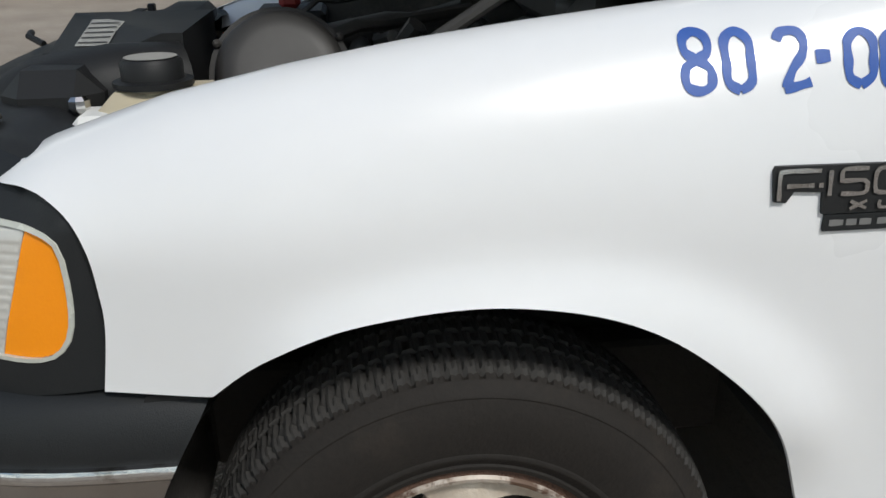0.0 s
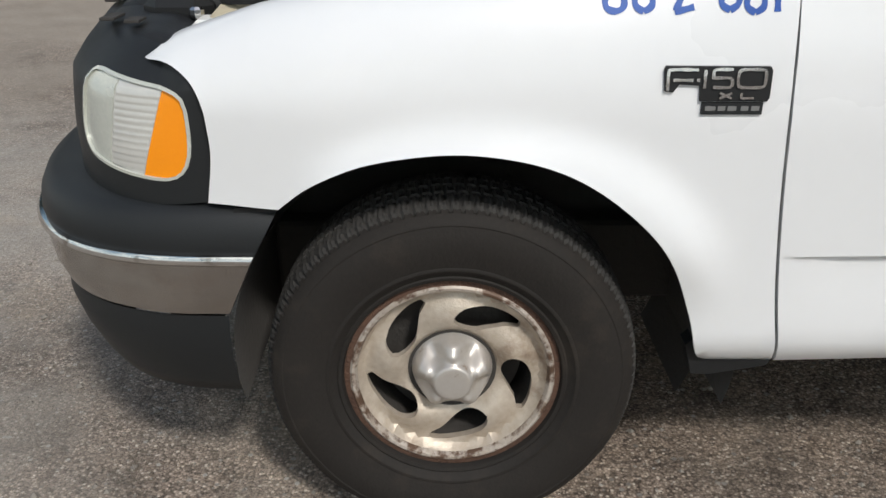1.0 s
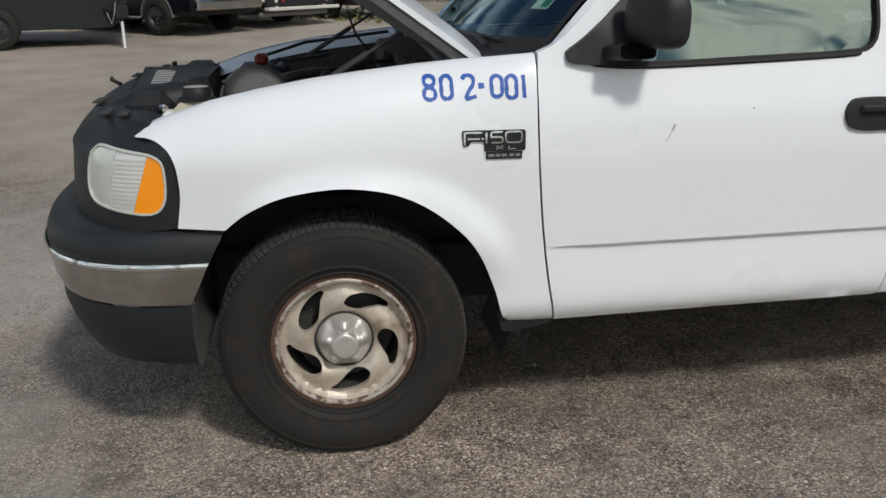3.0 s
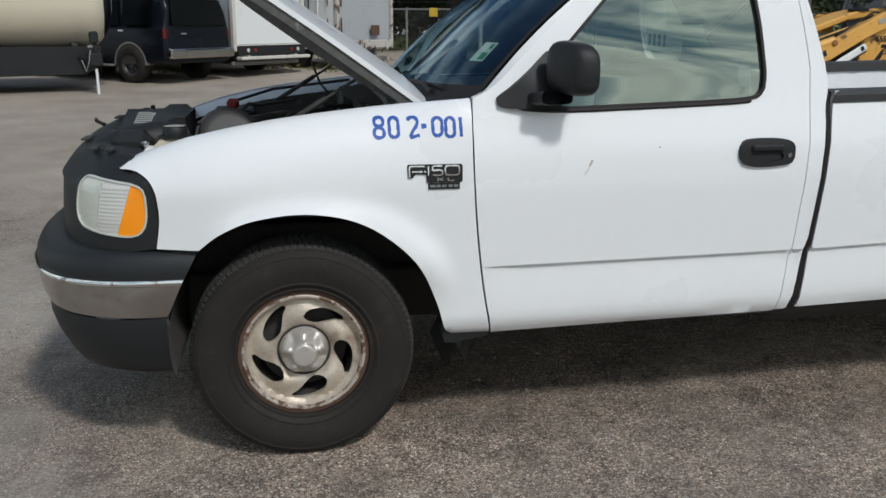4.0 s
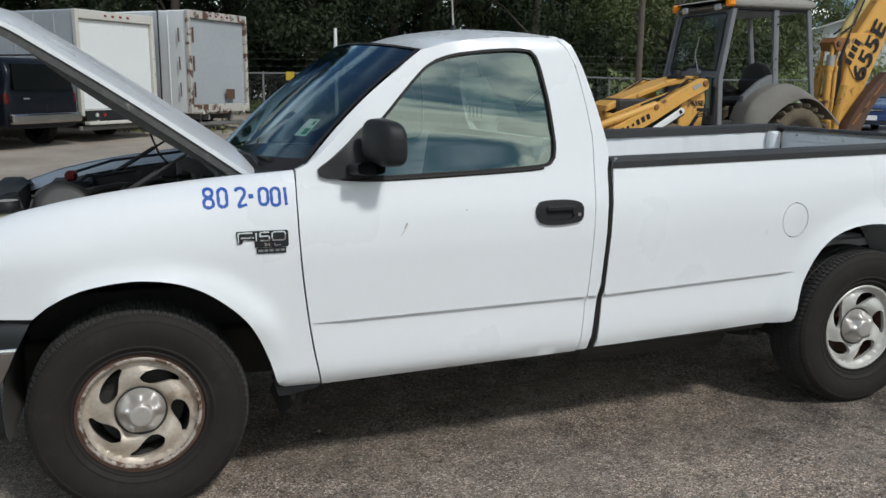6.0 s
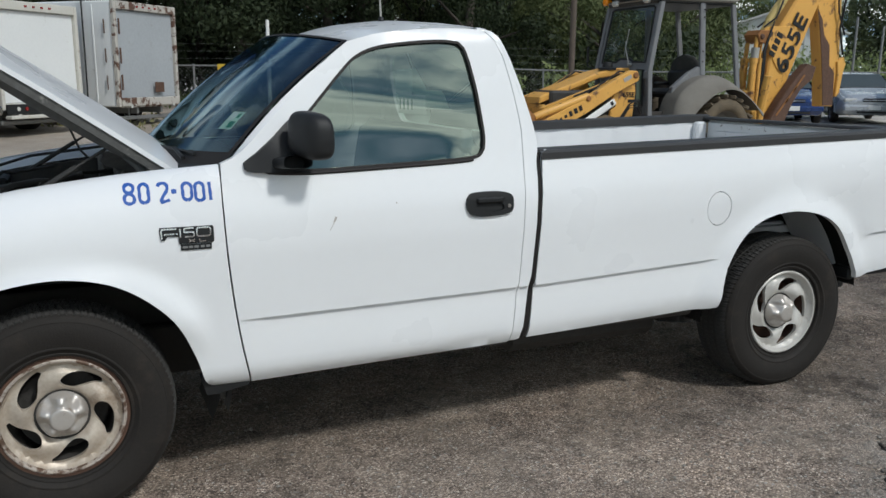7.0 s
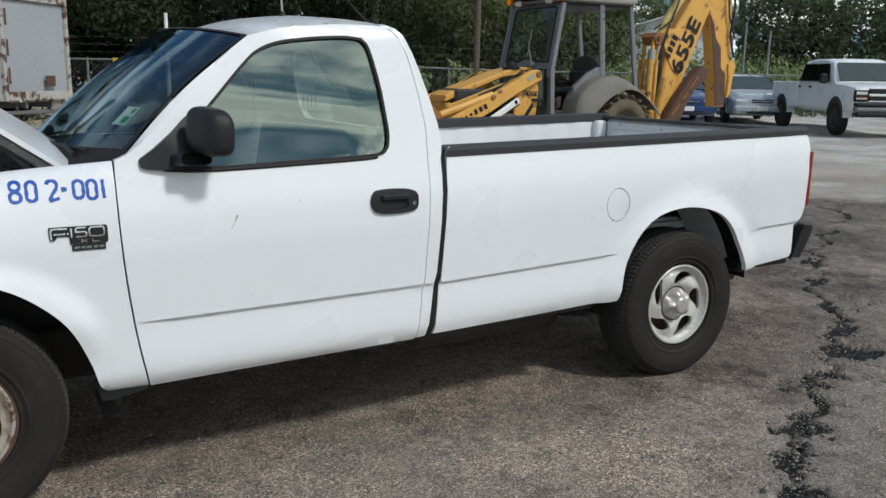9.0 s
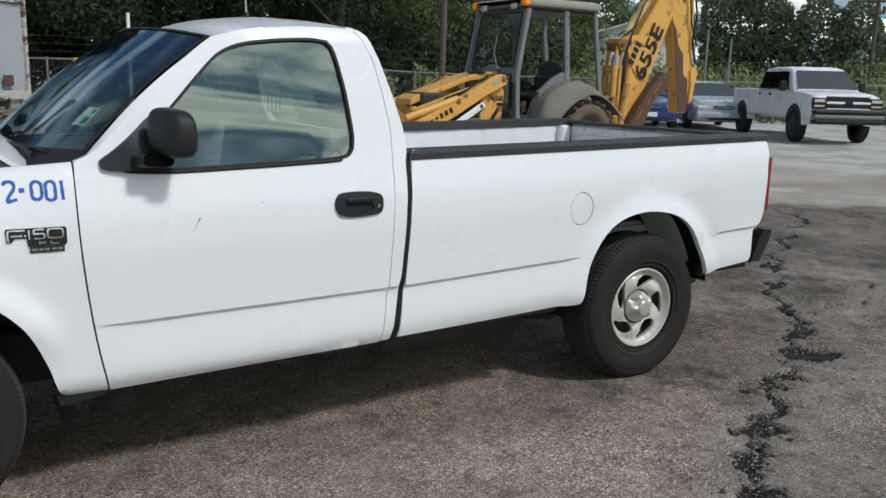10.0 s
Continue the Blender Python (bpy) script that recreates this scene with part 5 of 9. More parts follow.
def make_wheel(name, x, y, z, turn, sgn, sag, face_mat):
    w = new(name)
    w.empty_display_size = 0.1
    w.parent = truck
    w.matrix_basis = pose(x, y, z) if sgn < 0 else pose(x, y, z, 0, 0, 180)
    tyre = Mesh().add(flat_bottom(TV, z - gz(x, y), sag), TF).ob("tyre", RUBBER, w, "worn black all-season tyre", smooth=32, fix=False)
    Mesh().add(flat_bottom(RV, z - gz(x, y), sag), RF).ob("tread", TREAD, tyre, "dusty siped tread", smooth=25, fix=False)
    rim = Mesh()
    panel(circle(0.208 * RIMSCALE, 80), [slot_poly(turn + 72 * k) for k in range(5)],
          lambda a, b: (a, RIMLOC + rim_depth(math.hypot(a, b)) + 0.011 * math.cos(5 * (math.atan2(b, a) - radians(turn - 6) + 3.2 * (math.hypot(a, b) - 0.14))) * sstep(0.095, 0.135, math.hypot(a, b)) * (1 - sstep(0.165, 0.195, math.hypot(a, b))), b),
          0.013, (0, 0.018, 0), rim)
    rim = rim.ob("rim", face_mat, w, "silver-painted steel wheel with teardrop slots, brown with rust" if face_mat is SILVER else "silver-painted steel wheel with teardrop slots", smooth=40)
    lip = Mesh()
    lip.lathe([(0.2075, RIMLOC + 0.013), (0.210, RIMLOC + 0.004), (0.214, RIMLOC - 0.002), (0.220, RIMLOC - 0.003), (0.2245, RIMLOC + 0.001), (0.2245, RIMLOC + 0.02)], 72, pose(0, 0, 0, -90, 0, 0))
    lip.v = [(a * RIMSCALE, b, c * RIMSCALE) for a, b, c in lip.v]
    lip.ob("rim_lip", LIPSILVER if face_mat is SILVER else face_mat, rim, "chipped outer lip, rusting" if face_mat is SILVER else "")
    Mesh().lathe([(0.2240, RIMLOC + 0.0015), (0.2300, RIMLOC + 0.002), (0.2385, RIMLOC + 0.004), (0.2385, RIMLOC + 0.02)], 72, pose(0, 0, 0, -90, 0, 0)).ob("bead_seat", RUST if face_mat is SILVER else RUBBER, rim)
    bar = Mesh()
    bar.lathe([(0.20, RIMLOC + 0.03), (0.185, RIMLOC + 0.09), (0.185, 0.09), (0.02, 0.09)], 40, pose(0, 0, 0, -90, 0, 0))
    bar.lathe([(0.16, RIMLOC + 0.10), (0.02, RIMLOC + 0.10)], 40, pose(0, 0, 0, -90, 0, 0))
    bar.ob("brake_drum", DARK if face_mat is SILVER else RUST, w)
    Mesh().lathe([(0.088, RIMLOC + 0.040), (0.093, RIMLOC + 0.038), (0.098, RIMLOC + 0.036)], 48, pose(0, 0, 0, -90, 0, 0)).ob("cap_ring", DARK, rim, fix=False)
    def cap(u, v):
        r, a = 0.092 * u, 2 * math.pi * v
        lobes = (0.5 + 0.5 * math.cos(5 * (a - radians(turn + 28)))) ** 0.85
        h = lerp(r, (0, 0.030, 0.040, 0.043, 0.046, 0.060, 0.078, 0.086, 0.092), (0.076, 0.0755, 0.074, 0.070, 0.058 + 0.008 * lobes, 0.032 + 0.034 * lobes, 0.016 + 0.036 * lobes, 0.012 + 0.016 * lobes, 0.0))
        return (r * math.cos(a), RIMLOC + 0.046 - h, r * math.sin(a))
    Mesh().grid(cap, 26, 90).ob("hub_cap", CAPMAT, w, "silver hub cap with five lobes", smooth=50, fix=False)
    return w


make_wheel("wheel", 0.0, -0.832, 0.357, 62, -1, 0.06, SILVER)
make_wheel("wheel", 0.0, 0.832, 0.357, 20, 1, 0.04, SILVER)
make_wheel("wheel", 3.505, -0.832, 0.376, 7, -1, 0.02, SILVER_CLEAN)
make_wheel("wheel", 3.505, 0.832, 0.376, 50, 1, 0.02, SILVER_CLEAN)


# ---- nose: bezel, lamps, grille, bumper ----
def nose_pt(s, z, x0=-0.45, a=0.47, w=0.952, n=2.6):
    """The nose in plan: s from -1 (camera's side) to 1."""
    t = s * math.pi / 2
    c, q = math.cos(t), math.sin(t)
    return Vector((x0 - a * abs(c) ** (2 / n), w * math.copysign(abs(q) ** (2 / n), q), z))


TAB = [(i / 600 - 1) for i in range(601)]
LEN = [0.0]
for i in range(600):
    LEN.append(LEN[-1] + (nose_pt(TAB[i + 1], 0) - nose_pt(TAB[i], 0)).length)


def nose_s(d):
    """The plan value at d metres along the nose from its outer end."""
    return lerp(d, LEN, TAB)


def nose_fn(sgn, off=0.0):
    def fn(d, z):
        s = nose_s(d)
        p = nose_pt(s, z)
        q = nose_pt(s + 0.004, z) - nose_pt(s - 0.004, z)
        nrm = Vector((q.y, -q.x, 0)).normalized()
        if nrm.x > 0:
            nrm = -nrm
        lean = 0.16 * max(0.0, z - 0.86) ** 1.2 + 1.1 * max(0.0, z - 0.985) ** 1.15
        p = p + nrm * (off - lean * sstep(0.0, 0.14, d))
        return (p.x, -sgn * p.y, p.z)
    return fn


LAMP = spl([(0.062, 0.978), (0.054, 0.93), (0.058, 0.868), (0.076, 0.832), (0.108, 0.817), (0.165, 0.818), (0.252, 0.827), (0.325, 0.842), (0.354, 0.875), (0.358, 0.92), (0.347, 0.97), (0.328, 1.008), (0.295, 1.016), (0.24, 1.012), (0.15, 1.003), (0.095, 0.996)], 0.02, True)
TOTAL = LEN[-1]
BEZEL = (spl([(0.028, 0.775), (0.012, 0.868), (0.012, 0.960), (0.035, 1.012), (0.08, 1.043), (0.16, 1.066), (0.30, 1.078), (0.50, 1.082)], 0.03)[:-1]
         + line([(0.50, 1.082), (TOTAL, 1.085), (TOTAL, 0.98), (0.55, 0.98), (0.53, 0.76), (0.45, 0.748), (0.25, 0.752), (0.028, 0.775)], 0.03)[:-1])
for sgn in (-1, 1):
    bz = panel(BEZEL, [LAMP], nose_fn(sgn), 0.03, (0.03, -sgn * 0.02, 0)).ob("headlamp_bezel", TRIMGREY, truck, "dark grey plastic front surround", smooth=45)
    lamp = new("headlamp")
    lamp.empty_display_size = 0.1
    lamp.parent = truck
    lf = nose_fn(sgn, -0.004)

    def bulge(d, z, lf=lf):
        return lf(d, z)
    inner = grown(LAMP, -0.004)

    def clipd(lo, hi, slope):
        """The part of the lamp between two slanted lines."""
        return clip_poly(clip_poly(inner, 1, -slope, hi - slope * 0.9), -1, slope, -(lo - slope * 0.9))
    panel(clipd(-1.0, 0.136, -0.34), [], bulge, 0.025, (0.006, -sgn * 0.006, 0)).ob("turn_lens", AMBER, lamp, "orange turn signal lens", smooth=45)

    def ribbed(d, z):
        p = nose_fn(sgn, -0.005 + 0.0011 * math.sin(z * 2 * math.pi / 0.013))(d, z)
        return p
    panel(clip_poly(clip_poly(inner, 1, 0.20, 0.240 + 0.20 * 0.9), -1, -0.34, -(0.1375 + 0.34 * 0.9)), [], ribbed, 0.0045, (0.006, -sgn * 0.006, 0)).ob("marker_lens", RIBLENS, lamp, "clear ribbed lens", smooth=60)
    panel(clipd(0.2415, 9.0, -0.20), [], bulge, 0.03, (0.006, -sgn * 0.006, 0)).ob("headlight_lens", HAZE, lamp, "yellowed hazy headlight lens", smooth=45)
    panel(grown(LAMP, 0.001), [grown(LAMP, -0.005)], nose_fn(sgn, 0.0015), 0.02, (0.004, -sgn * 0.004, 0)).ob("lens_rim", HAZE, lamp, "yellowed clear rim")
gr = Mesh()
for zc in (0.80, 0.84, 0.88, 0.92, 0.96):
    gr.grid(lambda u, v: nose_pt((u - 0.5) * 1.05, zc + 0.012 * (v - 0.5)) + Vector((0.02, 0, 0)), 24, 1)
for i in range(9):
    p = nose_pt(-0.5 + i * 0.125, 0.87)
    gr.box(p.x + 0.03, p.y, 0.87, 0.02, 0.012, 0.22, 0.003)
gr.ob("grille", TRIMGREY, truck, "dark grey grille bars", fix=False)


def bumper_pt(s, z, off=0.0):
    p = nose_pt(s, z, -0.40, 0.62 + off, 0.985 + off * 0.6, 3.0)
    return p


def strip(profile, name, material, label, s_end=1.0, nu=96, tail=0.0):
    """A bumper band: (push outwards, height) pairs swept round the nose."""
    m = Mesh()

    def fn(u, v):
        o, z = profile[int(round(v * (len(profile) - 1)))]
        s = (2 * u - 1) * s_end
        p = bumper_pt(s, z, o)
        k = sstep(0.80, 1.0, abs(s))
        return Vector((p.x + k * (lerp(z, (0.30, 0.53, 0.66, 0.77), (-0.470, -0.463, -0.403, -0.342)) + 0.40 + tail), p.y, z))
    m.grid(fn, nu, len(profile) - 1)
    return m.ob(name, material, truck, label, smooth=45)


pad = strip([(-0.22, 0.772), (-0.10, 0.770), (-0.05, 0.764), (-0.02, 0.745), (-0.005, 0.715), (0.0, 0.685), (-0.004, 0.672)], "bumper_pad", TRIMGREY, "dark grey plastic bumper top")
strip([(-0.010, 0.674), (0.008, 0.672), (0.014, 0.664), (0.014, 0.657), (0.006, 0.650), (-0.006, 0.648)], "bumper_bead", CHROME, "bright chrome bead along the bumper")
strip([(-0.004, 0.650), (-0.002, 0.61), (-0.008, 0.57), (-0.022, 0.535), (-0.05, 0.525)], "bumper_bar", BUMPERCHROME, "dull chrome front bumper")
strip([(-0.03, 0.527), (-0.028, 0.48), (-0.045, 0.42), (-0.075, 0.355), (-0.10, 0.318), (-0.15, 0.300)], "valance", TRIMGREY, "dark grey plastic valance", 0.985, tail=0.046)
for sgn in (-1, 1):
    Mesh().prism([(-0.43, 0.765), (-0.345, 0.765), (-0.405, 0.65), (-0.463, 0.53), (-0.53, 0.53)], sgn * 0.955, sgn * 0.962).ob("bumper_end", PLASTIC, pad)
Mesh().box(-0.62, 0, 0.52, 0.10, 1.5, 0.4, 0.02).ob("bumper_core", DARK, truck)

# ---- hood, raised ----
HUX, HUZ = -0.829, 0.559
hood_a, hood_len = Vector((0.445, 0, 1.255)), 1.15


def hood_fn(u, v, off=0.0):
    """u from the hinge to the front edge, v across."""
    w = 2 * v - 1
    half = 0.80 - 0.06 * u + 0.0 * u
    along = Vector((HUX, 0, HUZ)).normalized()
    up = Vector((-along.z * -1, 0, -along.x))
    crown = 0.055 * (1 - abs(w) ** 2.3) * (1 - 0.2 * u) + 0.012 * math.sin(math.pi * u) - 0.035 * sstep(0.88, 1.0, u)
    front = 0.09 * (1 - w * w) * u
    return hood_a + along * (hood_len * u + front - 0.05) + up * (crown + off) + Vector((0, half * w, 0))


hood = Mesh()
hood.grid(lambda u, v: hood_fn(u, v, 0.0), 30, 30)
hood.grid(lambda u, v: hood_fn(u, v, -0.018), 30, 30)
for k in (0, 1):
    hood.grid(lambda u, v: hood_fn(u, k, -0.018 * v), 30, 1)
    hood.grid(lambda u, v: hood_fn(k, u, -0.018 * v), 30, 1)
hood = hood.weld().ob("hood", PAINT, truck, "white hood raised on struts", smooth=40)
hi = Mesh()
for a, b in ((0.02, 0.10), (0.45, 0.55), (0.90, 0.98)):
    hi.grid(lambda u, v: hood_fn(a + (b - a) * v, 0.02 + 0.96 * u, -0.05), 24, 1)
    hi.grid(lambda u, v: hood_fn(a, 0.02 + 0.96 * u, -0.05 + 0.03 * v), 24, 1)
    hi.grid(lambda u, v: hood_fn(b, 0.02 + 0.96 * u, -0.05 + 0.03 * v), 24, 1)
for a, b in ((0.005, 0.075), (0.925, 0.995), (0.45, 0.55)):
    hi.grid(lambda u, v: hood_fn(0.02 + 0.96 * u, a + (b - a) * v, -0.052), 24, 1)
    hi.grid(lambda u, v: hood_fn(0.02 + 0.96 * u, a, -0.052 + 0.034 * v), 24, 1)
    hi.grid(lambda u, v: hood_fn(0.02 + 0.96 * u, b, -0.052 + 0.034 * v), 24, 1)
# deeper side rails added for the dark band of shade below the edge
for w0 in (0.022, 0.978):
    hi.grid(lambda u, v: hood_fn(0.03 + 0.80 * u, w0 + 0.012 * v * (1 if w0 < 0.5 else -1), -0.014 - (0.030 + 0.045 * math.sin(math.pi * u) ** 0.5) * v), 24, 2)
hi.ob("hood_frame", HOODMETAL, hood, "dirty grey inner frame, darkened for the shade beneath the hood", fix=False)
for sgn in (-1, 1):
    hn = Mesh()
    hn.tube([(0.24, sgn * 0.70, 1.335), (0.29, sgn * 0.70, 1.30), (0.335, sgn * 0.70, 1.255), (0.375, sgn * 0.70, 1.19)], 0.016, 8)
    hn.box(0.27, sgn * 0.71, 1.325, 0.07, 0.010, 0.035, 0.004)
    hn.ob("hood_hinge", GALV, hood, "grey steel hinge")
    gs = Mesh()
    a, b = Vector((0.275, sgn * 0.68, 1.35)), Vector((-0.10, sgn * 0.68, 1.12))
    gs.tube([a, a.lerp(b, 0.45)], 0.006, 8)
    gs.tube([a.lerp(b, 0.42), b], 0.011, 10)
    gs.ob("hood_strut", ENGINE, hood, "thin black gas strut")

# ---- engine bay ----
Mesh().box(-0.10, 0, 0.72, 1.10, 0.72, 0.04, 0.01).ob("engine_bay_floor", ENGINE, truck)
Mesh().box(0.47, 0, 1.00, 0.04, 1.55, 0.46, 0.01).ob("firewall", ENGINE, truck)
for sgn in (-1, 1):
    Mesh().box(0.02, sgn * 0.57, 0.945, 0.96, 0.42, 0.03, 0.005).ob("inner_apron", ENGINE, truck)
    Mesh().box(0.02, sgn * 0.355, 0.84, 0.96, 0.02, 0.22, 0.004).ob("inner_wall", ENGINE, truck)
    ap = Mesh().grid(lambda u, v: (-0.50 + 1.05 * u, sgn * (0.72 + 0.03 * v), 0.95 + (lerp(-0.50 + 1.05 * u, FTOP_X, FTOP_Z) - 1.02) * v), 12, 4)
    ap.ob("apron_side", ENGINE, truck, fix=False)
    # painted inner lip of the fender
    fl = Mesh()
    fl.grid(lambda u, v: (lambda x: (x, sgn * (0.845 + 0.06 * sstep(0.25, 0.62, x) - 0.036 * sstep(-0.22, -0.62, x) - (0.10 if sgn > 0 else 0.05) * v), lerp(x, FTOP_X, FTOP_Z) - 0.004 - (0.055 if sgn > 0 else 0.09) * v ** 1.3))(-0.52 + 1.05 * u), 24, 4)
    fl.ob("inner_lip", PAINT, fenders[sgn], fix=False)
# black cover over the radiator, with the front ledge
cov = Mesh()


def ledge(u, v):
    s = (2 * u - 1)
    d = 0.10 + (TOTAL - 0.10) * (1 - abs(s))
    p = Vector(nose_fn(-1 if s < 0 else 1)(d, lerp(d, (0.08, 0.16, 0.30, 0.50), (1.043, 1.066, 1.078, 1.082))))
    p.y = math.copysign(abs(p.y), s)
    back = Vector((-0.50, p.y * 0.92, 1.060 + 0.03 * math.cos(s * 1.5)))
    q = p.lerp(back, v)
    q.z += 0.016 * math.sin(v * math.pi) + 0.006 * math.sin(u * 40) * math.sin(v * 9) - 0.01 * (v < 0.02)
    return q


cov.grid(ledge, 48, 10)
cov.box(-0.56, 0.02, 1.10, 0.12, 1.05, 0.06, 0.02)
cov = cov.ob("radiator_cover", PLASTIC, truck, "black plastic radiator cover", smooth=50)
for y in (-0.30, 0.25, 0.62):
    Mesh().box(-0.70, y + 0.02, 1.10, 0.02, 0.03, 0.03, 0.003).ob("cover_clip", PLASTIC, cov)
Mesh().tube([(-0.82, 0.06, 1.085), (-0.86, 0.09, 1.10), (-0.87, 0.14, 1.102)], 0.008, 8).ob("latch_handle", PLASTIC, cov)
# intake shroud with the grey label
sh = Mesh()


def shroud_top(x, y):
    """The sloping top of the shroud."""
    return min(1.172, 1.146 + 0.40 * (x + 0.542) + 0.26 * (y + 0.458))


def shroud(u, v):
    x, y = -0.68 + 0.27 * u, -0.505 + 0.36 * v
    return (x, y, shroud_top(x, y))


sh.grid(shroud, 16, 20)
for k in (0, 1):
    sh.grid(lambda u, v: (lambda q: (q[0], q[1], 1.05 + (q[2] - 1.05) * v))(shroud(k, u)), 20, 3)
    sh.grid(lambda u, v: (lambda q: (q[0], q[1], 1.05 + (q[2] - 1.05) * v))(shroud(u, k)), 16, 3)
sh = sh.ob("intake_shroud", PLASTIC, truck, "black plastic intake shroud with a grey label", smooth=35)


def on_label(u, v, up):
    x, y = -0.545 - 0.078 * u + 0.006 * v, -0.455 + 0.08 * u + 0.116 * v
    return (x, y, shroud_top(x, y) + up)


lb = Mesh()
lb.grid(lambda u, v: on_label(u, v, 0.0025), 2, 2)
lb.ob("warning_label", LABEL, sh, "worn grey label", fix=False)
lt = Mesh()
for k in range(5):
    lt.grid(lambda u, v: on_label(0.05 + 0.9 * u, 0.08 + 0.18 * k + 0.05 * v, 0.0035), 1, 1)
lt.ob("lettering", ENGINE, sh, fix=False)
bx = Mesh()
bx.box(-0.585, -0.605, 1.06, 0.15, 0.14, 0.16, 0.035)
bx.tube([(-0.72, -0.52, 1.05), (-0.62, -0.55, 1.085), (-0.52, -0.55, 1.09), (-0.42, -0.50, 1.09)], [0.05, 0.065, 0.075, 0.07], 14)
bx.ob("air_duct", PLASTIC, truck, "black plastic air duct")
for px, py, l in ((-0.70, -0.72, 0.07), (-0.64, -0.76, 0.05), (-0.78, -0.45, 0.10), (-0.80, 0.30, 0.12), (-0.74, 0.66, 0.08)):
    Mesh().box(px, py, 1.094, 0.030, l, 0.006, 0.001).ob("cover_slot", DARK, cov)
# air cleaner drum
ac = Mesh()
ax = pose(-0.262, -0.40, 1.062, 62, -10, 8)
ac.lathe([(0.113, 0.06), (0.124, 0.058), (0.126, 0.045), (0.124, 0.032), (0.115, 0.03), (0.118, -0.10), (0.10, -0.16), (0.0, -0.16)], 36, ax)
ac.tube([(-0.24, -0.30, 1.05), (-0.20, -0.12, 1.07), (-0.05, 0.02, 1.08), (0.12, 0.02, 1.07)], 0.062, 14)
ac.ob("air_cleaner", ENGINE, truck, "grey-black air cleaner drum with duct", smooth=40)
Mesh().lathe([(0.0, 0.094), (0.070, 0.096), (0.095, 0.094), (0.107, 0.086), (0.112, 0.072), (0.113, 0.056)], 48, ax).ob("air_cleaner_lid", LIDGREY, truck, "smooth grey end of the air cleaner", smooth=60)
for a in (20, 140, 260):
    Mesh().box(0.122 * math.cos(radians(a)), 0.122 * math.sin(radians(a)), 0.045, 0.014, 0.014, 0.05, 0.004, ax).ob("clamp", DARK, truck)
# coolant bottle
rs = Mesh()
rs.box(-0.415, -0.665, 1.030, 0.19, 0.14, 0.17, 0.03)
rs.lathe([(0.045, 0), (0.042, 0.035), (0.03, 0.04)], 20, pose(-0.43, -0.665, 1.100))
rs = rs.ob("coolant_bottle", CREAM, truck, "yellowed plastic coolant bottle", smooth=40)
cp = Mesh().lathe([(0.058, 0), (0.058, 0.008), (0.045, 0.010), (0.045, 0.034), (0.040, 0.040), (0.0, 0.040)], 24, pose(-0.43, -0.665, 1.118)).ob("cap", PLASTIC, rs, "black screw cap", smooth=40)
Mesh().lathe([(0.038, 0.0412), (0.0, 0.0412)], 24, pose(-0.43, -0.665, 1.1185)).ob("cap_print", LABEL, rs, fix=False)
wb = Mesh()
wb.box(-0.505, -0.705, 1.035, 0.06, 0.09, 0.11, 0.012, pose(0, 0, 0))
wb.ob("washer_bracket", WHITEPRINT, truck, "white painted bracket")
bo = Mesh().lathe([(0, 0.022), (0.011, 0.022), (0.016, 0.016), (0.016, 0.006), (0.011, 0), (0.005, -0.004), (0.005, -0.05)], 8, pose(-0.534, -0.690, 1.088))
bo.ob("hood_bumper", CHROME, truck, "bright adjusting bolt", smooth=0)
# engine, battery, hoses
en = Mesh()
en.box(0.02, 0.05, 0.98, 0.62, 0.46, 0.20, 0.05)
en.box(0.10, -0.22, 0.95, 0.50, 0.12, 0.16, 0.04)
en.box(0.10, 0.33, 0.95, 0.50, 0.12, 0.16, 0.04)
for k in range(4):
    en.tube([(-0.12 + 0.13 * k, -0.20, 1.06), (-0.12 + 0.13 * k, 0.0, 1.10), (-0.12 + 0.13 * k, 0.26, 1.05)], 0.028, 10)
en.tube([(-0.30, 0.0, 0.98), (-0.30, 0.02, 0.98)], 0.10, 20)
en.ob("engine", ENGINE, truck, smooth=40)
fb = Mesh()
fb.box(0.30, -0.55, 1.12, 0.20, 0.16, 0.12, 0.02)
fb.box(0.33, 0.42, 1.14, 0.22, 0.30, 0.14, 0.02)
fb.box(0.36, 0.0, 1.16, 0.16, 0.50, 0.10, 0.03)
fb.box(0.10, -0.62, 1.00, 0.26, 0.16, 0.18, 0.03)
fb.lathe([(0, 0.12), (0.09, 0.115), (0.12, 0.08), (0.125, 0.0)], 24, pose(0.36, -0.40, 1.08, 0, -60, 0))
fb.ob("brake_booster", ENGINE, truck, smooth=40)
bt = Mesh().box(-0.30, 0.60, 1.02, 0.20, 0.26, 0.16, 0.012)
bt = bt.ob("battery", PLASTIC, truck, "black battery with a red terminal cover")
Mesh().box(-0.30, 0.56, 1.125, 0.06, 0.07, 0.05, 0.014).ob("terminal_cover", REDCAP, bt, "red plastic terminal cover")
rnd = random.Random(5)
for k in range(16):
    a = Vector((rnd.uniform(-0.45, 0.1), rnd.uniform(-0.62, 0.62), rnd.uniform(0.98, 1.10)))
    b = Vector((rnd.uniform(-0.1, 0.42), rnd.uniform(-0.62, 0.62), rnd.uniform(1.0, 1.16)))
    c = a.lerp(b, 0.5) + Vector((0, rnd.uniform(-0.1, 0.1), rnd.uniform(0.0, 0.06)))
    c2 = a.lerp(b, 0.25).lerp(c, 0.6)
    c3 = a.lerp(b, 0.75).lerp(c, 0.6)
    Mesh().tube([a, c2, c, c3, b], rnd.choice((0.006, 0.009, 0.014, 0.02)), 7).ob("engine_hose", ENGINE, truck, smooth=50)
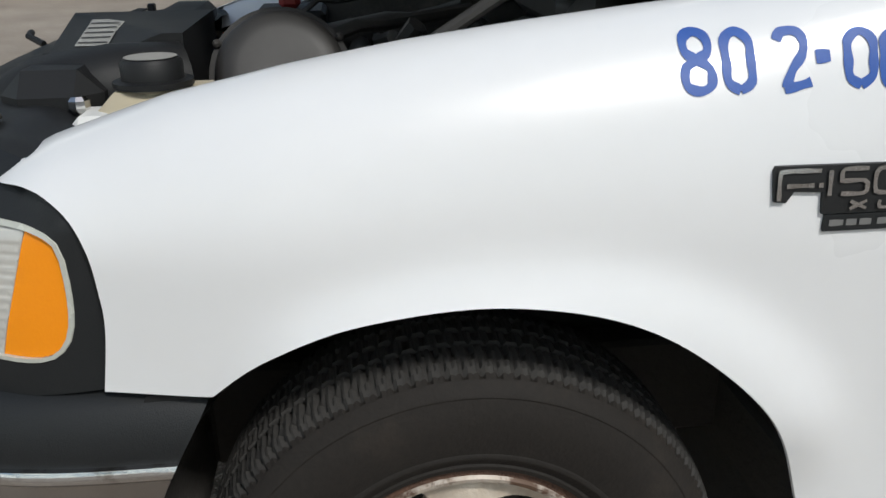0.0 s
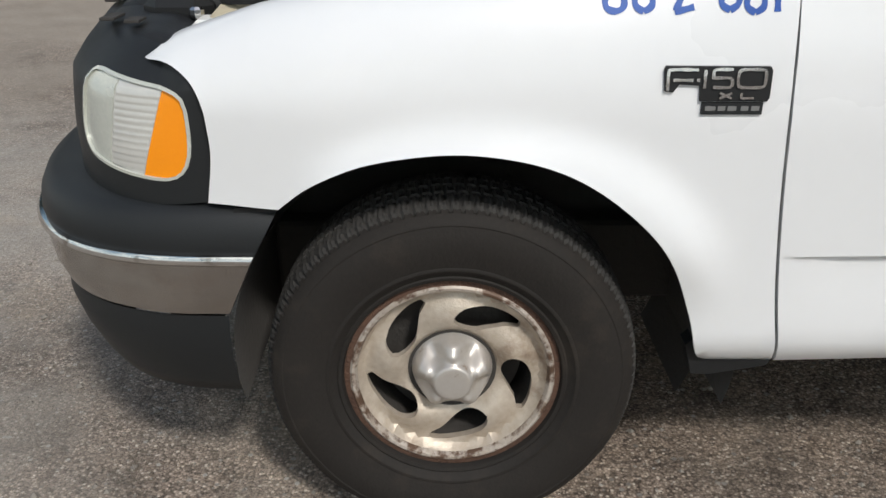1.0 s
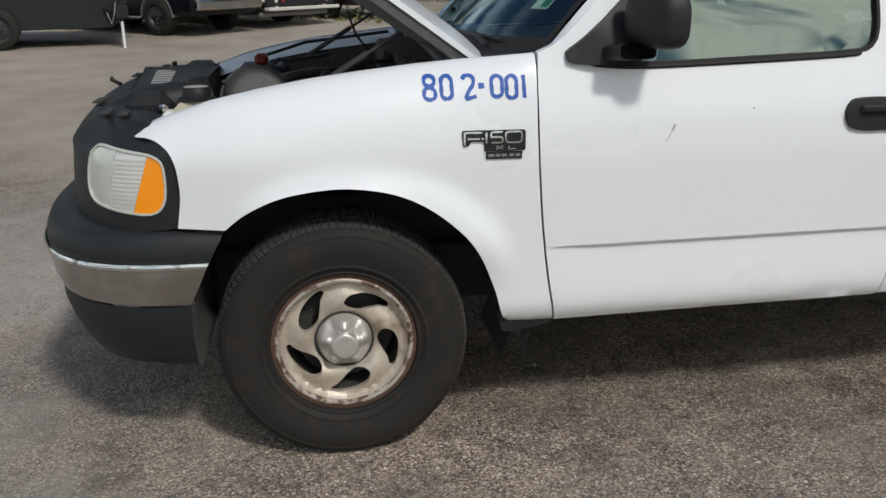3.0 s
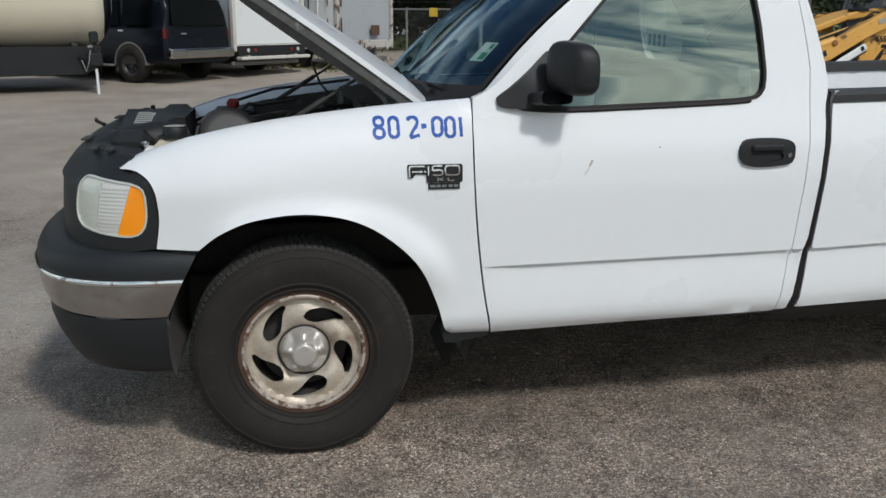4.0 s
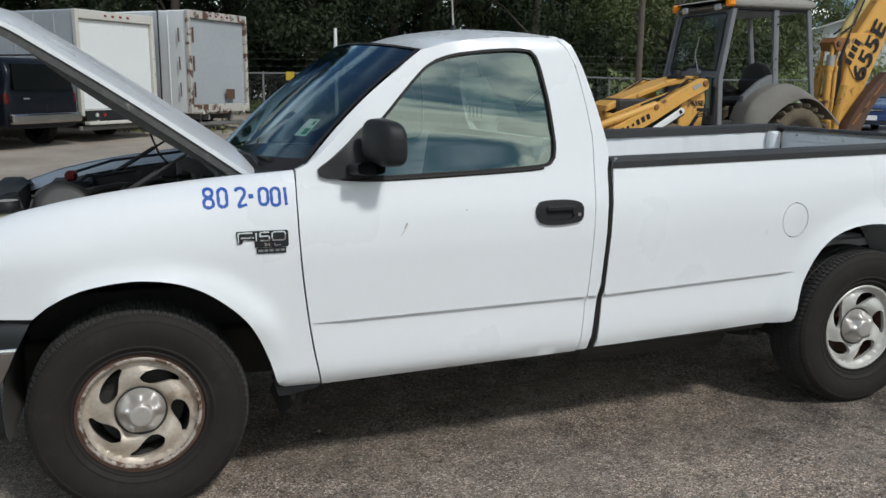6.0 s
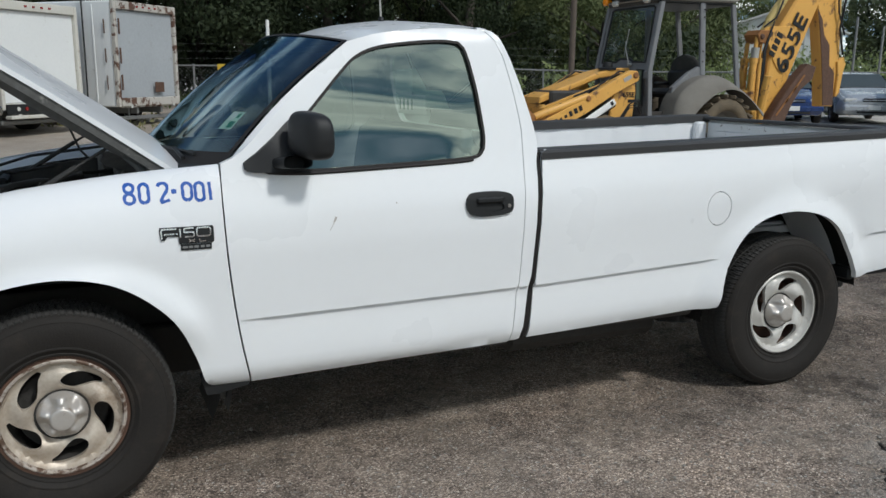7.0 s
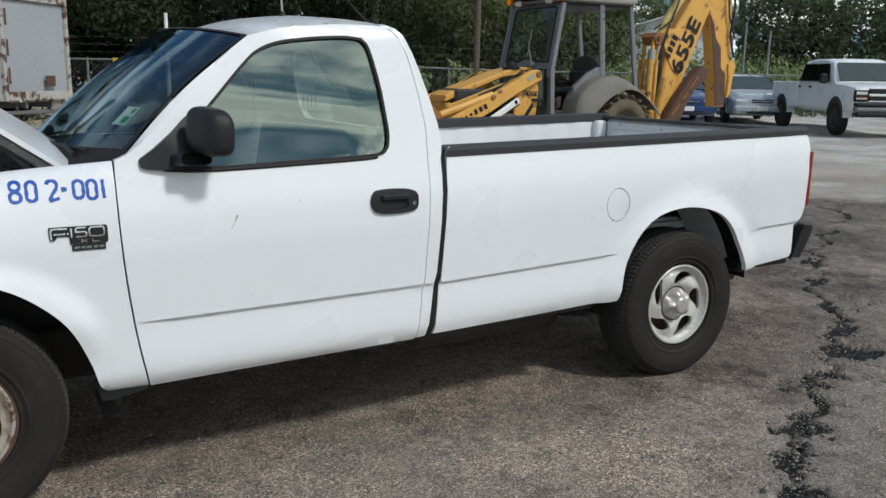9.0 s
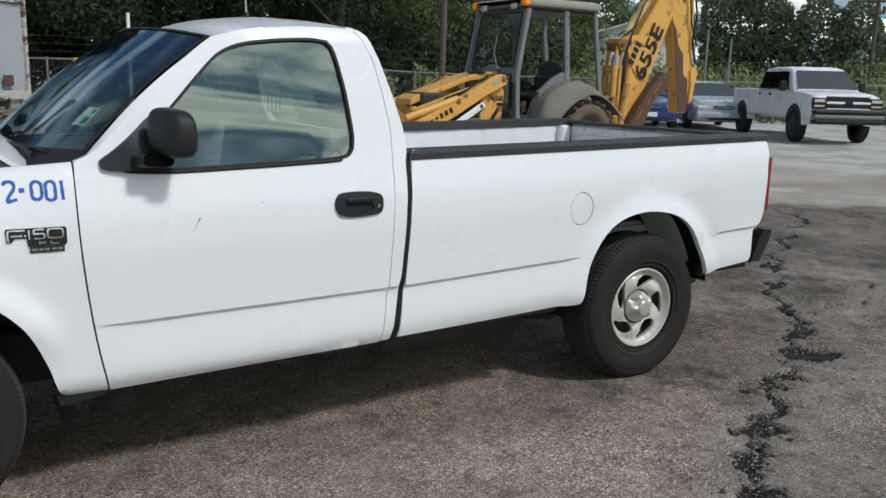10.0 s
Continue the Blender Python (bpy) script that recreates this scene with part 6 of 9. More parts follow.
Mesh().tube([(-0.33, 0.66, 1.12), (-0.1, 0.72, 1.185), (0.05, 0.74, 1.20), (0.3, 0.72, 1.23)], 0.008, 6).ob("engine_hose", ENGINE, truck, smooth=50)
Mesh().tube([(0.10, 0.62, 1.33), (0.14, 0.60, 1.22), (0.19, 0.60, 1.16)], 0.006, 6).ob("engine_hose", ENGINE, truck, smooth=50)

# ---- cab interior ----
it = Mesh()
it.box(1.29, 0, 0.545, 1.36, 1.72, 0.03, 0.01)
it.box(1.90, 0, 0.62, 0.05, 1.78, 0.30, 0.01)
it.box(0.60, 0, 0.88, 0.05, 1.70, 0.62, 0.01)
it.ob("cab_floor", DARK, truck)
da = Mesh()
da.grid(lambda u, v: (0.56 + 0.32 * u, -0.84 + 1.68 * v, 1.235 + 0.03 * math.sin(u * 2.6) - 0.02 * u), 8, 10)
da.box(0.80, 0, 1.08, 0.14, 1.66, 0.28, 0.05)
da.ob("dashboard", TRIMGREY, truck, smooth=40)
se = Mesh()
se.box(1.45, 0, 0.78, 0.52, 1.45, 0.18, 0.06)
se.box(1.72, 0, 1.08, 0.16, 1.45, 0.56, 0.07, Matrix.Translation((1.72, 0, 1.08)) @ pose(0, 0, 0, 0, 10, 0) @ Matrix.Translation((-1.72, 0, -1.08)))
se = se.ob("bench_seat", SEAT, truck, "dark grey bench seat", smooth=40)
swm = pose(1.02, -0.40, 1.16, 0, 62, 0)
sw = Mesh()
sw.tube([swm @ Vector((0.19 * math.cos(a), 0.19 * math.sin(a), 0)) for a in np.linspace(0, 2 * math.pi, 33)], 0.014, 8, caps=False)
sw.box(0, 0, -0.01, 0.10, 0.34, 0.03, 0.012, swm)
sw.tube([swm @ Vector((0, 0, -0.02)), (0.82, -0.40, 1.05)], 0.03, 10)
sw.ob("steering_wheel", PLASTIC, truck, smooth=40)
Mesh().box(0.98, -0.02, 1.69, 0.02, 0.24, 0.06, 0.01).tube([(0.99, -0.02, 1.72), (1.01, -0.02, 1.76)], 0.008).ob("inside_mirror", PLASTIC, truck)
hl = Mesh()
hl.grid(lambda u, v: (lambda q: (q[0], q[1] * 0.985, q[2] - 0.025))(roof_fn(0.02 + 0.96 * u, 0.02 + 0.96 * v)), 10, 12)
hl.ob("headliner", SEAT, truck, fix=False)
wp = Mesh()
wp.grid(lambda u, v: (1.893, 0.600 - 0.257 * u, 1.497 + 0.138 * v), 2, 3)
wp.grid(lambda u, v: (1.894, 0.566 - 0.43 * u, 1.388 + 0.110 * v), 4, 2)
wp = wp.ob("window_paper", THINPAPER, truck, "pale green paper hung in the rear window", fix=False)
tb = Mesh()
for k in range(4):
    tb.grid(lambda u, v: (1.888, 0.530 - 0.062 * k - 0.028 * u, 1.412 + 0.060 * v), 1, 1)
tb.ob("printed_bars", GREENPRINT, wp, fix=False)
gs = Mesh()
gs.grid(lambda u, v: (1.630 + 0.05 * u, -half_width(1.65, 1.30 + 0.08 * v) + 0.018, 1.30 + 0.08 * v), 1, 2)
gs.ob("window_sticker", GREYSTICKER, truck, "small faded sticker inside the side window", fix=False)


CRACK = [(1.6, -3.3), (2.35, -2.62), (2.90, -2.22), (3.10, -2.01), (3.40, -1.80), (3.71, -1.68), (4.03, -1.41), (4.29, -1.39), (4.67, -1.14), (5.13, -0.90), (5.45, -0.49), (6.02, 0.04), (6.53, 0.40), (6.95, 0.85), (7.7, 1.3), (9.2, 2.4)]
# craters along it: x, y, reach
CRATERS = [(2.93, -2.20, 0.13), (3.16, -1.98, 0.10), (3.50, -1.76, 0.14), (3.98, -1.43, 0.15), (4.27, -1.36, 0.09), (4.70, -1.12, 0.18), (4.86, -1.26, 0.10), (5.16, -0.84, 0.11), (5.48, -0.46, 0.09), (6.05, 0.08, 0.12), (6.60, 0.50, 0.14), (2.40, -2.58, 0.10)]


def rough_line(pts, seed, rounds=3):
    """The polyline with its middles pushed aside again and again, like a crack."""
    r = random.Random(seed)
    for _ in range(rounds):
        res = [pts[0]]
        for (x1, y1), (x2, y2) in zip(pts, pts[1:]):
            k = r.uniform(-0.28, 0.28)
            res += [((x1 + x2) / 2 - (y2 - y1) * k, (y1 + y2) / 2 + (x2 - x1) * k), (x2, y2)]
        pts = res
    return pts


CRACK = rough_line(CRACK, 4)
SIDE = rough_line([(4.62, -1.16), (4.83, -1.18), (4.88, -1.33)], 9, 2)
BRANCH = rough_line([(5.45, -0.49), (6.2, -0.62), (7.2, -0.30), (8.0, -0.45)], 12, 3)


def lattice_noise(X, Y, scale, seed, octaves=5, rough=0.55):
    """Smooth random field of about -1..1, feature size 1/scale, with finer octaves."""
    r = np.random.default_rng(seed)
    tab = r.uniform(-1, 1, (256, 256))
    out, amp, tot = 0.0, 1.0, 0.0
    for k in range(octaves):
        a, b = X * scale * 2 ** k + 17.3 * k, Y * scale * 2 ** k - 9.1 * k
        i, j = np.floor(a).astype(int), np.floor(b).astype(int)
        u, v = a - i, b - j
        u, v = u * u * (3 - 2 * u), v * v * (3 - 2 * v)
        g = lambda p, q: tab[(i + p) % 256, (j + q) % 256]
        out = out + amp * ((g(0, 0) * (1 - u) + g(1, 0) * u) * (1 - v) + (g(0, 1) * (1 - u) + g(1, 1) * u) * v)
        tot += amp
        amp *= rough
    return out / tot * 1.7


def build_ground():
    xs = np.concatenate([[-4000, -900, -300, -120, -60], np.arange(-34, -3, 0.8), np.arange(-3, 1.4, 0.06), np.arange(1.4, 7.6, 0.021), np.arange(7.6, 12, 0.08), np.arange(12, 40, 0.6), [45, 60, 120, 300, 900, 4000]])
    ys = np.concatenate([[-4000, -900, -300, -100, -40, -20, -10, -6], np.arange(-4.4, -3.0, 0.06), np.arange(-3.0, 1.2, 0.021), np.arange(1.2, 5, 0.06), np.arange(5, 40, 0.6), [45, 60, 120, 300, 900, 4000]])
    X, Y = np.meshgrid(xs, ys, indexing="ij")
    Z = ground_z(X, Y)
    dist = np.full(X.shape, 99.0)
    for pl in (CRACK, SIDE, BRANCH):
        w = 0.0 if pl is not BRANCH else 0.015
        for (x1, y1), (x2, y2) in zip(pl, pl[1:]):
            l2 = (x2 - x1) ** 2 + (y2 - y1) ** 2
            t = np.clip(((X - x1) * (x2 - x1) + (Y - y1) * (y2 - y1)) / l2, 0, 1)
            dist = np.minimum(dist, w + np.hypot(X - x1 - t * (x2 - x1), Y - y1 - t * (y2 - y1)))
    n1, n2, n3 = lattice_noise(X, Y, 4.0, 1), lattice_noise(X, Y, 13.0, 2, 4, 0.6), lattice_noise(X, Y, 1.3, 3)
    hole = np.zeros(X.shape)
    for x0, y0, r in CRATERS:
        hole = np.maximum(hole, 0.95 - (np.hypot((X - x0) * 0.9, (Y - y0) * 1.3) / r + 0.55 * n2 + 0.40 * n1))
    hole = np.clip(hole * 2.4, 0, 1)
    crack = np.clip(1.5 - (dist + 0.018 * n2) / 0.026, 0, 1) * np.clip(0.75 + 0.9 * n1, 0.15, 1)
    pit = np.maximum(hole, crack)
    # crumbled, lighter gravel beside the crack and dark oily ground under the tail
    crumbs = np.clip(1.2 - (dist + 0.10 * n1) / 0.26, 0, 1) * np.clip(0.55 + 0.8 * n2 + 0.3 * n1, 0, 1) * (1 - pit)
    dark_ground = np.clip(2.2 * (1.05 - np.hypot((X - 4.5) / 1.45, (Y + 0.75) / 0.85)) + 0.75 * n1 + 0.45 * n2, 0, 1) * np.clip(0.75 + 0.5 * n3, 0, 1)
    dark_ground = np.maximum(dark_ground, np.clip(1.1 - (dist + 0.12 * n1) / 0.16, 0, 1) * np.clip(0.5 + 0.7 * n1, 0, 0.9))
    # darker ground under the cab and along the bed's side as well
    dark_ground = np.maximum(dark_ground, np.clip(1.0 - np.hypot((X - 0.9) / 0.9, (Y + 0.55) / 0.5) + 0.5 * n1, 0, 0.35))
    dark_ground = np.maximum(dark_ground, np.clip(1.2 - np.hypot((X - 2.9) / 1.6, (Y + 0.85) / 0.38) + 0.5 * n1 + 0.3 * n2, 0, 1) * 0.55)
    side = (Y - np.interp(X, [p[0] for p in CRACK], [p[1] for p in CRACK]))
    aged = np.clip(0.5 - side / 0.10 + 0.4 * n2, 0, 1) * np.clip((X - 1.6) / 0.8, 0, 1) * np.clip(0.80 + 0.35 * n3, 0, 1)
    aged = np.where(X > 6.8, np.clip(0.85 + 0.35 * n3, 0, 1), aged)
    Z = Z - 0.032 * pit * (1 + 0.3 * n2) + 0.010 * crumbs * n2 + 0.006 * n3 + 0.0025 * n2 * np.clip((X + 3) / 1.0, 0, 1)
    far_edge = np.clip(0.5 + 1.5 * (X - 10.2 + 0.75 * (Y - 2.6) + 0.7 * n3 + 0.35 * n1), 0, 1)
    back = np.clip(0.5 + 0.9 * (Y - 4.2 + 0.9 * lattice_noise(X, Y, 0.5, 6)), 0, 1)
    near_tan = np.clip((-0.1 - X) / 1.4, 0, 1) * np.clip(0.55 + 0.5 * n3 + 0.3 * n1, 0, 0.75)
    dirt = np.maximum(np.maximum(far_edge, back * 0.85), near_tan)
    keep = 1 - np.maximum(far_edge, back * 0.85)
    dark_ground, aged, pit = dark_ground * keep, aged * keep, pit * keep
    edge_run = X - 10.2 + 0.75 * (Y - 2.6) + 0.7 * n3
    earth = np.clip((8.5 - X) / 4.0 + 0.3 * n3, 0, 1) * np.clip((Y - 0.5) / 2.5, 0.55, 1)
    earth = np.maximum(earth, np.clip(1.25 - np.abs(edge_run - 2.6) / 2.9 + 0.6 * n3 + 0.35 * n1, 0, 0.9))
    dark_ground = np.maximum(dark_ground, keep * np.clip((X - 4.9) / 0.8, 0, 1) * np.clip(0.52 + 0.45 * n3 + 0.35 * n1, 0, 0.85))
    n, m = X.shape
    me = bpy.data.meshes.new("ground")
    co = np.stack((X.ravel(), Y.ravel(), Z.ravel()), 1)
    idx = np.arange(n * m).reshape(n, m)
    quads = np.stack((idx[:-1, :-1].ravel(), idx[1:, :-1].ravel(), idx[1:, 1:].ravel(), idx[:-1, 1:].ravel()), 1)
    me.vertices.add(len(co))
    me.vertices.foreach_set("co", co.ravel())
    me.loops.add(quads.size)
    me.loops.foreach_set("vertex_index", quads.ravel().astype(np.int32))
    me.polygons.add(len(quads))
    me.polygons.foreach_set("loop_start", np.arange(0, quads.size, 4, dtype=np.int32))
    me.update(calc_edges=True)
    me.polygons.foreach_set("use_smooth", np.ones(len(quads), bool))
    for name, val in (("dirt", dirt), ("broken", pit), ("dark_ground", dark_ground), ("aged", aged), ("crumbs", crumbs), ("earth", earth)):
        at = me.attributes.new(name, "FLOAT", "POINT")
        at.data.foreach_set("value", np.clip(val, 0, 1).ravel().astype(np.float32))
    me.materials.append(GROUND)
    return tagged(new("ground", me), "grey-brown chip-sealed asphalt yard, cracked, with light dirt beyond", "ground", kind="structure")


build_ground()


def pebbles(name, places, size, material, label):
    rnd = random.Random(11)
    m = Mesh()
    for x, y in places:
        s = size * rnd.uniform(0.4, 1.0) * (2.4 if rnd.random() < 0.12 else 1.0)
        a = rnd.uniform(0, 6.28)
        c, q = math.cos(a), math.sin(a)
        z = gz(x, y)
        pts = [(1, 0, 0.3), (0, 0.8, 0.25), (-0.9, 0.1, 0.3), (0, -0.9, 0.3), (0.1, 0.1, 0.85), (0, 0, -0.3)]
        pts = [(px * rnd.uniform(0.7, 1.2), py * rnd.uniform(0.7, 1.2), pz * rnd.uniform(0.7, 1.2)) for px, py, pz in pts]
        m.add([(x + s * (px * c - py * q), y + s * (px * q + py * c), z + s * pz) for px, py, pz in pts],
              [(0, 1, 4), (1, 2, 4), (2, 3, 4), (3, 0, 4), (1, 0, 5), (2, 1, 5), (3, 2, 5), (0, 3, 5)])
    return tagged(m.ob(name, material, None, label, smooth=0, fix=False), category="stones", kind="stuff")


rnd = random.Random(21)
pebbles("gravel", [(rnd.uniform(-2.4, 6.5), rnd.uniform(-3.2, 0.8)) for _ in range(13000)], 0.0062, STONE, "loose grey and tan stone chips on the asphalt")
chunks, chips = [], []
for x0, y0, r in CRATERS:
    for _ in range(int(150 * r)):
        a, q = rnd.uniform(0, 6.28), r * rnd.uniform(0.45, 1.15)
        chunks.append((x0 + q * math.cos(a), y0 + 0.8 * q * math.sin(a)))
for (x1, y1), (x2, y2) in zip(CRACK, CRACK[1:]):
    for _ in range(2):
        t = rnd.random()
        chunks.append((x1 + (x2 - x1) * t + rnd.gauss(0, 0.04), y1 + (y2 - y1) * t + rnd.gauss(0, 0.04)))
    for _ in range(26):
        t = rnd.random()
        chips.append((x1 + (x2 - x1) * t + rnd.gauss(-0.04, 0.13), y1 + (y2 - y1) * t + rnd.gauss(0.03, 0.13)))
pebbles("crack_gravel", chips, 0.007, STONE, "pale stone chips scattered beside the crack")
pebbles("asphalt_crumbs", chunks, 0.012, CHUNK, "black crumbs of broken asphalt along the crack")


# ---- parked cars ----
def section(w, wt, zb, zbelt, zt):
    """One half of a body section from the sill to the roof's middle, then its mirror."""
    half = [(w * 0.86, zb), (w * 0.97, zb + 0.05), (w * 0.995, zb + 0.16), (w, (zb + zbelt) / 2), (w * 0.985, zbelt - 0.04), (w * 0.96, zbelt), ((w + wt) / 2 * 0.985, (zbelt + zt) / 2), (wt, zt - 0.07), (wt * 0.90, zt - 0.022), (wt * 0.6, zt - 0.003), (0.0, zt)]
    half = [half[0]] + [q for a, b, c, d in zip([half[0]] + half[:-2], half[:-1], half[1:], half[2:] + [half[-1]]) for q in
                        [tuple(0.5 * (2 * b[i] + (c[i] - a[i]) * t + (2 * a[i] - 5 * b[i] + 4 * c[i] - d[i]) * t * t + (3 * b[i] - a[i] - 3 * c[i] + d[i]) * t ** 3) for i in (0, 1)) for t in (0.5, 1.0)]]
    return half + [(-y, z) for y, z in half[-2::-1]]


def car_body(stations, grain=4):
    """A body skinned over sections (x, half width, half width on top, bottom, belt, top), smoothed between them."""
    st = [np.array(q, float) for q in stations]
    rows = []
    for i in range(len(st) - 1):
        a, b, c, d = st[max(i - 1, 0)], st[i], st[i + 1], st[min(i + 2, len(st) - 1)]
        for k in range(grain):
            t = k / grain
            cub = 0.5 * (2 * b + (c - a) * t + (2 * a - 5 * b + 4 * c - d) * t * t + (3 * b - a - 3 * c + d) * t ** 3)
            rows.append(0.35 * cub + 0.65 * (b + (c - b) * t))
    rows.append(st[-1])
    vs, fs = [], []
    for x, w, wt, zb, zbelt, zt in rows:
        sec = section(w, wt, zb, zbelt, zt)
        vs += [(x, y, z) for y, z in sec]
    k = len(sec)
    for i in range(len(rows) - 1):
        for j in range(k):
            fs.append((i * k + j, i * k + (j + 1) % k, (i + 1) * k + (j + 1) % k, (i + 1) * k + j))
    fs += [tuple(range(k)), tuple(range((len(rows) - 1) * k, len(rows) * k))]
    return Mesh().add(vs, fs)


def pane(pts, push):
    """A window pane of four corners, with a small thickness, pushed out."""
    m = Mesh()
    p = [Vector(q) for q in pts]
    nrm = (p[1] - p[0]).cross(p[3] - p[0]).normalized()
    if nrm.dot(Vector(push)) < 0:
        nrm = -nrm
    vs = [q + nrm * 0.022 for q in p] + [q - nrm * 0.03 for q in p]
    return m.add(vs, [(0, 1, 2, 3), (4, 5, 6, 7), (0, 1, 5, 4), (1, 2, 6, 5), (2, 3, 7, 6), (3, 0, 4, 7)])


def small_wheel(parent, x, y, r, w, rim_mat):
    e = new("wheel")
    e.parent = parent
    s = 1 if y > 0 else -1
    e.matrix_basis = pose(x, y, r, 90 * -s, 0, 0)
    t = Mesh().lathe([(r * 0.60, w * 0.42), (r * 0.64, w * 0.5), (r * 0.86, w * 0.5), (r * 0.97, w * 0.40), (r, w * 0.30), (r, -w * 0.30), (r * 0.95, -w * 0.45), (r * 0.6, -w * 0.5)], 36)
    t.ob("tyre", RUBBER, e, smooth=40)
    rm = Mesh().lathe([(0.0, w * 0.30), (r * 0.18, w * 0.34), (r * 0.24, w * 0.26), (r * 0.50, w * 0.22), (r * 0.56, w * 0.40), (r * 0.61, w * 0.44), (r * 0.61, 0)], 30)
    for k in range(5):
        a = 2 * math.pi * k / 5
        rm.box(r * 0.38 * math.cos(a), r * 0.38 * math.sin(a), w * 0.28, r * 0.24, r * 0.12, 0.02, 0.006, pose(0, 0, 0))
    rm.ob("rim", rim_mat, e, smooth=40)


def arch_trim(parent, x, y, r, material):
    m = Mesh()
    m.grid(lambda u, v: (x + (r + 0.035 * v) * math.cos(math.pi * u), y * (1.006 - 0.006 * v), r * 0.86 + (r + 0.035 * v) * math.sin(math.pi * u)), 24, 1)
    m.grid(lambda u, v: (x + r * math.cos(math.pi * u), y * (1 - 0.25 * v), r * 0.86 + r * math.sin(math.pi * u)), 20, 1)
    m.ob("wheel_arch", material, parent, fix=False)
    d = Mesh()
    sg = 1 if y > 0 else -1
    d.prism([(x + r * 0.99 * math.cos(a), r * 0.86 + r * 0.99 * math.sin(a)) for a in np.linspace(0.05, math.pi - 0.05, 22)], y - sg * 0.002, y - sg * 0.30)
    d.ob("wheel_well", DARK, parent)


# dark sport utility vehicle
suv = thing("suv", "dark navy sport utility vehicle parked beside box trailers", "suv", pose(-3.9, 16.9, gz(-3.2, 15.4), 0, 0, 142))
car_body([(-2.52, 0.94, 0.80, 0.50, 1.10, 1.12), (-2.48, 0.98, 0.82, 0.42, 1.15, 1.60), (-2.30, 0.99, 0.82, 0.40, 1.15, 1.83), (-1.5, 1.0, 0.84, 0.40, 1.15, 1.87), (0.2, 1.0, 0.84, 0.40, 1.15, 1.86),
          (0.75, 1.0, 0.82, 0.40, 1.14, 1.78), (1.30, 1.0, 0.90, 0.40, 1.10, 1.20), (2.25, 0.98, 0.88, 0.42, 1.02, 1.10), (2.55, 0.90, 0.80, 0.45, 0.90, 0.98)]).ob("body", NAVY, suv, smooth=40)
pane([(-2.565, -0.80, 1.19), (-2.565, 0.80, 1.19), (-2.462, 0.72, 1.71), (-2.462, -0.72, 1.71)], (-1, 0, 0)).ob("rear_glass", FARGLASS, suv)
for sgn in (-1, 1):
    for a, b in ((-2.18, -1.35), (-1.25, -0.35), (-0.27, 0.62)):
        pane([(a, sgn * 0.996, 1.19), (b, sgn * 0.996, 1.19), (b - 0.0, sgn * 0.880, 1.70), (a + 0.05, sgn * 0.880, 1.70)], (0, sgn, 0)).ob("side_glass", FARGLASS, suv)
    Mesh().box(-2.475, sgn * 0.915, 1.02, 0.11, 0.12, 0.25, 0.04).ob("tail_lamp", DARKRED, suv)
    for x in (-1.52, 1.5):
        arch_trim(suv, x, sgn * 1.006, 0.44, GALV if x < 0 else NAVY)
        small_wheel(suv, x, sgn * 0.905, 0.385, 0.26, WHEELDARK)
    Mesh().tube([(-2.1, sgn * 0.68, 1.90), (-2.0, sgn * 0.68, 1.93), (-0.2, sgn * 0.68, 1.93), (-0.1, sgn * 0.68, 1.88)], 0.018, 8).ob("roof_rail", PLASTIC, suv)
    Mesh().box(-0.1, sgn * 1.02, 0.36, 1.9, 0.14, 0.05, 0.02).ob("running_board", GALV, suv)
    for x in (-0.45, -1.32):
        Mesh().box(x, sgn * 1.008, 1.08, 0.16, 0.03, 0.05, 0.01).ob("door_handle", CHROME if sgn > 0 else PLASTIC, suv)
rbm = Mesh().box(-2.60, 0, 0.62, 0.16, 1.90, 0.20, 0.04)
rbm.ob("rear_bumper", BUMPERCHROME, suv, "chrome rear bumper")
Mesh().box(-2.69, 0, 0.70, 0.012, 1.2, 0.025, 0.003).ob("bumper_step", PLASTIC, suv)
Mesh().box(-2.545, 0.45, 1.02, 0.012, 0.16, 0.035, 0.004).ob("tailgate_mark", GALV, suv)


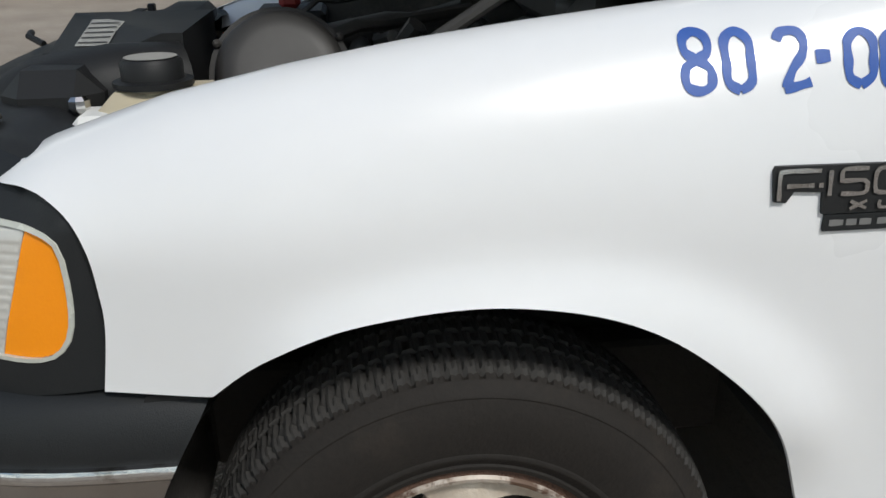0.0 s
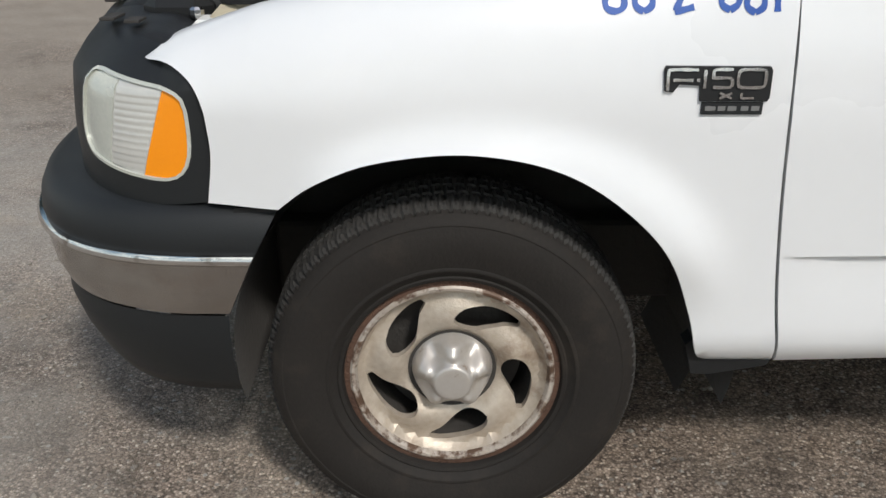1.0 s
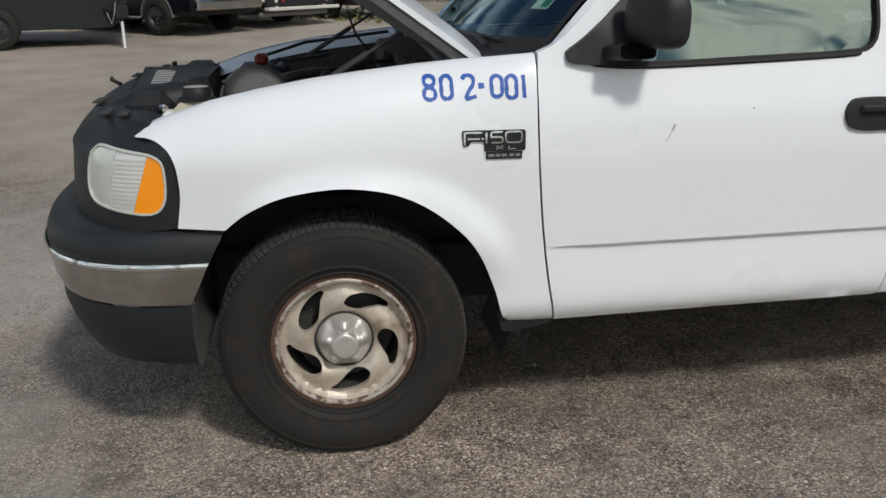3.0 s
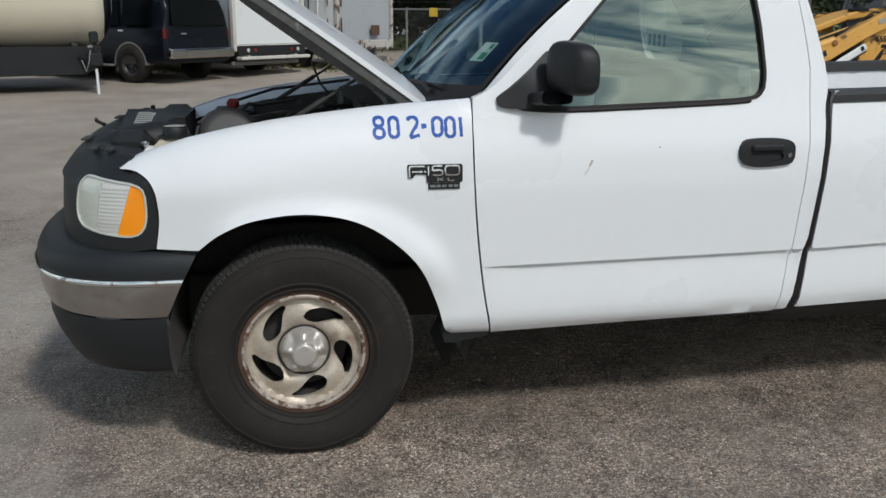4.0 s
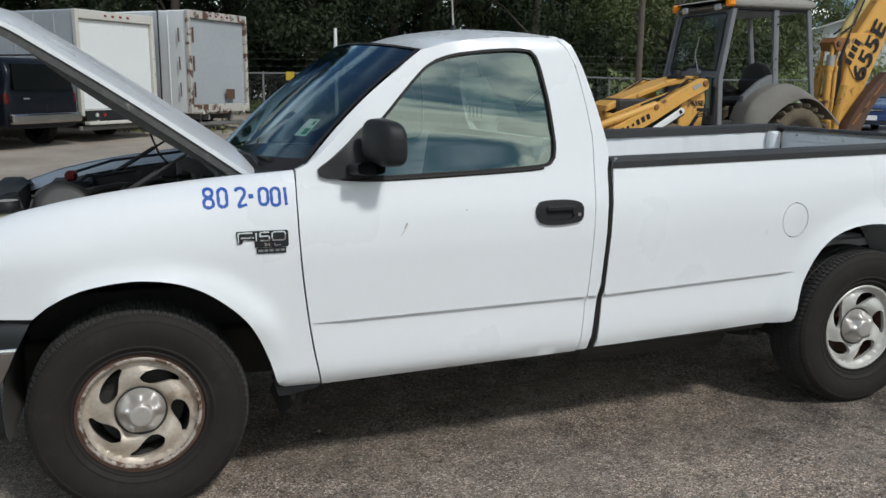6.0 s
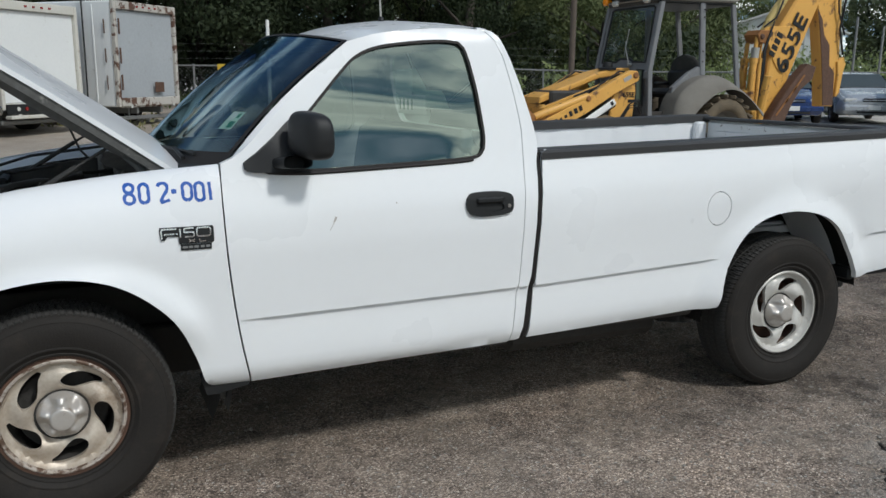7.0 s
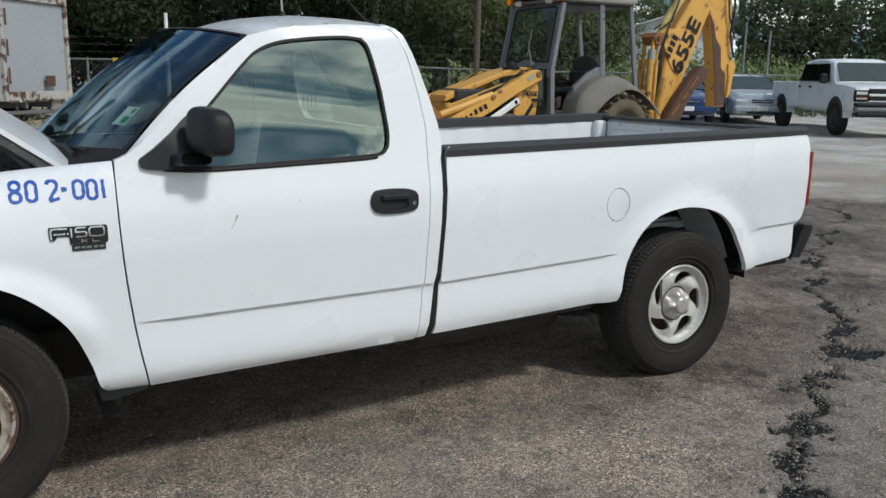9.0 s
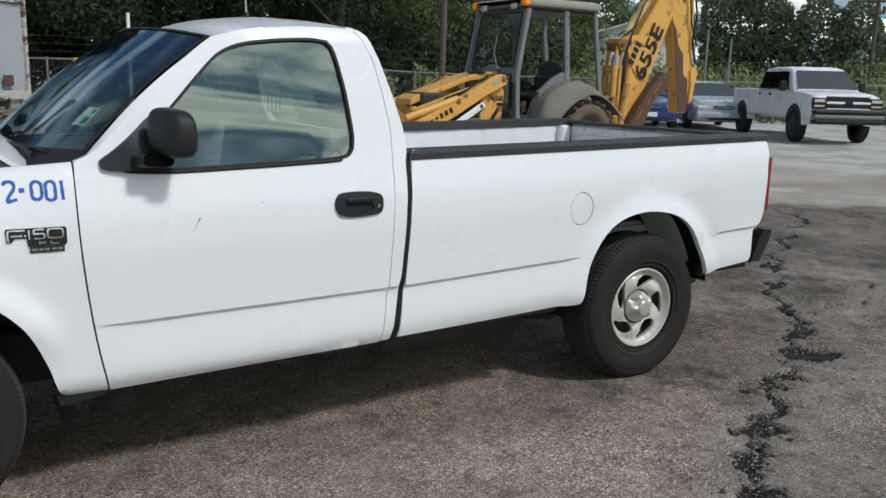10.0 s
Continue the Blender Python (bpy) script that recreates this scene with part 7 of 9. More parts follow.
def sedan(label, paint, m):
    """Four-door saloon."""
    s = thing("sedan", label, "car", m, "parked cars")
    car_body([(-2.40, 0.78, 0.70, 0.45, 0.85, 0.93), (-2.30, 0.85, 0.74, 0.32, 0.88, 1.02), (-1.75, 0.88, 0.72, 0.24, 0.90, 1.06), (-1.05, 0.88, 0.60, 0.22, 0.92, 1.38), (-0.2, 0.885, 0.62, 0.22, 0.92, 1.44),
              (0.35, 0.885, 0.62, 0.22, 0.91, 1.38), (1.15, 0.88, 0.74, 0.22, 0.88, 0.99), (1.95, 0.86, 0.72, 0.24, 0.74, 0.84), (2.30, 0.80, 0.66, 0.26, 0.64, 0.72), (2.42, 0.70, 0.6, 0.34, 0.56, 0.64)]).ob("body", paint, s, smooth=45)
    pane([(1.12, -0.72, 0.995), (1.12, 0.72, 0.995), (0.42, 0.57, 1.365), (0.42, -0.57, 1.365)], (1, 0, 1)).ob("windshield", FARGLASS_LIGHT, s)
    pane([(-1.75, -0.68, 1.04), (-1.75, 0.68, 1.04), (-1.1, 0.55, 1.36), (-1.1, -0.55, 1.36)], (-1, 0, 1)).ob("rear_glass", FARGLASS, s)
    for sgn in (-1, 1):
        for a, b in ((-1.15, -0.30), (-0.22, 0.72)):
            pane([(a, sgn * 0.872, 0.95), (b, sgn * 0.872, 0.95), (b - (0.45 if b > 0 else 0), sgn * 0.665, 1.34), (a + (0.12 if a < -1 else 0), sgn * 0.665, 1.34)], (0, sgn, 0)).ob("side_glass", FARGLASS, s)
        Mesh().box(2.30, sgn * 0.60, 0.66, 0.14, 0.36, 0.12, 0.04, pose(0, 0, 0, 0, 0, 0)).ob("headlight", RIBLENS, s)
        for x in (-1.38, 1.38):
            arch_trim(s, x, sgn * 0.892, 0.36, paint)
            small_wheel(s, x, sgn * 0.815, 0.31, 0.20, GALV)
        Mesh().box(0.72, sgn * 0.98, 0.99, 0.10, 0.17, 0.12, 0.03).ob("mirror", paint, s)
    g = Mesh().box(2.40, 0, 0.66, 0.06, 0.62, 0.12, 0.03).ob("grille", PLASTIC, s)
    Mesh().box(2.43, 0, 0.665, 0.03, 0.60, 0.022, 0.008).box(2.445, 0, 0.665, 0.012, 0.12, 0.04, 0.006).ob("grille_bar", CHROME, g)
    b = Mesh().box(2.36, 0, 0.44, 0.22, 1.62, 0.22, 0.06).ob("front_bumper", paint, s)
    Mesh().box(2.472, 0, 0.46, 0.012, 0.32, 0.13, 0.004).ob("plate", WHITEPRINT, b)
    Mesh().box(2.465, 0, 0.335, 0.02, 0.9, 0.05, 0.01).ob("air_slot", PLASTIC, b)
    return s


sedan("silver four-door sedan parked along the fence", CARSILVER, pose(22.62, 15.30, gz(22.3, 14.75), 0, 0, 234) @ Matrix.Scale(1.03, 4))
sedan("dark blue four-door sedan parked beside a silver one", CARBLUE, pose(20.3, 16.0, gz(20.3, 16.0), 0, 0, 234))

# white crew-cab pickup
pk = thing("crew_cab_pickup", "white crew-cab pickup with black bumper guard, parked facing out", "pickup truck", pose(21.29, 10.76, gz(21.0, 9.9), 0, 0, 240) @ Matrix.Diagonal((0.92, 0.92, 1.0, 1.0)))
car_body([(-0.85, 0.97, 0.80, 0.62, 1.30, 1.86), (-0.80, 1.0, 0.80, 0.58, 1.32, 1.91), (-0.3, 1.0, 0.81, 0.56, 1.32, 1.95), (0.60, 1.0, 0.81, 0.56, 1.32, 1.94), (0.98, 1.0, 0.80, 0.56, 1.31, 1.87), (1.10, 1.0, 0.82, 0.56, 1.30, 1.78),
          (1.50, 1.0, 0.90, 0.56, 1.26, 1.42), (1.64, 1.0, 0.93, 0.56, 1.24, 1.335), (1.90, 1.0, 0.93, 0.58, 1.22, 1.32), (2.45, 0.99, 0.91, 0.60, 1.18, 1.27), (2.70, 0.97, 0.89, 0.62, 1.14, 1.22), (2.80, 0.95, 0.86, 0.64, 1.08, 1.14)], 3).ob("cab", PAINT, pk, smooth=40)
bedm = Mesh()
for sgn in (-1, 1):
    bedm.box(-1.90, sgn * 0.96, 0.98, 2.00, 0.08, 0.72, 0.03)
bedm.box(-2.88, 0, 0.98, 0.06, 1.9, 0.70, 0.02).box(-0.92, 0, 0.98, 0.05, 1.9, 0.70, 0.02).box(-1.90, 0, 0.72, 2.0, 1.9, 0.06, 0.01)
bedm.ob("bed", PAINT, pk)
pane([(1.60, -0.84, 1.38), (1.60, 0.84, 1.38), (1.06, 0.72, 1.82), (1.06, -0.72, 1.82)], (1, 0, 1)).ob("windshield", FARGLASS_LIGHT, pk)
for sgn in (-1, 1):
    for a, b in ((-0.72, 0.12), (0.22, 1.22)):
        pane([(a, sgn * 0.998, 1.35), (b, sgn * 0.998, 1.35), (b - (0.35 if b > 1 else 0), sgn * 0.858, 1.80), (a, sgn * 0.858, 1.80)], (0, sgn, 0)).ob("side_glass", FARGLASS, pk)
    hl = Mesh().box(2.79, sgn * 0.79, 1.075, 0.10, 0.34, 0.12, 0.03).ob("headlight", RIBLENS, pk)
    Mesh().box(2.79, sgn * 0.79, 0.945, 0.10, 0.34, 0.10, 0.03).ob("turn_lens", AMBERHAZE, hl)
    Mesh().box(2.785, sgn * 0.79, 1.01, 0.10, 0.38, 0.28, 0.03).ob("lamp_surround", PLASTIC, hl)
    for x in (-2.05, 1.80):
        arch_trim(pk, x, sgn * 1.008, 0.53, PAINT)
        small_wheel(pk, x, sgn * 0.905, 0.42, 0.28, WHEELDARK)
    mr = Mesh().box(1.25, sgn * 1.16, 1.42, 0.12, 0.20, 0.26, 0.04).tube([(1.28, sgn * 0.98, 1.36), (1.26, sgn * 1.10, 1.38)], 0.03, 8)
    mr.ob("mirror", PLASTIC, pk)
    for x in (0.05, -0.70):
        Mesh().box(x, sgn * 1.012, 1.20, 0.18, 0.03, 0.06, 0.015).ob("door_handle", PLASTIC, pk)
gr = Mesh().box(2.80, 0, 1.03, 0.10, 1.20, 0.32, 0.03).ob("grille", PLASTIC, pk)
Mesh().box(2.85, 0, 1.03, 0.03, 1.22, 0.06, 0.015).box(2.84, 0, 1.195, 0.05, 1.24, 0.035, 0.012).box(2.85, 0, 0.88, 0.03, 1.20, 0.03, 0.01).ob("grille_bar", PAINT, gr)
Mesh().box(2.872, 0, 1.03, 0.012, 0.22, 0.06, 0.01).box(2.872, 0, 1.03, 0.014, 0.10, 0.11, 0.01).ob("emblem", PLASTIC, gr)
bp = Mesh().box(2.88, 0, 0.69, 0.22, 1.98, 0.15, 0.05)
bp = bp.ob("front_bumper", GALV, pk, "grey steel bumper")
Mesh().box(2.90, 0, 0.80, 0.22, 1.98, 0.11, 0.04).box(2.88, 0, 0.565, 0.20, 1.90, 0.13, 0.04).ob("bumper_guard", PLASTIC, bp)


# ---- box trailers ----
def box_trailer(label, m, length, z0, z1, door, wall, frame_mat, n, width=2.44):
    """Origin under the rear edge's middle, x forward."""
    t = thing("box_trailer", label, "trailer", m, "box trailers")
    w = width / 2
    b = Mesh()
    b.box(length / 2 + 0.05, 0, (z0 + z1) / 2, length, width - 0.06, z1 - z0, 0.03)
    b.ob("body", wall, t)
    for sgn in (-1, 1):
        for k in range(int(length / 0.61)):
            Mesh().box(0.62 + k * 0.61, sgn * (w - 0.024), (z0 + z1) / 2, 0.05, 0.02, z1 - z0 - 0.2, 0.005).ob("wall_rib", wall, t)
    f = Mesh()
    for sgn in (-1, 1):
        f.box(0.0, sgn * (w - 0.05), (z0 + z1) / 2, 0.12, 0.10, z1 - z0, 0.015)
    f.box(0.0, 0, z1 - 0.10, 0.12, width - 0.19, 0.20, 0.015)
    f.box(0.0, 0, z0 + 0.06, 0.12, width - 0.19, 0.16, 0.015)
    f.ob("rear_frame", frame_mat, t)
    d = new("rear_door")
    d.parent = t
    h = (z1 - z0 - 0.36) / n
    for k in range(n):
        Mesh().box(0.035, 0, z0 + 0.15 + h * (k + 0.5), 0.03, width - 0.22, h - 0.004, 0.003).ob("door_panel", door, d)
    for y in (-0.35, -0.12, 0.12, 0.35):
        Mesh().box(-0.068, y, z1 - 0.10, 0.02, 0.08, 0.045, 0.008).ob("marker_lamp", REDLENS, t)
    u = Mesh()
    u.box(0.15, 0, z0 - 0.28, 0.10, width * 0.92, 0.10, 0.02)
    for y in (-0.6, 0.6):
        u.box(0.2, y, z0 - 0.12, 0.06, 0.06, 0.28, 0.01)
        u.box(length / 2, y * 0.8, z0 - 0.10, length, 0.08, 0.16, 0.01)
    u.ob("underride_guard", GALV, t)
    for y in (-0.85, 0.85):
        Mesh().tube([(-0.06, y, z0 + 0.02), (-0.13, y, z0 + 0.02)], 0.045, 14).ob("lamp", RIBLENS, t)
        for x in (1.5,):
            small_wheel(t, x, y * 1.15, 0.45, 0.28, WHEELDARK)
    return t


H = 138


def rear_mid(rl):
    """The middle of a rear edge, from its corner on the camera's side."""
    return rl[0] + 0.669 * 1.22, rl[1] + 0.743 * 1.22


x, y = rear_mid((-1.28, 16.35))
t1 = box_trailer("white box trailer with a plain rear door and black underside", pose(x, y, gz(x, y), 0, 0, H), 7.5, 0.58, 2.90, TRAILERWHITE, TRAILERGREY, JAMBWHITE, 1)
lamp_bar = Mesh().box(-0.083, 0, 0.595, 0.05, 2.30, 0.22, 0.012).ob("lamp_bar", PLASTIC, t1, "black lamp bar")
for y in (-0.62, 0.62):
    Mesh().tube([(-0.10, y, 0.60), (-0.125, y, 0.60)], 0.04, 14).ob("lamp", REDLENS, lamp_bar)
Mesh().box(-0.15, 0, 0.425, 0.18, 2.36, 0.075, 0.015).box(0.0, -0.8, 0.45, 0.2, 0.08, 0.10, 0.01).box(0.0, 0.8, 0.45, 0.2, 0.08, 0.10, 0.01).ob("step_bumper", JAMBWHITE, t1, "pale steel step bumper")
x, y = rear_mid((1.17, 18.35))
t2 = box_trailer("grey box trailer with a rust-edged rear frame", pose(x, y, gz(x, y), 0, 0, H), 6.5, 0.50, 3.06, TRAILERGREY, TRAILERWHITE, RUSTFRAME, 1)
Mesh().box(-0.08, -0.35, 0.98, 0.02, 0.36, 0.26, 0.005, pose(0, 0, 0)).ob("rust_plate", RUST, t2)
Mesh().box(-0.075, 0, 0.62, 0.06, 2.3, 0.22, 0.02).ob("rusty_sill", RUSTFRAME, t2)
for z in (1.1, 1.75, 2.45):
    Mesh().box(-0.07, 1.08, z, 0.03, 0.05, 0.38, 0.008).ob("door_hinge", RUST, t2)
    Mesh().box(0.25, 1.235, z, 0.03, 0.02, 0.34, 0.005).ob("hinge_strap", RUST, t2)
cable = Mesh().tube([(0.85, 1.26, 3.2), (0.85, 1.262, 2.0), (0.86, 1.26, 0.75), (0.95, 1.30, 0.70)], 0.02, 6)
cable.ob("hanging_cable", PLASTIC, t2)
# a third white trailer behind, over which their roofs show
x, y = -0.4, 26.5
box_trailer("white box trailer standing behind two others", pose(x, y, gz(x, y), 0, 0, H), 9.0, 0.7, 3.35, TRAILERWHITE, TRAILERWHITE, TRAILERWHITE, 6)

# ---- cream tank trailer ----
tk = thing("tank_trailer", "cream rounded tank trailer with a dark stripe and a jack", "trailer", pose(-5.50, 13.6, gz(-4.2, 13), 0, 0, 196))


def tank(u, v):
    x = -2.15 + 4.3 * u
    e = min(1.0, max(0.0, (abs(x) - 1.55) / 0.6))
    r = 0.98 * math.sqrt(max(0.0, 1 - (e * 0.96) ** 2.4)) if e > 0 else 0.98
    a = 2 * math.pi * v
    return (x, r * math.cos(a), 1.72 + r * math.sin(a) * 0.95)


Mesh().grid(tank, 60, 48).ob("tank", TANKCREAM, tk, "cream glossy tank", smooth=60, fix=False)
sr = Mesh()
sr.grid(lambda u, v: (lambda p: Vector((p[0], p[1] * 1.008, 1.72 + (p[2] - 1.72) * 1.008)))(tank(0.004 + 0.040 * u, v)), 6, 48)
sr.ob("dark_stripe", NAVY, tk, fix=False)
lt = Mesh()
for k in range(6):
    lt.grid(lambda u, v: (lambda p: Vector((p[0], p[1] * 1.01, 1.72 + (p[2] - 1.72) * 1.01)))(tank(0.24 + 0.035 * k + 0.022 * u, 0.02 + 0.04 * v)), 2, 3)
lt.ob("lettering", GALV, tk, fix=False)
fr = Mesh().box(0, 0.45, 0.72, 3.5, 0.10, 0.14, 0.02).box(0, -0.45, 0.72, 3.5, 0.10, 0.14, 0.02)
for x in (-1.4, 0, 1.4):
    fr.box(x, 0, 0.80, 0.12, 1.2, 0.22, 0.02)
fr.ob("chassis", DARK, tk)
# solid black block added where dark shade lies below the tank
Mesh().prism([(-1.85, 0.85), (-1.80, 0.52), (-1.55, 0.34), (1.9, 0.30), (1.95, 0.85)], -0.80, 0.80).ob("shade_box", PLASTIC, tk, "black box standing in for the shade under the tank")
for x in (0.35, 1.20):
    for y in (-0.85, 0.85):
        small_wheel(tk, x, y, 0.36, 0.22, WHEELDARK)
jk = Mesh()
jk.tube([(-1.70, 1.18, 0.42), (-1.70, 1.18, 1.05)], 0.022, 10).box(-1.70, 1.18, 1.02, 0.16, 0.12, 0.22, 0.03).box(-1.70, 1.18, 0.62, 0.24, 0.16, 0.24, 0.03)
jk.tube([(-1.70, 1.18, 0.60), (-1.4, 0.7, 0.66), (-1.2, 0.45, 0.70)], 0.05, 8)
jk = jk.ob("trailer_jack", PLASTIC, tk, "black crank jack")
Mesh().tube([(-1.70, 1.18, -0.01), (-1.70, 1.18, 0.46)], 0.026, 10).ob("jack_post", TRAILERWHITE, jk, "pale steel post")
Mesh().tube([(-1.62, 1.25, 0.80), (-1.58, 1.29, 0.6), (-1.52, 1.27, 0.42), (-1.46, 1.21, 0.62)], 0.012, 6).box(-1.62, 1.23, 0.86, 0.10, 0.05, 0.05, 0.01).ob("coupler_chain", GALV, tk)

# ---- backhoe loader ----
# own frame: x forward (towards the truck's nose), y towards the camera, z from a datum 0.10 above the dirt
bh = thing("backhoe_loader", "yellow backhoe loader with grey cab and rusted dipper arm", "backhoe", pose(10.0, 8.05, 0.28, 0, 0, 180))
BHG = gz(10, 8.0) - 0.28


def bar4(a, b, w, d, name, material, parent, label=""):
    """A square-section bar with chamfered edges between two points; w across y, d along x."""
    a, b = Vector(a), Vector(b)
    m = Mesh()
    c = 0.25
    ring = [(-1 + c, -1), (1 - c, -1), (1, -1 + c), (1, 1 - c), (1 - c, 1), (-1 + c, 1), (-1, 1 - c), (-1, -1 + c)]
    vs = [p + Vector((d / 2 * i, w / 2 * j, 0)) for p in (a, b) for i, j in ring]
    m.add(vs, [tuple(range(8))[::-1], tuple(range(8, 16))] + [(i, (i + 1) % 8, 8 + (i + 1) % 8, 8 + i) for i in range(8)])
    return m.ob(name, material, parent, label)


def slab(pts, y0, y1, name, material, parent, label="", chamfer=0.012):
    """A thick plate with an (x, z) outline and chamfered rims."""
    m = Mesh()
    s = 1 if y1 > y0 else -1
    small = grown(pts, -chamfer)
    k = len(pts)
    vs = [(x, y0, z) for x, z in small] + [(x, y0 + s * chamfer, z) for x, z in pts] + [(x, y1 - s * chamfer, z) for x, z in pts] + [(x, y1, z) for x, z in small]
    fs = [tuple(range(k)), tuple(range(3 * k, 4 * k))[::-1]]
    for r in range(3):
        fs += [(r * k + i, r * k + (i + 1) % k, (r + 1) * k + (i + 1) % k, (r + 1) * k + i) for i in range(k)]
    return m.add(vs, fs).ob(name, material, parent, label, smooth=30)


def text_mesh(name, words, size, material, parent, m, label=""):
    cu = bpy.data.curves.new(name, "FONT")
    cu.body, cu.size, cu.extrude, cu.align_x, cu.align_y, cu.offset = words, size, 0.004, "CENTER", "CENTER", size * 0.018
    o = bpy.data.objects.new(name, cu)
    me = bpy.data.meshes.new_from_object(o)
    bpy.data.objects.remove(o)
    me.materials.append(material)
    t = new(name, me)
    t.parent, t.matrix_basis = parent, m
    return tagged(t, label) if label else t


cab = new("cab")
cab.parent = bh
for y0, y1 in ((0.75, 0.72), (-0.75, -0.72)):
    bar4((1.24, y0, 1.44), (1.03, y1, 2.52), 0.075, 0.085, "post", CABGREY, cab)
    bar4((1.20, y0, 0.60), (1.24, y0, 1.46), 0.06, 0.085, "post", CABGREY, cab)
    bar4((0.16, y0, 1.30), (0.22, y1, 2.52), 0.06, 0.10, "post", CABGREY, cab)
    bar4((-0.66, y0 * 0.97, 0.95), (-0.43, y1, 2.52), 0.06, 0.085, "post", CABGREY, cab)
    for z in (1.58, 1.75, 2.30, 2.42):
        Mesh().tube([(0.19, y0, z), (0.19, y0 + math.copysign(0.036, y0), z)], 0.012, 8).ob("bolt", DARK, cab)
    bar4((1.02, y1, 2.50), (-0.43, y1, 2.50), 0.07, 0.04, "roof_rail", CABGREY, cab)
rf = new("roof")
rf.parent = cab
rm = Mesh()


def roof_slab(u, v):
    """A shallow rounded canopy, u along, v round its section."""
    x = -0.55 + 1.70 * u
    e = min(1.0, min(u, 1 - u) * 9) ** 0.5
    a = 2 * math.pi * v
    p = lambda q, k: math.copysign(abs(q) ** k, q)
    return (x, 0.80 * p(math.cos(a), 0.28) * (0.93 + 0.07 * e), 2.62 + (0.045 + 0.045 * e) * p(math.sin(a), 0.42))


rm.grid(roof_slab, 36, 40)
rm.ob("canopy", ROOFDUST, rf, "dusty grey canopy with worn edges", smooth=45)
Mesh().box(0.30, 0, 2.525, 1.50, 1.44, 0.05, 0.015).ob("roof_lining", ENGINE, rf)
Mesh().box(1.06, 0, 2.56, 0.10, 1.36, 0.10, 0.02).ob("lamp_board", ENGINE, rf)
for sgn in (-1, 1):
    Mesh().box(1.12, sgn * 0.44, 2.565, 0.07, 0.17, 0.10, 0.025).ob("work_lamp", RIBLENS, rf)
    Mesh().box(1.10, sgn * 0.72, 2.615, 0.14, 0.13, 0.13, 0.03).ob("turn_lamp", AMBER, rf)
# front screen with its rubber border and wiper
scr_o = [(-0.63, 1.56), (-0.20, 1.57), (-0.10, 1.62), (0.18, 1.62), (0.28, 1.57), (0.63, 1.56), (0.62, 2.00), (0.60, 2.44), (0.55, 2.47), (-0.55, 2.47), (-0.60, 2.44), (-0.62, 2.00)]
scr_at = lambda off: (lambda y, z: (1.255 - 0.205 * (z - 1.44) / 1.06 + off, y, z))
scr = panel(line(scr_o, 0.08, True), [], scr_at(0.0), 0.2, (-0.006, 0, 0)).ob("front_screen", CABGLASS, cab, "dusty tinted front screen")
panel(line(grown(scr_o, 0.012), 0.08, True), [line(grown(scr_o, -0.022), 0.08, True)], scr_at(0.006), 0.2, (-0.016, 0, 0)).ob("screen_seal", PLASTIC, scr)
panel(line([(-0.72, 1.42), (0.72, 1.42), (0.70, 2.52), (-0.70, 2.52)], 0.1, True), [line(grown(scr_o, 0.010), 0.08, True)], scr_at(-0.004), 0.2, (-0.03, 0, 0)).ob("screen_frame", CABGREY, cab)
Mesh().tube([(1.27, 0.22, 1.53), (1.20, 0.02, 1.80), (1.17, -0.02, 1.92)], 0.011, 6).tube([(1.20, -0.02, 1.66), (1.13, 0.0, 2.12)], 0.009, 6).box(1.27, 0.24, 1.53, 0.05, 0.10, 0.05, 0.012).ob("wiper", LABEL, scr)
Mesh().box(1.24, 0, 1.36, 0.10, 1.48, 0.14, 0.02).box(1.20, 0, 1.0, 0.06, 1.36, 0.62, 0.02).ob("dash_front", CABGREY, cab, "grey sheet-metal cowl below the screen")
qp = [(1.285, 0.86), (1.41, 0.86), (1.43, 1.36), (1.40, 1.44), (1.29, 1.44)]
slab(qp, 0.60, 0.64, "quarter_pane", QUARTERGLASS, cab, "greenish quarter pane", 0.004)
panel(line(grown(qp, 0.02), 0.06, True), [line(grown(qp, -0.012), 0.06, True)], lambda x, z: (x, 0.655, z), 0.2, (0, -0.03, 0)).ob("pane_seal", PLASTIC, cab)
Mesh().box(0.3, 0, 0.62, 1.9, 1.36, 0.10, 0.02).box(0.60, 0.70, 0.70, 1.10, 0.05, 0.14, 0.01).ob("cab_floor", DARK, cab)
Mesh().box(1.08, -0.1, 0.98, 0.16, 1.10, 0.62, 0.04).box(0.98, 0, 1.34, 0.22, 0.44, 0.10, 0.04).ob("dashboard", ENGINE, cab)
seat = new("seat")
seat.parent = cab
Mesh().grid(lambda u, v: (lambda a, b: (-0.02 - 0.05 * math.cos(a) * 1.2 - 0.05 * (b > 0.5), 0.02 + 0.40 * math.sin(a) * math.sqrt(max(0.0, 1 - max(0.0, (b - 0.45) / 0.55) ** 2.6)), 1.10 + 0.62 * b))(2 * math.pi * u, v), 24, 16).ob("backrest", ENGINE, seat, smooth=50)
Mesh().box(0.22, 0.02, 1.06, 0.52, 0.56, 0.16, 0.06).ob("cushion", ENGINE, seat)
Mesh().box(0.18, 0.02, 0.82, 0.34, 0.36, 0.34, 0.03).ob("pedestal", DARK, seat)
for sgn in (-1, 1):
    Mesh().box(0.16, 0.02 + sgn * 0.32, 1.22, 0.34, 0.07, 0.06, 0.02).ob("armrest", PLASTIC, seat)
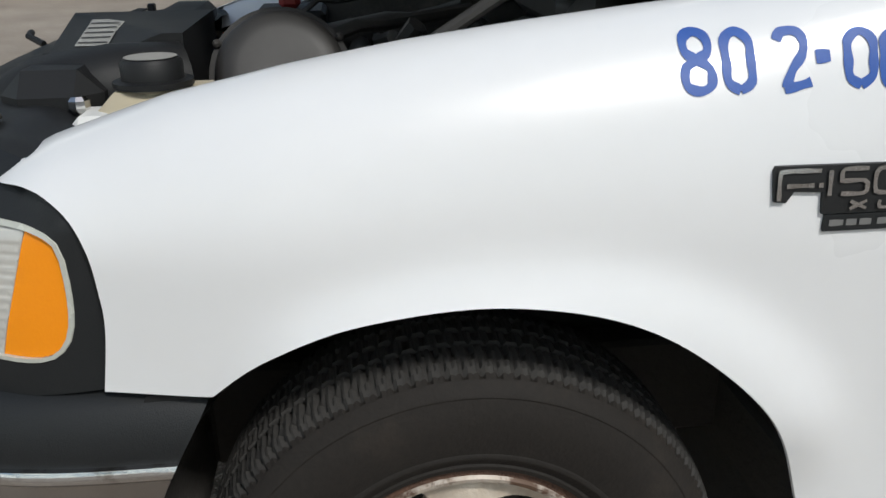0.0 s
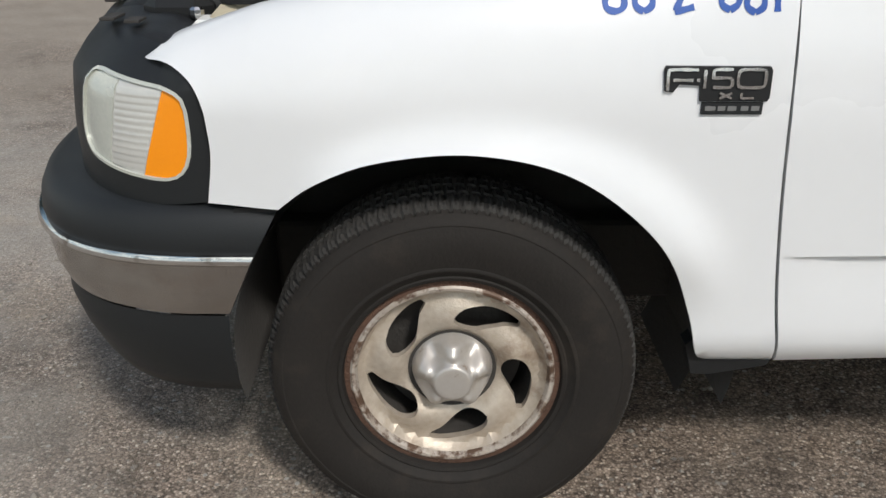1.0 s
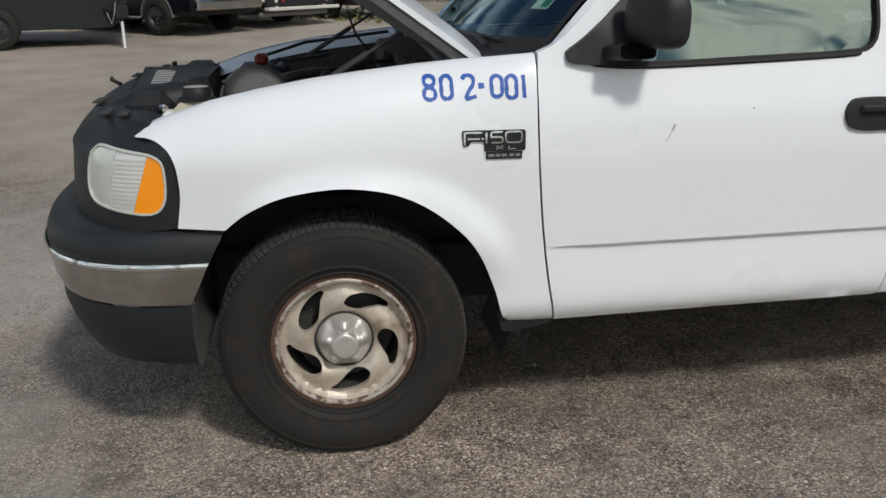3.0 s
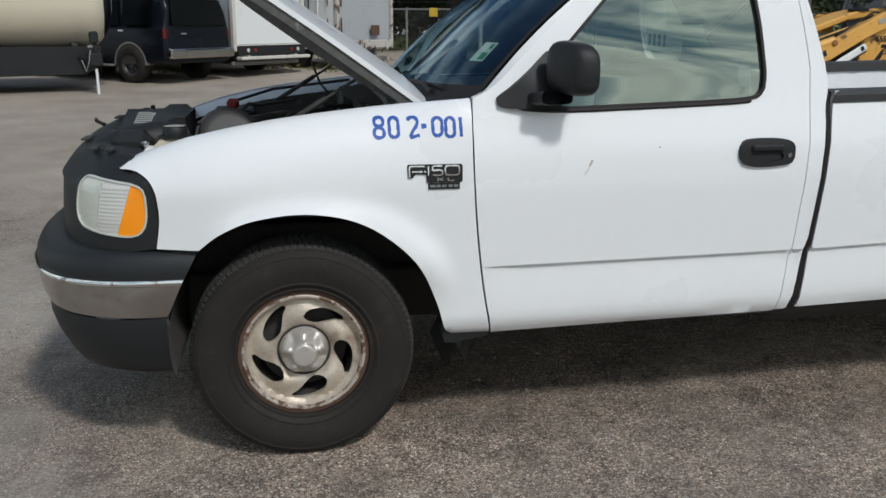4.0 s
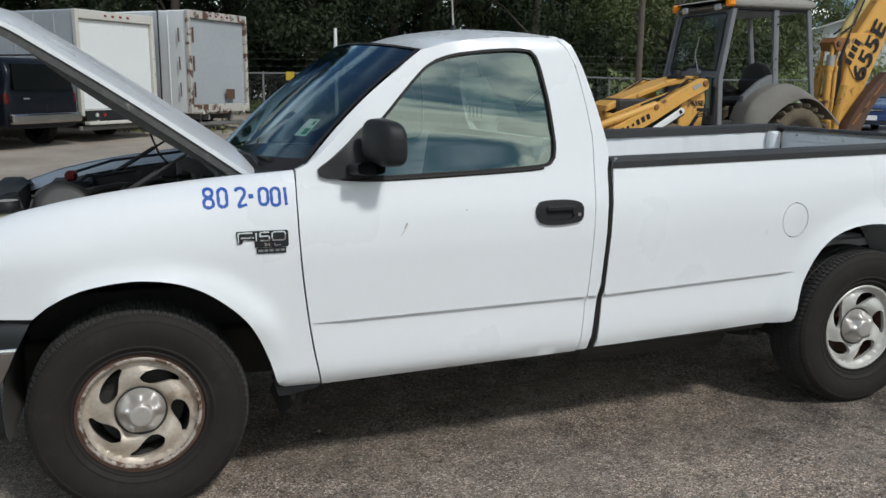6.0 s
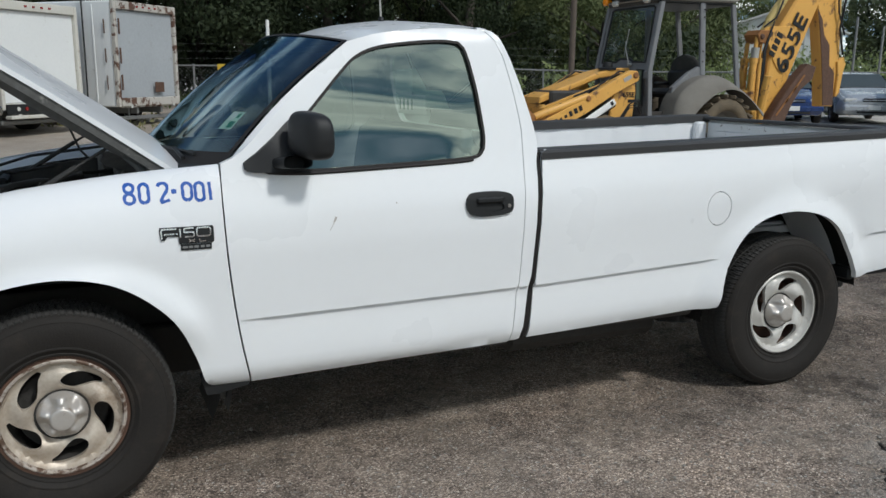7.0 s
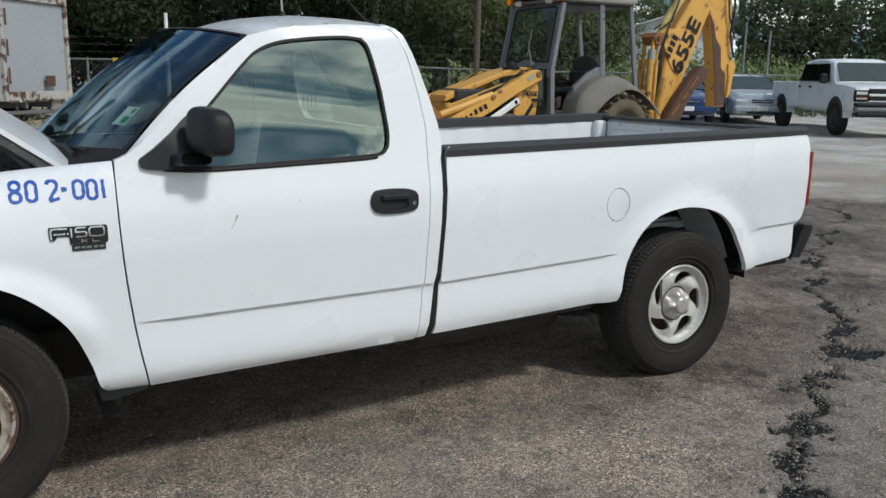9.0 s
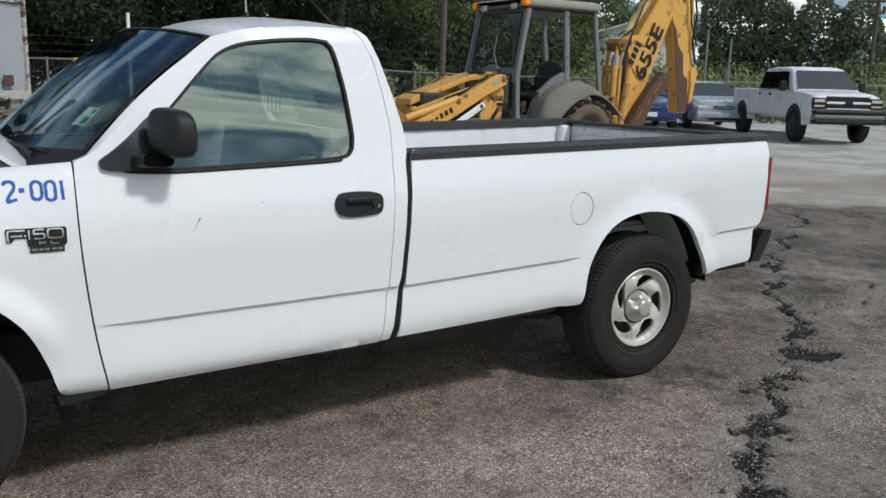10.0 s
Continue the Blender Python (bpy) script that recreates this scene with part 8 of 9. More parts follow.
for k in range(5):
    lv = Mesh().tube([(-0.42, -0.30 + 0.14 * k, 0.66), (-0.40, -0.30 + 0.14 * k, 1.26)], 0.012, 6).lathe([(0, 0.05), (0.03, 0.03), (0.03, 0), (0, -0.02)], 10, pose(-0.40, -0.30 + 0.14 * k, 1.28))
    lv.ob("lever", PLASTIC, cab)
Mesh().tube([(0.95, 0, 0.78), (0.74, 0, 1.32)], 0.03, 8).tube([(0.74 + 0.05 * math.sin(a), 0.19 * math.cos(a), 1.33 + 0.12 * math.sin(a)) for a in np.linspace(0, 6.2832, 17)], 0.014, 6).ob("steering_wheel", PLASTIC, cab)
Mesh().tube([(1.24, -0.80, 1.45), (1.30, -0.98, 1.52), (1.30, -1.00, 1.82)], 0.012, 6).box(1.30, -0.98, 1.72, 0.03, 0.05, 0.28, 0.01).ob("side_mirror", PLASTIC, cab)
# rear wheels and mudguards
crown_c = spl([(0.93, 0.64), (0.88, 0.86), (0.76, 1.08), (0.50, 1.27), (0.19, 1.36), (-0.12, 1.30), (-0.44, 1.12), (-0.72, 0.92), (-0.93, 0.77)], 0.06)
for sgn in (-1, 1):
    wh = new("rear_wheel")
    wh.parent = bh
    wh.matrix_basis = pose(-0.12, sgn * 0.86, 0.70 + BHG - 0.13, -90 * sgn, 0, 0) @ Matrix.Diagonal((0.81, 0.81, 1.12, 1.0))
    Mesh().lathe([(0.38, 0.20), (0.42, 0.23), (0.56, 0.24), (0.62, 0.20), (0.645, 0.10), (0.645, -0.10), (0.62, -0.20), (0.56, -0.24), (0.40, -0.22)], 48).ob("tyre", DIRTYRUBBER, wh, "mud-caked tractor tyre", smooth=40)
    first = None
    for k in range(20):
        for s2 in (-1, 1):
            a = 360 * (k + 0.5 * (s2 > 0)) / 20
            if first is None:
                first = lug = Mesh().box(0, 0, 0, 0.085, 0.065, 0.27, 0.014).ob("lug", DIRTYRUBBER, wh)
            else:
                lug = new("lug", first.data)
                lug.parent = wh
            lug.matrix_basis = pose(0, 0, 0, 0, 0, a) @ pose(0.672, 0, s2 * 0.125, s2 * 34, 0, 0)
    Mesh().lathe([(0, 0.06), (0.15, 0.06), (0.20, 0.02), (0.33, 0.04), (0.37, 0.16), (0.40, 0.20), (0.40, -0.1)], 36).ob("rim", MUDGREY, wh, smooth=40)

    def guard(u, v):
        """The guard's shell: flat over the wheel, rolled down into a skirt on the outside."""
        x, z = crown_c[int(round(u * (len(crown_c) - 1)))]
        low = 1.12 - 0.27 * ((x + 0.13) / 0.62) ** 2
        k = sstep(0.45, 1.0, v)
        zz = z + (min(low, z - 0.03) - z) * k ** 1.6
        return (x * (1 - 0.06 * k) + 0.012 * math.sin(9 * u + 5 * v) * k, sgn * (0.62 + 0.36 * min(1.0, v / 0.45) + 0.17 * math.sin(k * math.pi / 2)), zz + 0.008 * math.sin(13 * u) * v)
    mg = Mesh().grid(guard, len(crown_c) - 1, 14)
    mg.grid(lambda u, v: Vector(guard(u, 1.0)) + Vector((0, -sgn * 0.03 * v, 0.012 * v)), len(crown_c) - 1, 1)
    mg = mg.ob("mudguard", MUDGREY, bh, "grey dented mudguard, dusty", smooth=50)
    slab([(0.80, 0.90), (0.76, 1.16), (0.45, 1.40), (0.24, 1.50), (0.16, 1.46), (0.20, 1.28), (0.50, 1.14), (0.70, 0.90)], sgn * 0.66, sgn * 0.76, "guard_panel", CABGREY, bh, "grey worn panel between cab and mudguard")
    fw = new("front_wheel")
    fw.parent = bh
    fw.matrix_basis = pose(2.15, sgn * 0.80, 0.42 + BHG, -90 * sgn, 0, 0)
    Mesh().lathe([(0.22, 0.12), (0.36, 0.14), (0.41, 0.09), (0.42, 0), (0.41, -0.09), (0.36, -0.14), (0.22, -0.12)], 32).ob("tyre", DIRTYRUBBER, fw, smooth=40)
    Mesh().lathe([(0, 0.05), (0.12, 0.06), (0.22, 0.10), (0.22, -0.1)], 24).ob("rim", YELLOW, fw, smooth=40)
# engine hood: a sloping yellow lid over a dark engine
hood_bh = slab([(1.26, 1.38), (1.26, 1.48), (1.55, 1.47), (1.85, 1.40), (2.35, 1.22), (2.86, 1.06), (2.96, 1.00), (2.98, 0.90), (2.90, 0.92), (2.35, 1.12), (1.85, 1.30)], -0.30, 0.24, "engine_hood", YELLOW, bh, "worn yellow engine lid", 0.02)
Mesh().box(2.0, 0, 0.86, 1.60, 0.60, 0.50, 0.04).box(2.0, 0, 0.48, 1.9, 0.5, 0.3, 0.03).ob("engine_block", ENGINE, hood_bh)
Mesh().box(2.94, 0, 0.66, 0.08, 0.72, 0.46, 0.03).ob("nose_grille", YELLOW, hood_bh)
Mesh().lathe([(0, 0.13), (0.07, 0.125), (0.085, 0.08), (0.085, 0.05), (0.15, 0.03), (0.15, 0.0), (0.0, -0.02)], 20, pose(1.62, 0.12, 1.44)).ob("precleaner", PLASTIC, hood_bh, "black air precleaner bowl", smooth=40)
Mesh().tube([(2.05, 0.31, 1.10), (1.75, 0.33, 1.20), (1.40, 0.32, 1.16)], 0.06, 12).ob("muffler", ENGINE, hood_bh, smooth=40)
for k in range(5):
    Mesh().tube([(1.35 + 0.1 * k, 0.40, 1.30 - 0.03 * k), (1.75 + 0.08 * k, 0.46, 1.16 - 0.05 * k), (2.15 + 0.12 * k, 0.42, 0.98 - 0.05 * k)], 0.016, 6).ob("hose", PLASTIC, hood_bh)
for sgn in (-1, 1):
    arm_o = spl([(1.49, 1.34), (1.53, 1.42), (1.63, 1.43), (1.80, 1.36), (2.10, 1.20), (2.50, 1.00)], 0.10)[:-1] + [(2.50, 1.00), (3.20, 0.68), (3.90, 0.34), (3.85, 0.18), (3.20, 0.42), (2.48, 0.75), (1.94, 1.06), (1.60, 1.22), (1.50, 1.27)]
    arm = slab(arm_o, sgn * 0.72, sgn * 0.84, "loader_arm", YELLOW, bh, "yellow loader arm, worn at its edges")
    slab([(1.52, 0.50), (1.95, 0.50), (1.93, 0.90), (1.88, 1.08), (1.62, 1.24), (1.49, 1.30), (1.46, 1.10)], sgn * 0.66, sgn * 0.715, "loader_tower", YELLOW, bh, "yellow loader tower")
    for px, pz, pr in ((1.565, 1.355, 0.05), (2.44, 0.99, 0.045), (1.70, 0.62, 0.04)):
        Mesh().lathe([(0, 0.02), (pr * 0.7, 0.02), (pr, 0.008), (pr, -0.01)], 16, pose(px, sgn * 0.845, pz, -90 * sgn, 0, 0)).ob("pin", RUSTY_YELLOW, arm)
    c = Vector((2.22, sgn * 0.80, 0.79))
    turn = Matrix.Translation(c) @ pose(0, 0, 0, 0, 30.5, 0) @ Matrix.Translation(-c)
    Mesh().box(c.x, sgn * 0.86, c.z, 0.62, 0.05, 0.105, 0.02, turn).ob("lift_cylinder", WHITEPRINT, arm, "white cylinder guard")
    Mesh().box(c.x + 0.01, sgn * 0.888, c.z - 0.055, 0.56, 0.008, 0.018, 0.002, turn).box(c.x - 0.23, sgn * 0.888, c.z + 0.01, 0.05, 0.008, 0.06, 0.002, turn).ob("cylinder_stripe", PLASTIC, arm)
    Mesh().tube([(2.75, sgn * 0.85, 0.50), (3.3, sgn * 0.85, 0.22)], 0.03, 10).ob("lift_rod", CHROME, arm)
    tl = Mesh().tube([(2.42, sgn * 0.79, 1.03), (2.50, sgn * 0.79, 1.00), (3.00, sgn * 0.79, 0.84), (3.38, sgn * 0.79, 0.72)], [0.055, 0.062, 0.062, 0.055], 12)
    tl.tube([(3.38, sgn * 0.79, 0.72), (3.9, sgn * 0.79, 0.52)], 0.034, 10)
    tl.ob("tilt_cylinder", YELLOW, arm, "yellow tilt cylinder", smooth=40)
    bar4((1.58, sgn * 0.55, 1.35), (3.1, sgn * 0.55, 0.84), 0.07, 0.12, "tilt_link", YELLOW, arm)
    for k in range(3):
        Mesh().tube([(1.40, sgn * 0.80, 0.74 + 0.05 * k), (1.55, sgn * 0.90, 0.86 + 0.05 * k), (1.72, sgn * 0.91, 0.84 + 0.03 * k), (1.85 + 0.03 * k, sgn * 0.88, 0.62)], 0.012, 6).ob("hose", PLASTIC, arm)
    Mesh().tube([(1.35, sgn * 0.60, 1.36), (1.75, sgn * 0.66, 1.42), (2.2, sgn * 0.68, 1.16), (2.6, sgn * 0.66, 1.02)], 0.014, 6).ob("hose", PLASTIC, arm)
    Mesh().box(1.72, sgn * 0.845, 1.305, 0.16, 0.006, 0.065, 0.002, Matrix.Translation((1.72, 0, 1.305)) @ pose(0, 0, 0, 0, 26, 0) @ Matrix.Translation((-1.72, 0, -1.305))).ob("worn_decal", LABEL, arm)
    for k, wd in enumerate((0.075, 0.075, 0.07, 0.055, 0.055, 0.075, 0.075)):
        c = Vector((2.58 + 0.088 * k, sgn * 0.846, 0.845 - 0.041 * k))
        Mesh().box(c.x, c.y, c.z, wd * 0.8, 0.008, 0.085 if k not in (3, 4) else 0.045, 0.003, Matrix.Translation(c) @ pose(0, 0, 0, 0, 25, 0) @ Matrix.Translation(-c)).ob("lettering", PLASTIC, arm, "black lettering bar")
text_mesh("number", "655E", 0.115, PLASTIC, bh, pose(1.60, 0.722, 1.04, 90, 0, 180), "black model number")
Mesh().box(1.61 - 0.12, 0.719, 0.945, 0.24, 0.008, 0.05, 0.003).ob("lettering", PLASTIC, bh, "black lettering bar")
slab([(3.6, 0.10), (4.5, 0.02), (4.4, 0.12), (3.75, 0.25), (3.65, 0.75), (3.9, 0.95), (3.8, 1.0), (3.5, 0.75)], -1.05, 1.05, "loader_bucket", RUSTY_YELLOW, bh)
# boom and dipper at the rear
Mesh().box(-1.05, 0, 0.55, 0.25, 1.7, 0.45, 0.04).box(-1.22, 0.25, 0.75, 0.30, 0.45, 0.75, 0.05).ob("swing_frame", YELLOW, bh)
BY0, BY1 = 0.22, 0.48
boom = slab([(-1.42, 0.50), (-1.78, 0.50), (-1.90, 0.98), (-2.10, 1.46), (-2.38, 2.08), (-2.64, 2.66), (-2.92, 3.25), (-2.80, 3.62), (-2.62, 3.62), (-2.42, 3.25), (-2.13, 2.76), (-1.74, 2.22), (-1.56, 1.70), (-1.50, 1.10)], BY0, BY1, "boom", YELLOW, bh, "yellow boom, paint worn", 0.03)
slab([(-1.36, 2.16), (-1.52, 2.22), (-2.12, 2.22), (-2.08, 2.10), (-1.84, 1.50), (-1.74, 1.46), (-1.62, 1.62)], BY1 - 0.004, BY1 + 0.022, "boom_plate", YELLOW, boom, "yellow gusset plate", 0.008)
slab([(-1.20, 2.06), (-1.27, 2.14), (-1.46, 2.14), (-1.50, 2.02), (-1.38, 1.91), (-1.25, 1.93)], BY0 - 0.04, BY1 + 0.05, "knuckle", RUSTY_YELLOW, boom, "rust-brown pivot block")
Mesh().lathe([(0, 0.03), (0.035, 0.03), (0.05, 0.0)], 16, pose(-1.30, BY1 + 0.05, 2.03, -90, 0, 0)).lathe([(0, 0.03), (0.045, 0.03), (0.06, 0.0)], 16, pose(-1.50, BY1 + 0.022, 2.08, -90, 0, 0)).ob("pin", RUST, boom)
text_mesh("number", "655E", 0.42, PLASTIC, boom, pose(-2.02, BY1 + 0.026, 1.92, 90, 0, 180) @ pose(0, 0, 0, 0, 0, 65) @ Matrix.Diagonal((1.3, 1.0, 1.0, 1.0)), "black model number")
for k in range(4):
    c = Vector((-1.575 - 0.050 * k, BY1 + 0.026, 1.74 + 0.108 * k))
    Mesh().box(c.x, c.y, c.z, 0.085, 0.008, 0.14, 0.004, Matrix.Translation(c) @ pose(0, 0, 0, 0, 65, 0) @ Matrix.Translation(-c)).ob("lettering", PLASTIC, boom, "black lettering bar")
for x0, x1, y in ((-1.17, -1.25, 0.46), (-1.34, -1.40, 0.40), (-1.20, -1.30, 0.20)):
    cy = Mesh().tube([(x0, y, 0.60), (x0 * 0.6 + x1 * 0.4, y, 1.60)], 0.065, 12).tube([(x0 * 0.6 + x1 * 0.4, y, 1.58), (x0 * 0.5 + x1 * 0.5, y, 1.66)], 0.075, 12)
    cy.tube([(x0 * 0.5 + x1 * 0.5, y, 1.62), (x1, y, 2.02)], 0.038, 10)
    cy.ob("boom_cylinder", YELLOW, boom, smooth=40)
Mesh().tube([(-1.215, 0.465, 1.66), (-1.225, 0.465, 1.84)], 0.07, 12).ob("decal_band", LABEL, boom)
dc = Mesh().tube([(-1.40, 0.38, 2.08), (-1.52, 0.38, 2.24), (-1.60, 0.38, 2.34), (-2.10, 0.38, 3.02)], [0.05, 0.06, 0.085, 0.085], 14).tube([(-2.10, 0.38, 3.02), (-2.55, 0.38, 3.62)], 0.045, 10)
dc.ob("dipper_cylinder", PALEYELLOW, boom, "faded yellow cylinder along the boom", smooth=40)
for dy in (0.10, -0.06):
    Mesh().tube([(-1.40, 0.35 + dy, 2.20), (-1.62, 0.40 + dy, 2.36), (-1.80, 0.42 + dy, 2.82), (-2.02, 0.40 + dy, 2.95), (-2.25, 0.40 + dy, 3.4)], 0.017, 6).ob("hose", PLASTIC, boom)
for k in range(3):
    Mesh().tube([(-1.27 - 0.05 * k, 0.55, 0.6), (-1.30 - 0.03 * k, 0.57, 1.2), (-1.33 - 0.02 * k, 0.56, 1.8), (-1.55, 0.53, 2.3)], 0.014, 6).ob("hose", PLASTIC, boom)
dp = slab([(-2.58, 2.70), (-2.66, 3.20), (-2.85, 3.62), (-3.05, 3.52), (-3.14, 3.15), (-3.19, 2.76), (-3.24, 2.20), (-3.28, 1.66), (-3.22, 1.20), (-3.20, 0.80), (-2.93, 0.80), (-2.88, 1.20), (-2.80, 1.70), (-2.70, 2.20)], 0.20, 0.46, "dipper", YELLOW, bh, "yellow dipper arm, rusted on its face", 0.03)
slab([(-2.62, 2.55), (-2.76, 2.35), (-2.82, 2.10), (-2.98, 1.92), (-3.02, 1.55), (-3.16, 1.42), (-3.19, 0.82), (-2.94, 0.82), (-2.89, 1.20), (-2.81, 1.70), (-2.71, 2.20)], 0.455, 0.466, "rust_patch", RUST, dp, "bare rusted steel", 0.002)
slab([(-2.80, 2.98), (-2.86, 3.10), (-3.00, 3.08), (-2.92, 2.86)], 0.455, 0.466, "rust_patch", RUST, dp, "", 0.002)
slab([(-3.18, 1.62), (-3.33, 1.70), (-3.40, 1.58), (-3.34, 1.36), (-3.30, 1.05), (-3.20, 0.98), (-3.22, 1.34)], 0.40, 0.50, "bucket_link", YELLOW, dp)
Mesh().tube([(-3.08, 0.49, 3.3), (-3.22, 0.52, 2.7), (-3.14, 0.52, 2.2), (-3.27, 0.52, 1.75)], 0.02, 6).tube([(-2.95, 0.49, 3.5), (-3.02, 0.52, 2.9), (-3.08, 0.52, 2.5), (-3.26, 0.53, 2.1)], 0.016, 6).ob("hose", PLASTIC, dp)
Mesh().tube([(-3.22, 0.33, 3.3), (-3.30, 0.33, 2.0)], 0.05, 12).ob("bucket_cylinder", PALEYELLOW, dp, smooth=40)
bk = slab([(-1.42, 0.50), (-1.50, 0.68), (-1.72, 0.98), (-2.02, 1.34), (-2.26, 1.57), (-2.46, 1.52), (-2.40, 1.30), (-2.14, 1.12), (-1.96, 0.86), (-1.78, 0.50)], 0.49, 0.70, "digging_bucket", RUST, bh, "rusted digging bucket folded under the boom", 0.02)
for k in range(3):
    Mesh().box(-2.05 + 0.17 * k, 0.71, 1.22 - 0.20 * k, 0.035, 0.02, 0.40, 0.006, Matrix.Translation((-2.05 + 0.17 * k, 0, 1.22 - 0.20 * k)) @ pose(0, 0, 0, 0, -40, 0) @ Matrix.Translation((2.05 - 0.17 * k, 0, -1.22 + 0.20 * k))).ob("bucket_rib", RUSTY_YELLOW, bk)
bar4((-1.50, 0.60, 0.55), (-1.95, 0.60, 1.12), 0.10, 0.12, "bucket_arm", YELLOW, bh)
for sgn in (-1, 1):
    sb = Mesh().tube([(-1.05, sgn * 0.80, 0.4), (-1.10, sgn * 0.95, 1.35)], 0.075, 10).tube([(-1.05, sgn * 0.82, BHG + 0.1), (-1.05, sgn * 0.82, 0.5)], 0.05, 8).box(-1.05, sgn * 0.85, BHG + 0.04, 0.35, 0.40, 0.06, 0.02)
    sb.ob("stabiliser", YELLOW, bh)
Mesh().box(1.2, 0, 0.38, 3.6, 0.5, 0.25, 0.03).tube([(-0.12, -0.8, 0.70 + BHG), (-0.12, 0.8, 0.70 + BHG)], 0.09, 10).tube([(2.15, -0.75, 0.42 + BHG), (2.15, 0.75, 0.42 + BHG)], 0.06, 10).ob("chassis", DARK, bh)


# ---- fence ----
FENCE = [(-14.0, 31.0), (4.1, 26.7), (10.8, 24.6), (15.9, 23.0), (25.3, 17.7), (29.8, 14.9), (44.0, 4.5)]
fence = thing("chain_link_fence", "galvanised chain-link fence with a top rail", "fence")
rail, fz = [], 1.50
fpts = line(FENCE, 3.0)
for x, y in fpts:
    Mesh().tube([(x, y, gz(x, y) - 0.1), (x, y, gz(x, y) + fz + 0.06)], 0.035, 8).ob("post", GALV, fence)
    rail.append((x, y, gz(x, y) + fz))
Mesh().tube(rail, 0.028, 6).ob("top_rail", GALV, fence)
ms = Mesh()
for (x1, y1), (x2, y2) in zip(fpts, fpts[1:]):
    ln = math.hypot(x2 - x1, y2 - y1)
    n = int(ln / 0.14)
    for k in range(-int(fz / 0.14), n):
        for dirn in (1, -1):
            a, b = k * 0.14, k * 0.14 + fz
            lo, hi = max(0, a), min(ln, b)
            if hi - lo < 0.05:
                continue
            za, zb = lo - a, hi - a
            if dirn < 0:
                za, zb = fz - za, fz - zb
            g0, g1 = gz(x1, y1), gz(x2, y2)
            pa = Vector((x1 + (x2 - x1) * lo / ln, y1 + (y2 - y1) * lo / ln, g0 + (g1 - g0) * lo / ln + za))
            pb = Vector((x1 + (x2 - x1) * hi / ln, y1 + (y2 - y1) * hi / ln, g0 + (g1 - g0) * hi / ln + zb))
            ms.tube([pa, pb], 0.0018, 3, caps=False)
tagged(ms.ob("wire_mesh", GALV, fence, smooth=0, fix=False), kind="stuff")
wr = Mesh()
for h in (1.75, 2.0, 2.25):
    wr.tube([(x + 0.25, y + 0.4, gz(x, y) + h) for x, y in fpts], 0.003, 4)
wr.ob("strand_wire", GALV, fence)
sg = Mesh().box(5.0, 26.35, gz(5, 26) + 1.40, 0.30, 0.02, 0.30, 0.01, None)
tagged(sg.ob("fence_sign", YELLOWSIGN, None, "small plain yellow sign on the fence"), category="sign")


def tall_post(x, y, h, r, material, lean, label, cat="pole"):
    m = Mesh().tube([(x, y, gz(x, y) - 0.1), (x + lean * 0.5, y, gz(x, y) + h * 0.5), (x + lean, y, gz(x, y) + h)], [r, r, r * 0.85], 10)
    return tagged(m.ob("pole", material, None, label), category=cat)


tall_post(5.2, 19.6, 2.75, 0.055, WHITEPRINT, 0.0, "white painted steel pipe post")
tall_post(13.2, 16.8, 5.6, 0.085, WOOD, 0.05, "dark weathered wooden pole standing alone")
tall_post(16.55, 21.9, 3.2, 0.04, WHITEPRINT, -0.22, "thin white steel pole, leaning")
tall_post(26.8, 19.1, 3.5, 0.05, GALV, 0.05, "grey steel pole behind the fence")
tall_post(25.75, 17.1, 3.05, 0.045, GALV, 0.08, "light grey steel pole by the fence")
up = tall_post(47.2, 24.8, 11.0, 0.10, WOOD, 0.0, "tall wooden utility pole with a crossarm", "utility pole")
Mesh().box(47.2, 24.8, 6.6, 0.12, 1.2, 0.12, 0.02).tube([(47.2, 24.4, 5.9), (47.2, 24.4, 6.3)], 0.09, 10).ob("crossarm", WOOD, up)


def shed(label, m, lx, ly, h, ridge):
    """A metal-clad shed with a pitched roof."""
    s = thing("metal_shed", label, "shed", m)
    w = Mesh()
    w.prism([(-lx / 2, 0), (lx / 2, 0), (lx / 2, h), (0, h + ridge), (-lx / 2, h)], -ly / 2, ly / 2)
    w.ob("wall", SHEDWHITE, s)
    for sgn in (-1, 1):
        for k in range(int(lx / 0.6)):
            Mesh().box(-lx / 2 + 0.3 + k * 0.6, sgn * (ly / 2 + 0.01), h / 2, 0.05, 0.04, h, 0.01).ob("siding_rib", SHEDWHITE, s)
    f = Mesh()
    for sgn in (-1, 1):
        f.prism([(0, h + ridge + 0.06), (sgn * (lx / 2 + 0.3), h - 0.05), (sgn * (lx / 2 + 0.3), h - 0.13), (0, h + ridge - 0.02)], -ly / 2 - 0.3, ly / 2 + 0.3)
    f.ob("roof", SHEDWHITE, s)
    return s


shed("white metal shed behind trees", pose(38.5, 36.5, 0.4, 0, 0, -35), 7.0, 12.0, 3.6, 1.1)
shed("small white metal shed behind trees", pose(24.6, 37.5, 0.4, 0, 0, -20), 5.0, 6.0, 2.8, 0.8)


